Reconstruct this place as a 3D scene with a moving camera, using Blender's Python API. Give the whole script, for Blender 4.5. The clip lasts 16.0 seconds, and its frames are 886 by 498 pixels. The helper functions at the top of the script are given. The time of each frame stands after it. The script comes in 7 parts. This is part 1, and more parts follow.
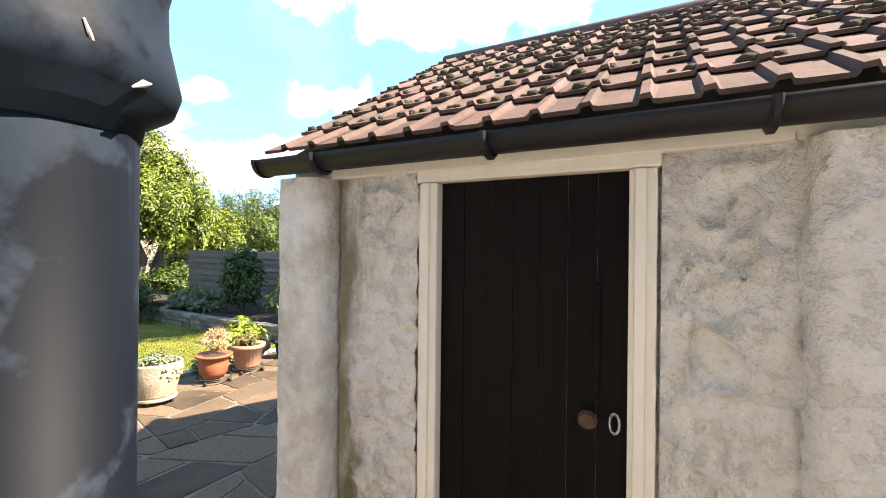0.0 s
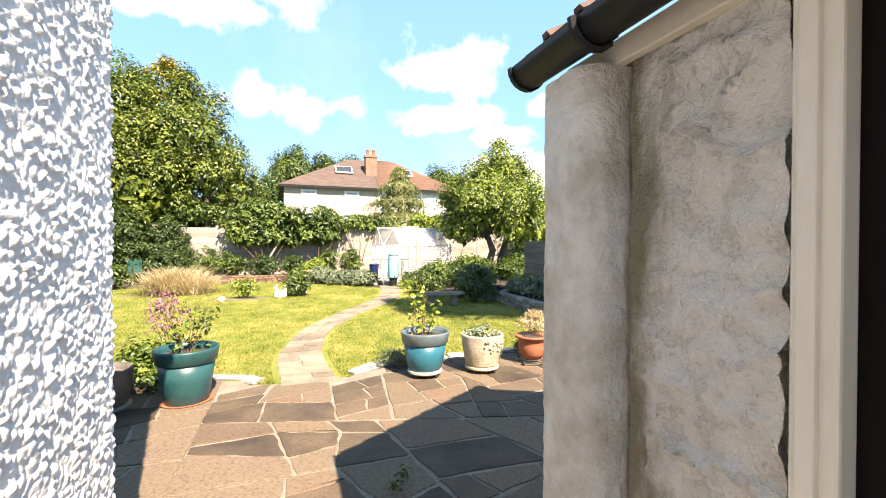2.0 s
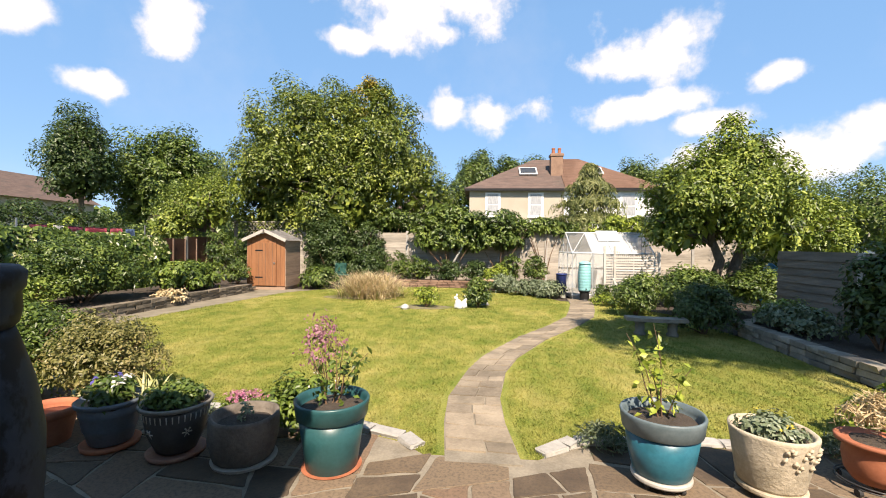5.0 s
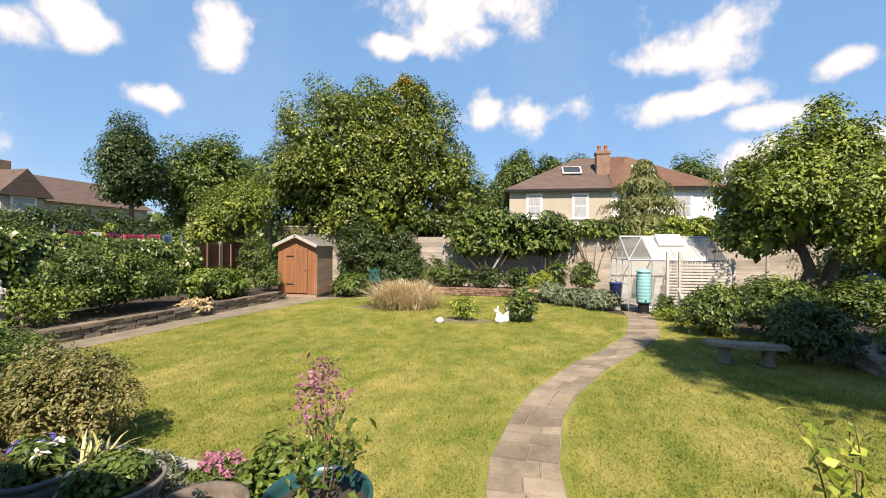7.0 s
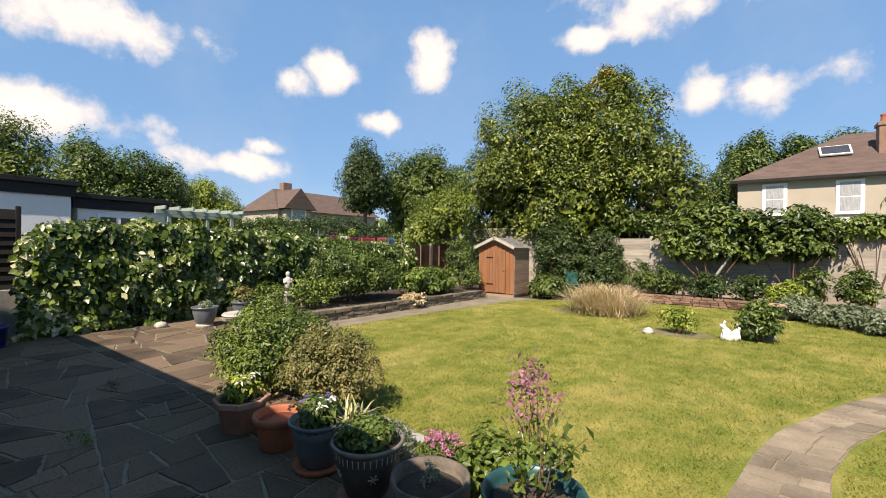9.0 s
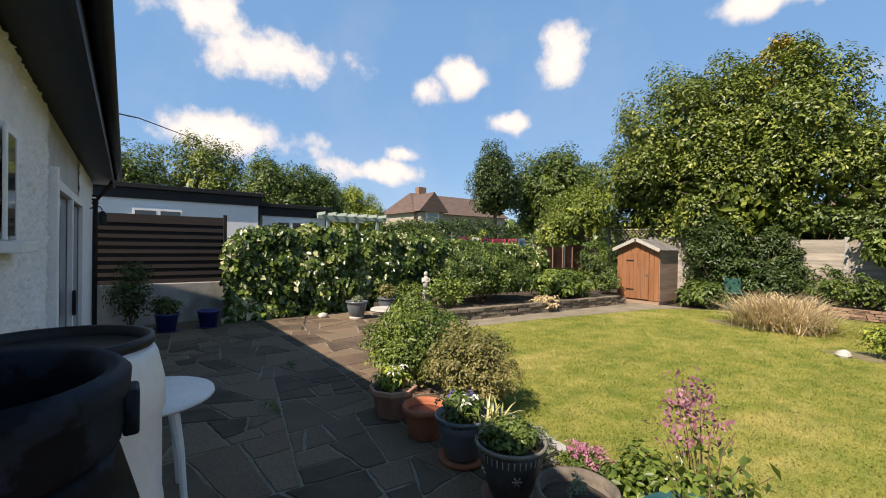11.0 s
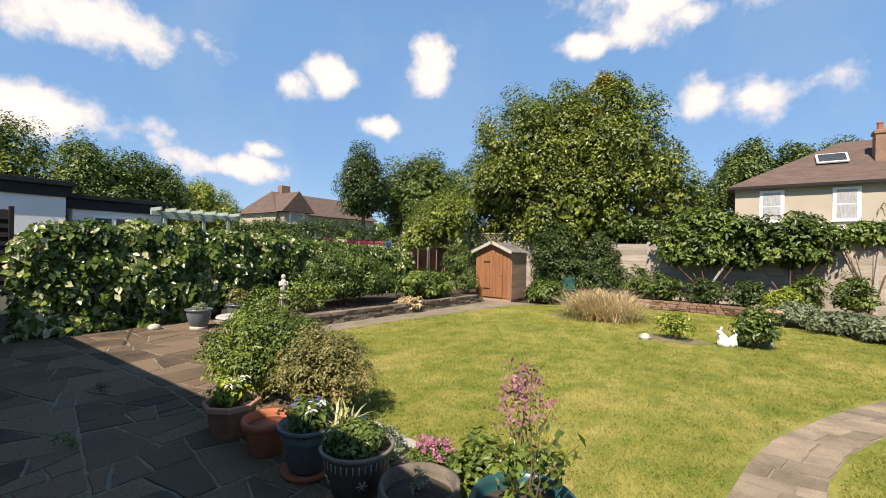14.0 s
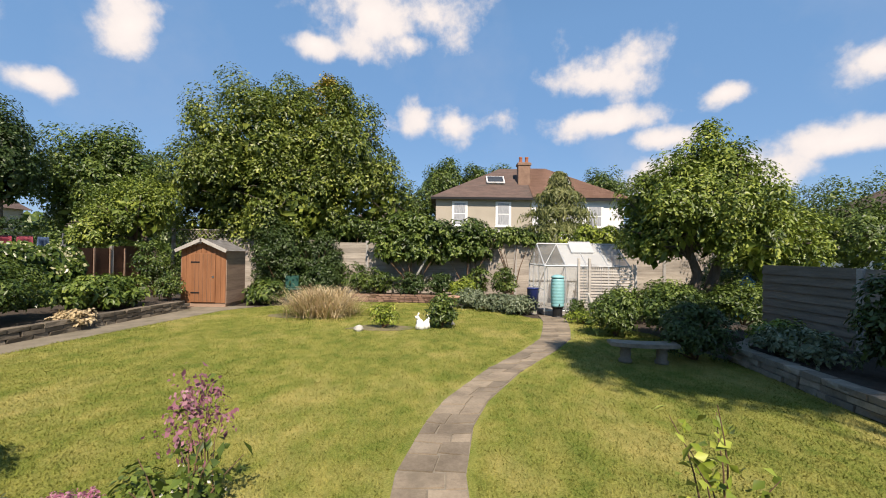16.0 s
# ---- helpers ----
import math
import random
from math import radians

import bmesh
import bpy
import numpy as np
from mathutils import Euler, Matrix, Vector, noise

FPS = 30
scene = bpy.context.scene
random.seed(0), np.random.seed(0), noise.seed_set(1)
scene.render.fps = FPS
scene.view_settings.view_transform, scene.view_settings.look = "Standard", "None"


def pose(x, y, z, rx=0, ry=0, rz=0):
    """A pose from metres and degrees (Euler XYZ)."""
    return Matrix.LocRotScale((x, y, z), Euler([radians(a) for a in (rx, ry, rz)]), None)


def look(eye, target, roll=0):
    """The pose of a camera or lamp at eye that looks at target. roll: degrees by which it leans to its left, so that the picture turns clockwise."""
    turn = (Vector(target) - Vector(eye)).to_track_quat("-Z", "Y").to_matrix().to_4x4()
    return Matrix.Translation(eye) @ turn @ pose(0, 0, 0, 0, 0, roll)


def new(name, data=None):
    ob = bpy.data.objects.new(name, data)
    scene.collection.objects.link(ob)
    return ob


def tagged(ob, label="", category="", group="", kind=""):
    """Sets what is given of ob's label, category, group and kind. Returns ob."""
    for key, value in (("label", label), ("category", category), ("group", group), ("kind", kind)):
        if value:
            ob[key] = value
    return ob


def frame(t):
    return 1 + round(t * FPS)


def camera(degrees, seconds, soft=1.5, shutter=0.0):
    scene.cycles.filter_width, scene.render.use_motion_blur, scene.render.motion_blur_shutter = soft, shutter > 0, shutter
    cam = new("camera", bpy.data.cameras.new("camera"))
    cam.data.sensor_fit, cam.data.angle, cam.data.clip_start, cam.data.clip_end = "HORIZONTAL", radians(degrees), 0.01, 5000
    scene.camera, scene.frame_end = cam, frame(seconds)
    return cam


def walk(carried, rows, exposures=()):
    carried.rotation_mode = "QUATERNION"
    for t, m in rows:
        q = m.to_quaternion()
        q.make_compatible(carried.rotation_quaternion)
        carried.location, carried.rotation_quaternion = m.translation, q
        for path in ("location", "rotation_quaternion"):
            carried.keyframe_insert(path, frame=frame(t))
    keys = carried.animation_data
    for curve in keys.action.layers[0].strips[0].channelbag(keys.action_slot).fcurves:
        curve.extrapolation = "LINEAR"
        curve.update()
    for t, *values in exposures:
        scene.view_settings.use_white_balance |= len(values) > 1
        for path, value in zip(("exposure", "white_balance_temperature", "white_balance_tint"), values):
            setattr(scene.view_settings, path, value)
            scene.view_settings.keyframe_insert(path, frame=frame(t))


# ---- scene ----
cam = camera(92.8, 16.0, soft=1.0)
PATH = [
    (0.0, pose(-0.909, -0.367, 1.604, 90.02, -0.59, -62.98)),
    (0.5, pose(-0.755, -0.294, 1.557, 90.02, -0.46, -54.25)),
    (1.0, pose(-0.593, -0.262, 1.508, 89.62, -0.23, -39.78)),
    (1.5, pose(-0.490, -0.223, 1.471, 89.77, -0.07, -27.45)),
    (2.0, pose(-0.376, -0.067, 1.414, 89.36, -0.13, -19.66)),
    (2.5, pose(-0.284, 0.088, 1.444, 89.43, -0.15, -14.04)),
    (3.0, pose(-0.171, 0.319, 1.473, 89.27, -0.13, -6.50)),
    (3.5, pose(-0.126, 0.478, 1.493, 89.36, -0.08, 0.52)),
    (4.0, pose(-0.173, 0.782, 1.521, 89.36, -0.32, 3.31)),
    (6.5, pose(-0.312, 2.177, 1.633, 89.65, -0.49, 7.03)),
    (7.0, pose(-0.343, 2.400, 1.662, 89.71, -0.45, 10.03)),
    (7.5, pose(-0.376, 2.423, 1.674, 89.81, -0.48, 16.10)),
    (8.0, pose(-0.380, 2.398, 1.677, 89.79, -0.52, 22.76)),
    (8.5, pose(-0.404, 2.360, 1.675, 89.77, -0.57, 29.26)),
    (9.0, pose(-0.438, 2.330, 1.677, 89.65, -0.71, 35.81)),
    (9.5, pose(-0.455, 2.285, 1.670, 89.64, -0.71, 41.50)),
    (10.0, pose(-0.466, 2.255, 1.705, 89.50, -0.74, 47.09)),
    (12.5, pose(-0.491, 2.208, 1.710, 89.56, -1.03, 54.77)),
    (13.0, pose(-0.485, 2.250, 1.705, 89.77, -1.01, 49.70)),
    (13.5, pose(-0.452, 2.300, 1.681, 90.02, -1.17, 43.29)),
    (14.0, pose(-0.427, 2.383, 1.665, 90.24, -1.16, 35.59)),
    (14.5, pose(-0.407, 2.436, 1.662, 90.35, -1.05, 28.34)),
    (15.0, pose(-0.336, 2.464, 1.654, 90.49, -0.88, 20.17)),
    (15.5, pose(-0.280, 2.505, 1.662, 90.60, -0.87, 12.12)),
    (16.0, pose(-0.190, 2.540, 1.645, 90.71, -0.73, 0.34)),
]
EXPOSURES = [(t, e, k + 300, 17) for t, e, k in ((0.0, 1.95, 7600), (1.0, 1.93, 7600), (2.0, 1.73, 7550), (3.0, 1.4, 7450), (4.0, 1.14, 7400), (6.5, 0.8, 7250), (9.0, 0.63, 7250), (10.0, 0.6, 7250), (12.5, 0.64, 7250), (14.0, 0.64, 7200), (16.0, 0.42, 6950))]
walk(cam, PATH, EXPOSURES)

# ---- light ----
SUN_DIR = Vector((0.22, -1.0, 1.136)).normalized()      # towards the sun
sun = new("sun", bpy.data.lights.new("sun", "SUN"))
sun.data.energy, sun.data.angle, sun.data.color = 5.0, radians(0.53), (1.0, 0.95, 0.86)
sun.matrix_world = look(SUN_DIR * 50, (0, 0, 0))
world = bpy.data.worlds.new("sky")
scene.world = world
world.use_nodes = True

# clouds: bearing from +y to the right, height above the horizon, half width, half height (degrees)
CLOUDS = (
    ((-37.3, 23.2, 3.4, 3.4), (-10.5, 29.0, 7.5, 4.4), (-1.5, 30.0, 5.0, 3.6), (20.5, 22.5, 6.4, 3.6), (0.7, 17.2, 6.6, 2.7)),
    ((19.8, 16.8, 7.4, 1.7), (27.5, 14.0, 4.6, 1.5), (33.2, 18.1, 2.6, 1.3), (43.5, 11.5, 5.0, 1.9), (46.0, 18.6, 3.2, 1.9)),
    ((-44.8, 16.1, 3.0, 1.5), (-74.0, 22.4, 8.0, 3.2), (-83.0, 25.0, 5.5, 2.6), (-79.7, 12.6, 9.2, 2.2), (-62.1, 9.5, 6.6, 1.8)),
    ((-50.1, 21.7, 3.2, 2.1), (-56.1, 20.0, 2.4, 1.6), (-58.4, 12.0, 2.4, 1.1), (-17.6, 25.4, 3.3, 1.5), (57.8, 29.5, 14.0, 3.4)),
    ((48.9, 18.6, 6.0, 2.2), (31.0, 9.5, 11.0, 3.2), (-5.5, 26.4, 3.6, 1.6), (75.0, 31.0, 9.0, 3.0), (150.0, 28.0, 14.0, 5.0), (-140.0, 24.0, 15.0, 5.0)),
)


def sky():
    nt = world.node_tree
    nt.nodes.clear()
    N, L = nt.nodes.new, nt.links.new

    def m(op, a, b=None, c=None):
        n = N("ShaderNodeMath")
        n.operation = op
        for i, v in enumerate((a, b, c)):
            if v is None:
                continue
            if isinstance(v, (int, float)):
                n.inputs[i].default_value = v
            else:
                L(v, n.inputs[i])
        return n.outputs[0]

    out, bg, air = N("ShaderNodeOutputWorld"), N("ShaderNodeBackground"), N("ShaderNodeTexSky")
    air.sky_type, air.sun_disc = "NISHITA", False
    air.sun_elevation, air.sun_rotation = math.asin(SUN_DIR.z), radians(173)
    air.air_density, air.dust_density, air.ozone_density = 1.0, 0.0, 3.0
    co, sep, nz, nz2 = N("ShaderNodeTexCoord"), N("ShaderNodeSeparateXYZ"), N("ShaderNodeTexNoise"), N("ShaderNodeTexNoise")
    L(co.outputs["Generated"], sep.inputs[0])
    for n, scale, detail in ((nz, 10.0, 9.0), (nz2, 3.2, 7.0)):
        L(co.outputs["Generated"], n.inputs["Vector"])
        n.inputs["Scale"].default_value, n.inputs["Detail"].default_value, n.inputs["Roughness"].default_value = scale, detail, 0.58
    az = m("MULTIPLY", m("ARCTAN2", sep.outputs[0], sep.outputs[1]), 57.2958)
    el = m("MULTIPLY", m("ARCSINE", sep.outputs[2]), 57.2958)
    cosel = m("COSINE", m("ARCSINE", sep.outputs[2]))
    best = None
    for group in CLOUDS:
        for a, e, w, h in group:
            dx = m("DIVIDE", m("MULTIPLY", m("SUBTRACT", az, a), cosel), w)
            dy = m("DIVIDE", m("SUBTRACT", el, e), h)
            d = m("SUBTRACT", 1.0, m("SQRT", m("ADD", m("MULTIPLY", dx, dx), m("MULTIPLY", dy, dy))))
            best = d if best is None else m("MAXIMUM", best, d)
    puff = m("ADD", m("ADD", m("MULTIPLY", best, 1.45), 0.3), m("MULTIPLY", m("SUBTRACT", nz.outputs["Fac"], 0.5), 4.6))
    ramp = N("ShaderNodeMapRange")
    ramp.interpolation_type = "SMOOTHSTEP"
    ramp.inputs[1].default_value, ramp.inputs[2].default_value = 0.0, 1.25
    L(puff, ramp.inputs[0])
    # thin veil, thicker towards the horizon
    veil = N("ShaderNodeMapRange")
    veil.inputs[1].default_value, veil.inputs[2].default_value, veil.inputs[4].default_value = 0.5, 0.85, 0.2
    L(nz2.outputs["Fac"], veil.inputs[0])
    cover = m("MAXIMUM", ramp.outputs[0], veil.outputs[0])
    mix, shade = N("ShaderNodeMix"), N("ShaderNodeMix")
    mix.data_type = shade.data_type = "RGBA"
    shade.inputs[6].default_value, shade.inputs[7].default_value = (4.6, 4.9, 5.4, 1), (7.6, 7.5, 7.45, 1)
    L(m("ADD", m("MULTIPLY", best, 0.4), m("MULTIPLY", nz.outputs["Fac"], 0.9)), shade.inputs[0])
    L(cover, mix.inputs[0])
    azure = N("ShaderNodeMix")
    azure.data_type = "RGBA"
    azure.inputs[0].default_value, azure.inputs[7].default_value = 0.68, (1.2, 3.05, 6.0, 1)
    L(air.outputs[0], azure.inputs[6])
    # the blue deepens towards the zenith
    deep, fade = N("ShaderNodeMapRange"), N("ShaderNodeMix")
    deep.inputs[1].default_value, deep.inputs[2].default_value, deep.inputs[3].default_value, deep.inputs[4].default_value = 28.0, 70.0, 1.0, 0.5
    L(el, deep.inputs[0])
    fade.data_type, fade.blend_type = "RGBA", "MULTIPLY"
    fade.inputs[0].default_value = 1.0
    L(azure.outputs[2], fade.inputs[6])
    L(deep.outputs[0], fade.inputs[7])
    L(fade.outputs[2], mix.inputs[6])
    L(shade.outputs[2], mix.inputs[7])
    L(mix.outputs[2], bg.inputs[0])
    bg.inputs[1].default_value = 0.1
    L(bg.outputs[0], out.inputs[0])


sky()


# ---- materials ----
def material(name, build):
    mat = bpy.data.materials.new(name)
    mat.use_nodes = True
    nt = mat.node_tree
    build(nt, nt.nodes["Principled BSDF"])
    return mat


def ramp_node(nt, fac, stops):
    r = nt.nodes.new("ShaderNodeValToRGB")
    while len(r.color_ramp.elements) < len(stops):
        r.color_ramp.elements.new(0.5)
    for el, (p, c) in zip(r.color_ramp.elements, stops):
        el.position, el.color = p, (*c, 1)
    nt.links.new(fac, r.inputs[0])
    return r.outputs[0]


def noise_node(nt, scale, detail=6.0, rough=0.55, stretch=None, world_space=False):
    n, co = nt.nodes.new("ShaderNodeTexNoise"), nt.nodes.new("ShaderNodeTexCoord")
    src = co.outputs["Object"]
    if world_space:
        src = nt.nodes.new("ShaderNodeNewGeometry").outputs["Position"]
    if stretch:
        mp = nt.nodes.new("ShaderNodeMapping")
        mp.inputs["Scale"].default_value = stretch
        nt.links.new(src, mp.inputs[0])
        src = mp.outputs[0]
    nt.links.new(src, n.inputs["Vector"])
    n.inputs["Scale"].default_value, n.inputs["Detail"].default_value, n.inputs["Roughness"].default_value = scale, detail, rough
    return n.outputs["Fac"]


def mix_node(nt, fac, a, b, blend="MIX"):
    n = nt.nodes.new("ShaderNodeMix")
    n.data_type, n.blend_type = "RGBA", blend
    for i, v in ((0, fac), (6, a), (7, b)):
        if isinstance(v, (int, float)):
            n.inputs[i].default_value = v
        elif isinstance(v, tuple):
            n.inputs[i].default_value = (*v, 1)
        else:
            nt.links.new(v, n.inputs[i])
    return n.outputs[2]


def bump_node(nt, bsdf, height, strength, dist):
    b = nt.nodes.new("ShaderNodeBump")
    b.inputs["Strength"].default_value, b.inputs["Distance"].default_value = strength, dist
    nt.links.new(height, b.inputs["Height"])
    nt.links.new(b.outputs[0], bsdf.inputs["Normal"])


def plain(name, dark, light, rough=0.6, scale=6.0, fine=60.0, bump=0.25, dist=0.004, metal=0.0, stretch=None, stain=None, stain_at=(0.5, 0.72), vary=0.0, world_space=True, spec=0.5, crack=None):
    """A surface with coarse and fine variation, relief and an optional stain colour; vary: brightness change from piece to piece."""

    def build(nt, b):
        coarse, fin = noise_node(nt, scale, 5, 0.6, stretch, world_space), noise_node(nt, fine, 5, 0.6, stretch, world_space)
        col = ramp_node(nt, coarse, ((0.3, dark), (0.7, light)))
        col = mix_node(nt, 0.35, col, ramp_node(nt, fin, ((0.3, dark), (0.7, light))))
        if stain:
            st = noise_node(nt, scale * 0.45 + 0.3, 7, 0.65, stretch, world_space)
            f = nt.nodes.new("ShaderNodeMapRange")
            f.inputs[1].default_value, f.inputs[2].default_value = stain_at
            nt.links.new(st, f.inputs[0])
            col = mix_node(nt, f.outputs[0], col, stain)
        if crack:
            cr = noise_node(nt, 7.0, 4, 0.6, (1, 1.2, 0.8), world_space)
            line = nt.nodes.new("ShaderNodeMath")
            line.operation = "ABSOLUTE"
            off = nt.nodes.new("ShaderNodeMath")
            off.operation = "SUBTRACT"
            off.inputs[1].default_value = 0.5
            nt.links.new(cr, off.inputs[0])
            nt.links.new(off.outputs[0], line.inputs[0])
            f = nt.nodes.new("ShaderNodeMapRange")
            f.inputs[1].default_value, f.inputs[2].default_value, f.inputs[3].default_value, f.inputs[4].default_value = 0.0, 0.028, 0.75, 0.0
            nt.links.new(line.outputs[0], f.inputs[0])
            patchy = nt.nodes.new("ShaderNodeMath")
            patchy.operation = "MULTIPLY"
            nt.links.new(f.outputs[0], patchy.inputs[0])
            nt.links.new(fin, patchy.inputs[1])
            col = mix_node(nt, patchy.outputs[0], col, crack)
        if vary:
            info, f = nt.nodes.new("ShaderNodeObjectInfo"), nt.nodes.new("ShaderNodeMapRange")
            f.inputs[3].default_value, f.inputs[4].default_value = 1 - vary, 1 + vary
            nt.links.new(info.outputs["Random"], f.inputs[0])
            hs = nt.nodes.new("ShaderNodeHueSaturation")
            nt.links.new(f.outputs[0], hs.inputs["Value"])
            nt.links.new(col, hs.inputs["Color"])
            col = hs.outputs[0]
        nt.links.new(col, b.inputs["Base Color"])
        b.inputs["Roughness"].default_value, b.inputs["Metallic"].default_value = rough, metal
        b.inputs["Specular IOR Level"].default_value = spec
        if bump:
            bump_node(nt, b, fin, bump, dist)

    return material(name, build)


def leaf_mat(name, dark, mid, light, trans=0.17, rough=0.42, green=0.3, stops=None):
    """Leaves: each one its own tone, light passing through."""

    def build(nt, b):
        geo = nt.nodes.new("ShaderNodeNewGeometry")
        spray, tone = nt.nodes.new("ShaderNodeMapRange"), nt.nodes.new("ShaderNodeMix")
        spray.inputs[1].default_value, spray.inputs[2].default_value = 0.32, 0.68
        nt.links.new(noise_node(nt, 1.7, 3, 0.55, None, True), spray.inputs[0])
        tone.inputs[0].default_value = 0.5
        nt.links.new(geo.outputs["Random Per Island"], tone.inputs[2])
        nt.links.new(spray.outputs[0], tone.inputs[3])
        col = ramp_node(nt, tone.outputs[0], stops or ((0.1, dark), (0.52, mid), (0.92, light)))
        nt.links.new(col, b.inputs["Base Color"])
        b.inputs["Roughness"].default_value = rough
        b.inputs["Specular IOR Level"].default_value = 0.4
        tr, mx = nt.nodes.new("ShaderNodeBsdfTranslucent"), nt.nodes.new("ShaderNodeMixShader")
        nt.links.new(mix_node(nt, green, col, (0.2, 0.34, 0.03)), tr.inputs["Color"])
        mx.inputs[0].default_value = trans
        nt.links.new(b.outputs[0], mx.inputs[1])
        nt.links.new(tr.outputs[0], mx.inputs[2])
        nt.links.new(mx.outputs[0], nt.nodes["Material Output"].inputs["Surface"])

    return material(name, build)


def slab_mat(name):
    def build(nt, b):
        info = nt.nodes.new("ShaderNodeObjectInfo")
        base = ramp_node(nt, info.outputs["Random"], ((0.0, (0.036, 0.024, 0.015)), (0.25, (0.068, 0.046, 0.029)), (0.45, (0.135, 0.096, 0.06)), (0.65, (0.195, 0.142, 0.092)), (0.85, (0.19, 0.116, 0.073)), (1.0, (0.078, 0.054, 0.034))))
        big, fin = noise_node(nt, 2.2, 7, 0.62, None, True), noise_node(nt, 45, 6, 0.65, None, True)
        col = mix_node(nt, ramp_node(nt, big, ((0.35, (0, 0, 0)), (0.7, (0.6, 0.6, 0.6)))), base, (0.195, 0.138, 0.085))
        col = mix_node(nt, ramp_node(nt, fin, ((0.3, (0.7,) * 3), (0.55, (0, 0, 0)))), col, (0.045, 0.036, 0.027))
        nt.links.new(col, b.inputs["Base Color"])
        b.inputs["Roughness"].default_value = 0.85
        bump_node(nt, b, fin, 0.5, 0.006)

    return material(name, build)


def lawn_mat(name):
    def build(nt, b):
        big, mid, fin = noise_node(nt, 0.9, 5, 0.6, (1, 0.55, 1), True), noise_node(nt, 3.4, 6, 0.66, (1, 0.7, 1), True), noise_node(nt, 60, 4, 0.7, None, True)
        col = ramp_node(nt, big, ((0.38, (0.082, 0.142, 0.017)), (0.5, (0.168, 0.215, 0.033)), (0.62, (0.410, 0.354, 0.126))))
        col = mix_node(nt, 0.5, col, ramp_node(nt, mid, ((0.38, (0.079, 0.131, 0.016)), (0.64, (0.431, 0.354, 0.110)))))
        col = mix_node(nt, 0.32, col, ramp_node(nt, fin, ((0.38, (0.058, 0.085, 0.014)), (0.62, (0.420, 0.408, 0.120)))))
        nt.links.new(col, b.inputs["Base Color"])
        b.inputs["Roughness"].default_value = 0.9
        b.inputs["Specular IOR Level"].default_value = 0.1
        bump_node(nt, b, fin, 0.8, 0.02)

    return material(name, build)


def glass_mat(name, tint=(0.1, 0.12, 0.12), clear=0.8, rough=0.05):
    def build(nt, b):
        b.inputs["Base Color"].default_value, b.inputs["Roughness"].default_value = (*tint, 1), rough
        tr, mx = nt.nodes.new("ShaderNodeBsdfTransparent"), nt.nodes.new("ShaderNodeMixShader")
        mx.inputs[0].default_value = clear
        nt.links.new(b.outputs[0], mx.inputs[1])
        nt.links.new(tr.outputs[0], mx.inputs[2])
        nt.links.new(mx.outputs[0], nt.nodes["Material Output"].inputs["Surface"])

    return material(name, build)


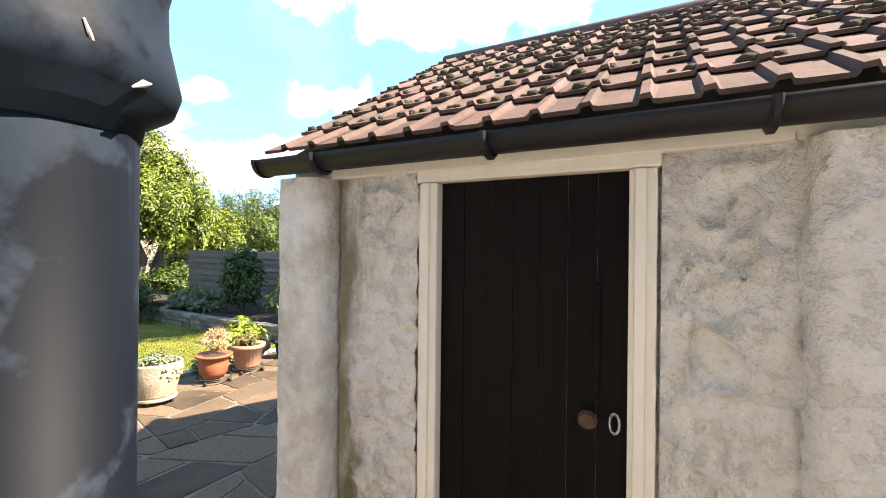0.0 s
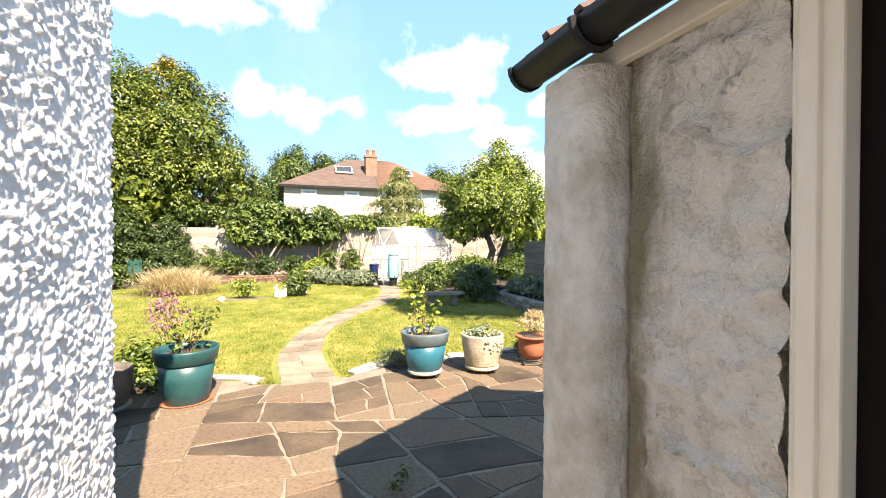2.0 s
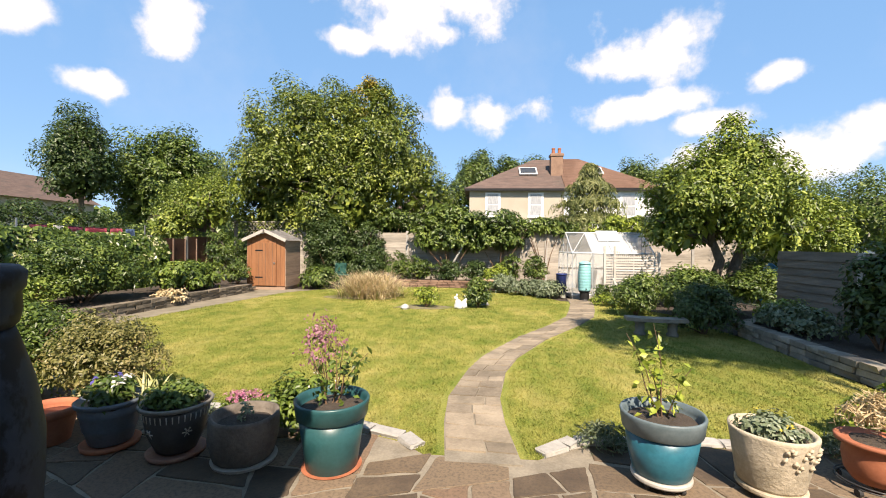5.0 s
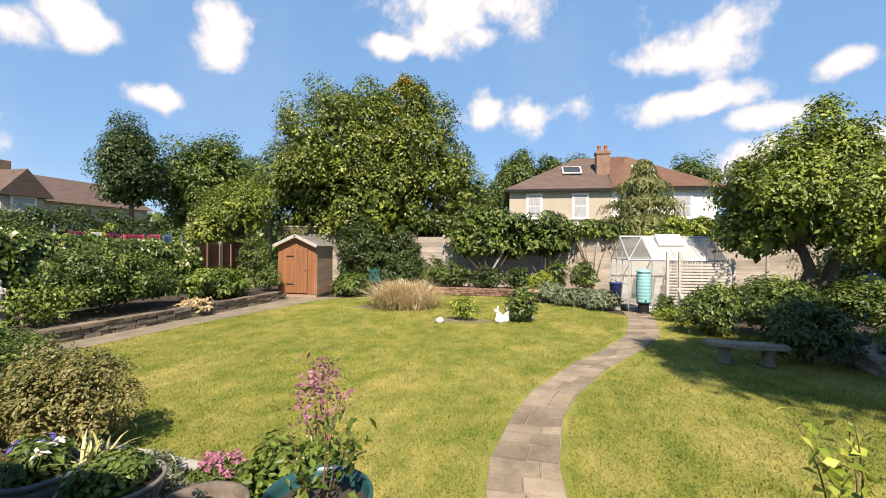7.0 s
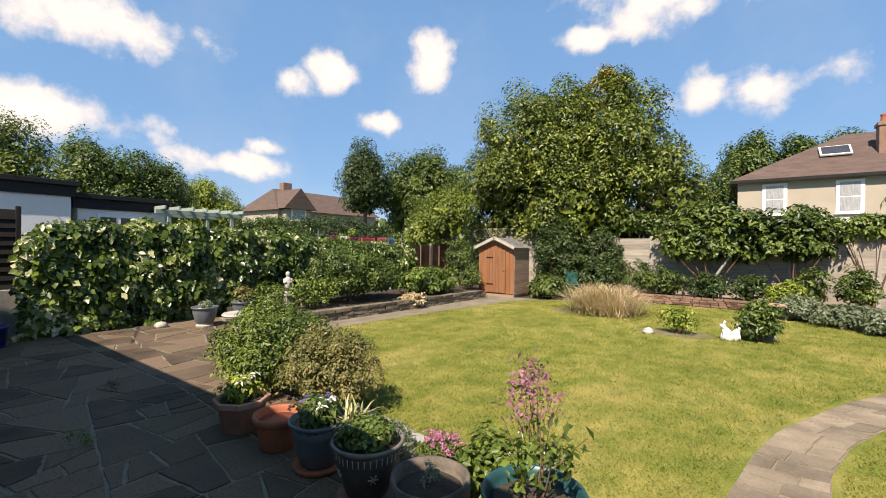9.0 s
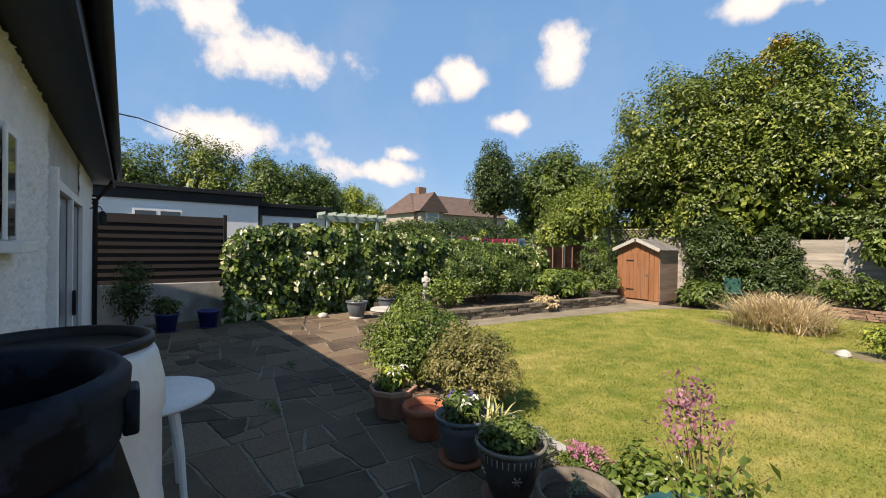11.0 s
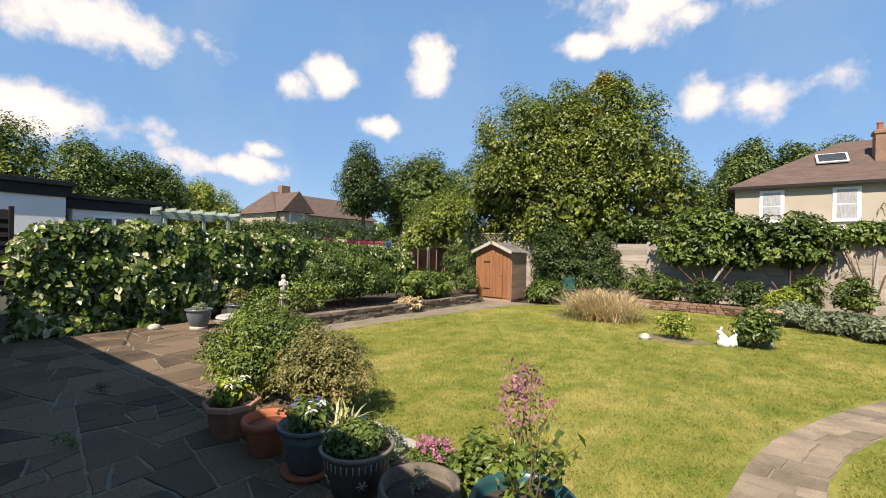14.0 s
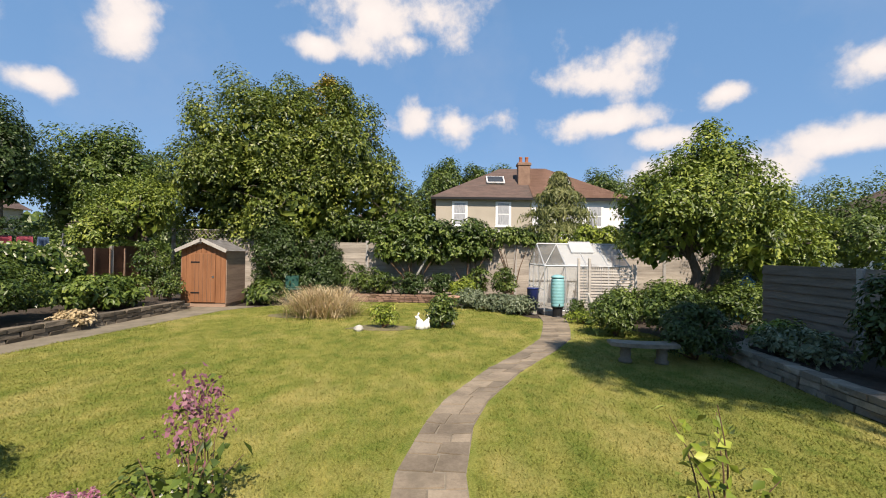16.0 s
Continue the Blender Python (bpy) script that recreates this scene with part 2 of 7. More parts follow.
def stucco_mat(name):
    """Old uneven white stucco: grime in blotches and specks, crease shade painted as dark lines, and a damp brown-green
    run beside the pier.
    """

    def build(nt, b):
        def m(op, a, c):
            n = nt.nodes.new("ShaderNodeMath")
            n.operation = op
            for i, v in enumerate((a, c)):
                if isinstance(v, (int, float)):
                    n.inputs[i].default_value = v
                else:
                    nt.links.new(v, n.inputs[i])
            return n.outputs[0]

        def span(v, lo, hi, top):
            r = nt.nodes.new("ShaderNodeMapRange")
            r.interpolation_type = "SMOOTHSTEP"
            r.inputs[1].default_value, r.inputs[2].default_value, r.inputs[4].default_value = lo, hi, top
            nt.links.new(v, r.inputs[0])
            return r.outputs[0]

        big, mid, fin = noise_node(nt, 2.2, 6, 0.6, None, True), noise_node(nt, 16, 6, 0.65, (1, 0.8, 1), True), noise_node(nt, 55, 5, 0.65, None, True)
        run = noise_node(nt, 9, 5, 0.6, (1, 1, 0.35), True)
        col = ramp_node(nt, mid, ((0.3, (0.7, 0.675, 0.615)), (0.58, (0.86, 0.84, 0.79))))
        col = mix_node(nt, span(big, 0.56, 0.8, 0.35), col, (0.46, 0.4, 0.29))
        # dark noise lines put crevice shade into the colour
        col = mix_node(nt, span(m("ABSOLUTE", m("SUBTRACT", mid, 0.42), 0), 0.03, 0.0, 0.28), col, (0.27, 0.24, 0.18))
        col = mix_node(nt, span(fin, 0.64, 0.74, 0.28), col, (0.3, 0.26, 0.19))
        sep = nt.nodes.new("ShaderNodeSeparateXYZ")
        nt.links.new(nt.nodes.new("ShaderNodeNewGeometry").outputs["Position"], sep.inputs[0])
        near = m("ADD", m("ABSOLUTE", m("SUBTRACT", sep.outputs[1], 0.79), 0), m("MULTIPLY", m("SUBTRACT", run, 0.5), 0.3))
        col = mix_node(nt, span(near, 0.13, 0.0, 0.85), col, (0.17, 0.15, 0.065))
        # mossy stain on the far pier and green splashes at the foot of the wall
        far = m("ADD", m("ABSOLUTE", m("SUBTRACT", sep.outputs[1], -1.05), 0), m("MULTIPLY", m("SUBTRACT", big, 0.5), 1.6))
        low = m("ADD", m("MULTIPLY", sep.outputs[2], 0.28), far)
        col = mix_node(nt, m("MULTIPLY", span(low, 0.55, 0.2, 0.8), span(mid, 0.36, 0.55, 1.0)), col, (0.2, 0.175, 0.085))
        foot = m("ADD", sep.outputs[2], m("MULTIPLY", m("SUBTRACT", run, 0.5), 1.3))
        col = mix_node(nt, span(foot, 0.75, 0.3, 0.7), col, (0.13, 0.125, 0.05))
        # thin dark lines paint the shade of the trowel creases
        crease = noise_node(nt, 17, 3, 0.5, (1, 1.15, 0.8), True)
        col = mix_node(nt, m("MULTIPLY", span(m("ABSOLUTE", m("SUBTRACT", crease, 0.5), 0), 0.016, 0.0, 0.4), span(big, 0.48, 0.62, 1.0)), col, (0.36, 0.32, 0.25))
        nt.links.new(col, b.inputs["Base Color"])
        b.inputs["Roughness"].default_value = 0.92
        bump_node(nt, b, m("ADD", m("MULTIPLY", mid, 1.0), m("ADD", m("MULTIPLY", fin, 0.45), m("MULTIPLY", m("ABSOLUTE", m("SUBTRACT", crease, 0.5), 0), 1.1))), 1.0, 0.04)

    return material(name, build)


M = {
    "pebbledash": plain("pebbledash", (0.66, 0.66, 0.65), (0.86, 0.86, 0.85), 0.9, 3, 40, 0.5, 0.008),
    "pebbledash_rough": plain("rough_pebbledash", (0.6, 0.6, 0.585), (0.86, 0.86, 0.85), 0.9, 3, 48, 1.0, 0.05),
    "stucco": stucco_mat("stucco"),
    "pier": plain("pier_paint", (0.66, 0.635, 0.585), (0.83, 0.81, 0.765), 0.88, 4.5, 22, 0.9, 0.03, stain=(0.32, 0.28, 0.19), stain_at=(0.46, 0.72)),
    "cream": plain("cream_paint", (0.68, 0.635, 0.54), (0.82, 0.78, 0.68), 0.55, 5, 50, 0.2, 0.002, stretch=(1, 1, 0.3)),
    "door": plain("dark_stain", (0.0022, 0.0018, 0.0018), (0.0085, 0.006, 0.0055), 0.5, 3, 40, 0.25, 0.002, stretch=(4, 4, 0.5), spec=0.09),
    "black": plain("black_plastic", (0.009, 0.009, 0.01), (0.022, 0.022, 0.023), 0.5, 8, 60, 0.15, 0.001, spec=0.25),
    "pipe": plain("grey_pipe", (0.0085, 0.014, 0.022), (0.019, 0.029, 0.044), 0.55, 9, 45, 0.2, 0.001, stain=(0.004, 0.006, 0.01), stain_at=(0.5, 0.54), spec=0.1),
    "tile": plain("clay_tile", (0.07, 0.043, 0.036), (0.16, 0.098, 0.082), 0.85, 4, 40, 0.5, 0.006, stain=(0.055, 0.05, 0.035), stain_at=(0.48, 0.72), vary=0.25),
    "slab": slab_mat("stone_slab"),
    "mortar": plain("mortar", (0.13, 0.11, 0.082), (0.31, 0.27, 0.205), 0.95, 4, 50, 0.5, 0.006),
    "path_slab": plain("path_stone", (0.15, 0.118, 0.082), (0.33, 0.27, 0.195), 0.88, 3, 40, 0.5, 0.006, stain=(0.12, 0.1, 0.07), stain_at=(0.52, 0.75), vary=0.25),
    "lawn": lawn_mat("lawn"),
    "grass": lawn_mat("grass_blade"),
    "soil": plain("soil", (0.03, 0.022, 0.016), (0.085, 0.065, 0.048), 0.95, 9, 60, 0.9, 0.02),
    "dry_soil": plain("dry_soil", (0.12, 0.1, 0.06), (0.27, 0.23, 0.15), 0.95, 5, 60, 0.9, 0.02, stain=(0.13, 0.15, 0.04), stain_at=(0.5, 0.65)),
    "concrete": plain("concrete", (0.26, 0.25, 0.23), (0.44, 0.42, 0.38), 0.9, 2.5, 40, 0.4, 0.005, stain=(0.13, 0.12, 0.09), stain_at=(0.5, 0.8)),
    "edge_path": plain("worn_path_concrete", (0.15, 0.128, 0.09), (0.29, 0.25, 0.185), 0.92, 2.5, 40, 0.5, 0.006, stain=(0.11, 0.1, 0.06), stain_at=(0.48, 0.75)),
    "stone": plain("walling_stone", (0.15, 0.135, 0.105), (0.33, 0.29, 0.235), 0.9, 6, 40, 0.6, 0.01, vary=0.3),
    "dark_stone": plain("weathered_walling_stone", (0.085, 0.07, 0.05), (0.23, 0.19, 0.14), 0.9, 6, 40, 0.6, 0.01, vary=0.3),
    "far_brick": plain("old_brick", (0.17, 0.1, 0.07), (0.3, 0.19, 0.13), 0.9, 2, 14, 0.4, 0.01),
    "brick": plain("red_brick", (0.2, 0.085, 0.055), (0.36, 0.17, 0.11), 0.9, 7, 50, 0.4, 0.005, vary=0.25),
    "fence": plain("weathered_fence", (0.23, 0.2, 0.165), (0.52, 0.465, 0.39), 0.85, 3, 30, 0.4, 0.004, stretch=(0.6, 0.6, 6), vary=0.2),
    "pale_timber": plain("bleached_timber", (0.36, 0.33, 0.29), (0.62, 0.58, 0.52), 0.85, 3, 30, 0.4, 0.004, stretch=(0.6, 0.6, 6), vary=0.12),
    "fence_dark": plain("dark_fence", (0.009, 0.0065, 0.006), (0.019, 0.0135, 0.0115), 0.9, 3, 30, 0.4, 0.004, stretch=(0.6, 0.6, 6), vary=0.2),
    "fence_brown": plain("brown_fence", (0.10, 0.045, 0.025), (0.2, 0.095, 0.05), 0.8, 3, 30, 0.4, 0.004, stretch=(6, 6, 0.6), vary=0.15),
    "shed_wood": plain("orange_timber", (0.2, 0.078, 0.03), (0.34, 0.15, 0.065), 0.65, 3, 30, 0.3, 0.003, stretch=(5, 5, 0.5), vary=0.12),
    "shed_side": plain("shed_board", (0.19, 0.12, 0.08), (0.36, 0.25, 0.18), 0.8, 3, 30, 0.4, 0.003, stretch=(0.6, 0.6, 5), vary=0.2),
    "felt": plain("roof_felt", (0.20, 0.19, 0.18), (0.42, 0.4, 0.37), 0.95, 4, 60, 0.4, 0.003),
    "alu": plain("greenhouse_frame", (0.5, 0.52, 0.52), (0.72, 0.73, 0.72), 0.45, 5, 40, 0.1, 0.001, metal=0.3),
    "glass": glass_mat("pane_glass"),
    "haze_glass": glass_mat("shading_glass", (0.62, 0.65, 0.66), 0.45, 0.3),
    "window": plain("window_glass", (0.03, 0.035, 0.04), (0.06, 0.065, 0.07), 0.06, 2, 10, 0, 0, spec=0.7),
    "white": plain("white_paint", (0.72, 0.72, 0.7), (0.84, 0.84, 0.82), 0.45, 4, 40, 0.1, 0.001),
    "plastic": plain("white_plastic", (0.62, 0.63, 0.62), (0.8, 0.8, 0.78), 0.4, 4, 40, 0.08, 0.001, stain=(0.36, 0.36, 0.31), stain_at=(0.55, 0.85)),
    "bark": plain("bark", (0.05, 0.04, 0.03), (0.15, 0.12, 0.09), 0.95, 8, 40, 0.9, 0.02, stretch=(2, 2, 0.4)),
    "twig": plain("twig", (0.10, 0.06, 0.035), (0.2, 0.12, 0.07), 0.9, 8, 40, 0.3, 0.003),
    "stem": plain("green_stem", (0.06, 0.09, 0.02), (0.15, 0.17, 0.05), 0.7, 8, 40, 0.1, 0.002),
    "teal": plain("teal_glaze", (0.01, 0.085, 0.125), (0.022, 0.15, 0.2), 0.35, 5, 40, 0.1, 0.002, stain=(0.012, 0.07, 0.08), stain_at=(0.55, 0.8)),
    "teal_grey": plain("faded_rim", (0.07, 0.105, 0.115), (0.15, 0.19, 0.2), 0.5, 6, 40, 0.15, 0.002),
    "teal_dark": plain("green_teal_glaze", (0.012, 0.06, 0.063), (0.025, 0.1, 0.105), 0.38, 5, 40, 0.1, 0.002),
    "terracotta": plain("terracotta", (0.28, 0.085, 0.04), (0.42, 0.15, 0.075), 0.75, 6, 50, 0.25, 0.003, vary=0.1),
    "terracotta_pink": plain("pale_terracotta", (0.40, 0.22, 0.15), (0.56, 0.34, 0.24), 0.8, 6, 50, 0.25, 0.003),
    "terracotta_dull": plain("dull_terracotta", (0.22, 0.1, 0.065), (0.36, 0.18, 0.12), 0.8, 6, 50, 0.25, 0.003, stain=(0.3, 0.24, 0.19), stain_at=(0.55, 0.8)),
    "stone_pot": plain("cast_stone", (0.36, 0.30, 0.21), (0.58, 0.50, 0.38), 0.9, 5, 40, 0.6, 0.012, stain=(0.2, 0.17, 0.11), stain_at=(0.5, 0.75)),
    "stone_bowl": plain("weathered_bowl", (0.07, 0.058, 0.046), (0.19, 0.16, 0.13), 0.9, 6, 40, 0.6, 0.012),
    "blue_grey": plain("blue_grey_glaze", (0.07, 0.085, 0.10), (0.15, 0.175, 0.20), 0.35, 6, 50, 0.1, 0.002),
    "brown_glaze": plain("dark_pattern_glaze", (0.035, 0.032, 0.03), (0.085, 0.08, 0.073), 0.45, 7, 50, 0.2, 0.003),
    "pale_trim": plain("pale_glaze", (0.32, 0.30, 0.26), (0.5, 0.47, 0.42), 0.6, 6, 50, 0.2, 0.003),
    "rim_glaze": plain("worn_rim_glaze", (0.12, 0.11, 0.09), (0.26, 0.24, 0.2), 0.5, 7, 50, 0.2, 0.003),
    "blue_pot": plain("blue_plastic", (0.012, 0.022, 0.11), (0.03, 0.05, 0.2), 0.35, 5, 40, 0.05, 0.001),
    "cyan": plain("cyan_plastic", (0.16, 0.40, 0.42), (0.28, 0.55, 0.56), 0.45, 5, 40, 0.05, 0.001),
    "statue": plain("statue_stone", (0.33, 0.32, 0.285), (0.54, 0.52, 0.475), 0.85, 9, 60, 0.4, 0.004),
    "urn": plain("urn_stone", (0.22, 0.22, 0.2), (0.42, 0.41, 0.38), 0.85, 7, 60, 0.4, 0.004),
    "cream_render": plain("cream_render", (0.36, 0.32, 0.255), (0.45, 0.4, 0.325), 0.9, 0.8, 20, 0.2, 0.01),
    "far_white": plain("white_render", (0.68, 0.68, 0.68), (0.8, 0.8, 0.8), 0.9, 0.8, 20, 0.4, 0.01),
    "far_roof": plain("roof_tile", (0.075, 0.05, 0.042), (0.16, 0.108, 0.088), 0.9, 1.2, 7, 0.6, 0.05, stretch=(1, 1, 5), stain=(0.07, 0.06, 0.05), stain_at=(0.5, 0.75)),
    "far_roof_red": plain("red_roof_tile", (0.2, 0.115, 0.08), (0.32, 0.19, 0.135), 0.9, 1.2, 14, 0.4, 0.02, stretch=(1, 1, 4)),
    "petal_pink": leaf_mat("pink_petal", (0.30, 0.07, 0.15), (0.48, 0.16, 0.28), (0.62, 0.34, 0.42), 0.3, 0.7, 0.0),
    "petal_mauve": leaf_mat("mauve_petal", (0.2, 0.07, 0.105), (0.34, 0.145, 0.195), (0.5, 0.29, 0.33), 0.3, 0.7, 0.0),
    "petal_white": leaf_mat("white_petal", (0.6, 0.58, 0.45), (0.75, 0.74, 0.66), (0.85, 0.85, 0.8), 0.3, 0.7, 0.0),
    "petal_blue": leaf_mat("violet_petal", (0.05, 0.04, 0.22), (0.10, 0.08, 0.35), (0.2, 0.2, 0.5), 0.3, 0.7, 0.0),
    "petal_yellow": leaf_mat("yellow_petal", (0.5, 0.36, 0.03), (0.65, 0.5, 0.06), (0.75, 0.65, 0.2), 0.3, 0.7, 0.0),
    "leaf_tree": leaf_mat("tree_leaf", (0.026, 0.045, 0.009), (0.115, 0.158, 0.023), (0.33, 0.365, 0.07)),
    "leaf_gold": leaf_mat("golden_leaf", (0.16, 0.13, 0.02), (0.32, 0.24, 0.04), (0.46, 0.36, 0.09)),
    "leaf_lime": leaf_mat("lime_leaf", (0.05, 0.085, 0.011), (0.2, 0.265, 0.03), (0.46, 0.5, 0.09)),
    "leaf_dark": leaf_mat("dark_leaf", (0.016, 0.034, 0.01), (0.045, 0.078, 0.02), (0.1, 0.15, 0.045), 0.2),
    "leaf_broad": leaf_mat("broad_leaf", (0.034, 0.06, 0.01), (0.14, 0.195, 0.027), (0.36, 0.405, 0.078)),
    "leaf_feather": leaf_mat("feather_leaf", (0.03, 0.055, 0.01), (0.105, 0.16, 0.026), (0.26, 0.32, 0.065)),
    "leaf_mid": leaf_mat("mid_leaf", (0.02, 0.039, 0.009), (0.07, 0.115, 0.021), (0.21, 0.27, 0.06)),
    "leaf_ivy": leaf_mat("ivy_leaf", (0.018, 0.036, 0.01), (0.07, 0.11, 0.022), (0.66, 0.64, 0.36), 0.18, 0.3, 0.3, ((0.1, (0.014, 0.03, 0.008)), (0.45, (0.055, 0.095, 0.017)), (0.74, (0.16, 0.22, 0.042)), (0.8, (0.5, 0.5, 0.26)), (1.0, (0.7, 0.68, 0.46)))),
    "leaf_grey": leaf_mat("grey_leaf", (0.085, 0.115, 0.06), (0.17, 0.21, 0.12), (0.33, 0.37, 0.26), 0.2),
    "leaf_straw": leaf_mat("straw_blade", (0.4, 0.315, 0.17), (0.62, 0.49, 0.29), (0.78, 0.66, 0.45), 0.25, 0.6, 0.0),
    "leaf_strap": leaf_mat("strap_leaf", (0.2, 0.22, 0.06), (0.38, 0.38, 0.14), (0.58, 0.54, 0.28), 0.2),
    "leaf_bronze": leaf_mat("bronze_leaf", (0.08, 0.085, 0.025), (0.2, 0.19, 0.06), (0.36, 0.29, 0.13), 0.25),
    "leaf_conifer": leaf_mat("conifer_leaf", (0.06, 0.08, 0.025), (0.15, 0.17, 0.05), (0.3, 0.3, 0.12), 0.2),
    "rubber": plain("castor", (0.01, 0.01, 0.01), (0.03, 0.03, 0.03), 0.6, 8, 60, 0.1, 0.001),
    "metal": plain("dull_metal", (0.3, 0.3, 0.3), (0.5, 0.5, 0.5), 0.35, 20, 80, 0.1, 0.001, metal=0.9),
    "rust": plain("rusty_iron", (0.06, 0.03, 0.02), (0.14, 0.07, 0.045), 0.8, 20, 80, 0.3, 0.002, metal=0.2),
    "wire": plain("wire", (0.02, 0.02, 0.02), (0.05, 0.05, 0.05), 0.6, 8, 40, 0, 0),
    "pergola": plain("green_timber", (0.22, 0.28, 0.24), (0.34, 0.41, 0.36), 0.8, 3, 30, 0.3, 0.003),
    "green_plastic": plain("green_plastic", (0.012, 0.06, 0.045), (0.025, 0.11, 0.085), 0.5, 5, 40, 0.1, 0.001),
    "curtain": plain("net_curtain", (0.42, 0.43, 0.44), (0.6, 0.61, 0.62), 0.9, 10, 60, 0.3, 0.004, stretch=(5, 5, 0.3)),
    "net_pane": plain("netted_glass", (0.2, 0.21, 0.22), (0.5, 0.51, 0.52), 0.25, 3, 10, 0.1, 0.002, stretch=(4, 4, 0.6)),
    "bright_blue": plain("blue_cover", (0.02, 0.18, 0.45), (0.05, 0.3, 0.6), 0.6, 4, 30, 0.2, 0.004),
}


# ---- building blocks ----
def finish(ob, mat, smooth=False):
    ob.data.materials.append(mat)
    if smooth:
        ob.data.polygons.foreach_set("use_smooth", [True] * len(ob.data.polygons))
    return ob


def part(name, bm, mat, parent=None, label="", smooth=False):
    """Links a bmesh as one mesh object under a thing, part or piece of the setting."""
    me = bpy.data.meshes.new(name)
    bm.to_mesh(me)
    bm.free()
    ob = new(name, me)
    ob.parent = parent
    if label:
        tagged(ob, label)
    return finish(ob, mat, smooth)


def shared(name, me, parent, m):
    """A piece on a mesh that it shares with its like."""
    ob = new(name, me)
    ob.parent = parent
    ob.matrix_basis = m
    return ob


def np_mesh(name, verts, faces, mat, parent=None, label="", smooth=False):
    """A mesh from computed arrays; faces: rows of 3 or 4 indices."""
    verts, faces = np.asarray(verts, np.float32), np.asarray(faces, np.int32)
    k, me = faces.shape[1], bpy.data.meshes.new(name)
    me.vertices.add(len(verts))
    me.vertices.foreach_set("co", verts.ravel())
    me.loops.add(faces.size)
    me.loops.foreach_set("vertex_index", faces.ravel())
    me.polygons.add(len(faces))
    me.polygons.foreach_set("loop_start", np.arange(0, faces.size, k, dtype=np.int32))
    me.polygons.foreach_set("loop_total", np.full(len(faces), k, np.int32))
    me.update(calc_edges=True)
    me.validate()
    ob = new(name, me)
    ob.parent = parent
    if label:
        tagged(ob, label)
    return finish(ob, mat, smooth)


def thing(name, label, category, loc=(0, 0, 0), rz=0, group="", kind=""):
    e = new(name)
    e.empty_display_size = 0.1
    e.matrix_basis = pose(*loc, 0, 0, rz)
    return tagged(e, label, category, group, kind)


def block(bm, x0, x1, y0, y1, z0, z1, bevel=0.0):
    v = [bm.verts.new((x, y, z)) for z in (z0, z1) for y in (y0, y1) for x in (x0, x1)]
    fs = [bm.faces.new([v[i] for i in f]) for f in ((0, 2, 3, 1), (4, 5, 7, 6), (0, 1, 5, 4), (2, 6, 7, 3), (0, 4, 6, 2), (1, 3, 7, 5))]
    if bevel:
        bmesh.ops.bevel(bm, geom=list({e for f in fs for e in f.edges}), offset=bevel, segments=2, affect="EDGES", profile=0.5)
    return bm


def box(x0, x1, y0, y1, z0, z1, bevel=0.0):
    return block(bmesh.new(), x0, x1, y0, y1, z0, z1, bevel)


def lathe(profile, segs=32, wobble=0.0, flute=0, sides=0):
    """A turned body from (radius, height) pairs."""
    bm, rings = bmesh.new(), []
    for r, z in profile:
        ring = []
        for i in range(segs):
            a = 2 * math.pi * i / segs
            rr = r * (1 + wobble * noise.noise((math.cos(a) * 1.5, math.sin(a) * 1.5, z * 4)))
            if flute:
                rr *= 1 + 0.02 * math.cos(flute * a)
            ring.append(bm.verts.new((rr * math.cos(a), rr * math.sin(a), z)))
        rings.append(ring)
    for a, b in zip(rings, rings[1:]):
        for i in range(segs):
            j = (i + 1) % segs
            bm.faces.new((a[i], a[j], b[j], b[i]))
    if profile[0][0] > 1e-4:
        bm.faces.new(list(reversed(rings[0])))
    if profile[-1][0] > 1e-4:
        bm.faces.new(rings[-1])
    return bm


def tube(bm, pts, radii, segs=8):
    """A tapered round limb through the points."""
    pts = [Vector(p) for p in pts]
    if isinstance(radii, (int, float)):
        radii = [radii] * len(pts)
    rings = []
    for i, p in enumerate(pts):
        d = (pts[min(i + 1, len(pts) - 1)] - pts[max(i - 1, 0)]).normalized()
        s = d.cross(Vector((0, 0, 1)) if abs(d.z) < 0.9 else Vector((1, 0, 0))).normalized()
        u = s.cross(d)
        rings.append([bm.verts.new(p + radii[i] * (math.cos(2 * math.pi * k / segs) * s + math.sin(2 * math.pi * k / segs) * u)) for k in range(segs)])
    for a, b in zip(rings, rings[1:]):
        for k in range(segs):
            j = (k + 1) % segs
            bm.faces.new((a[k], b[k], b[j], a[j]))
    bm.faces.new(rings[0])
    bm.faces.new(list(reversed(rings[-1])))
    return bm


def prism(poly, z0, z1):
    """A flat polygon (x, y) given thickness."""
    bm = bmesh.new()
    lo, hi = [bm.verts.new((x, y, z0)) for x, y in poly], [bm.verts.new((x, y, z1)) for x, y in poly]
    bm.faces.new(list(reversed(lo)))
    bm.faces.new(hi)
    for i in range(len(poly)):
        j = (i + 1) % len(poly)
        bm.faces.new((lo[i], lo[j], hi[j], hi[i]))
    return bm


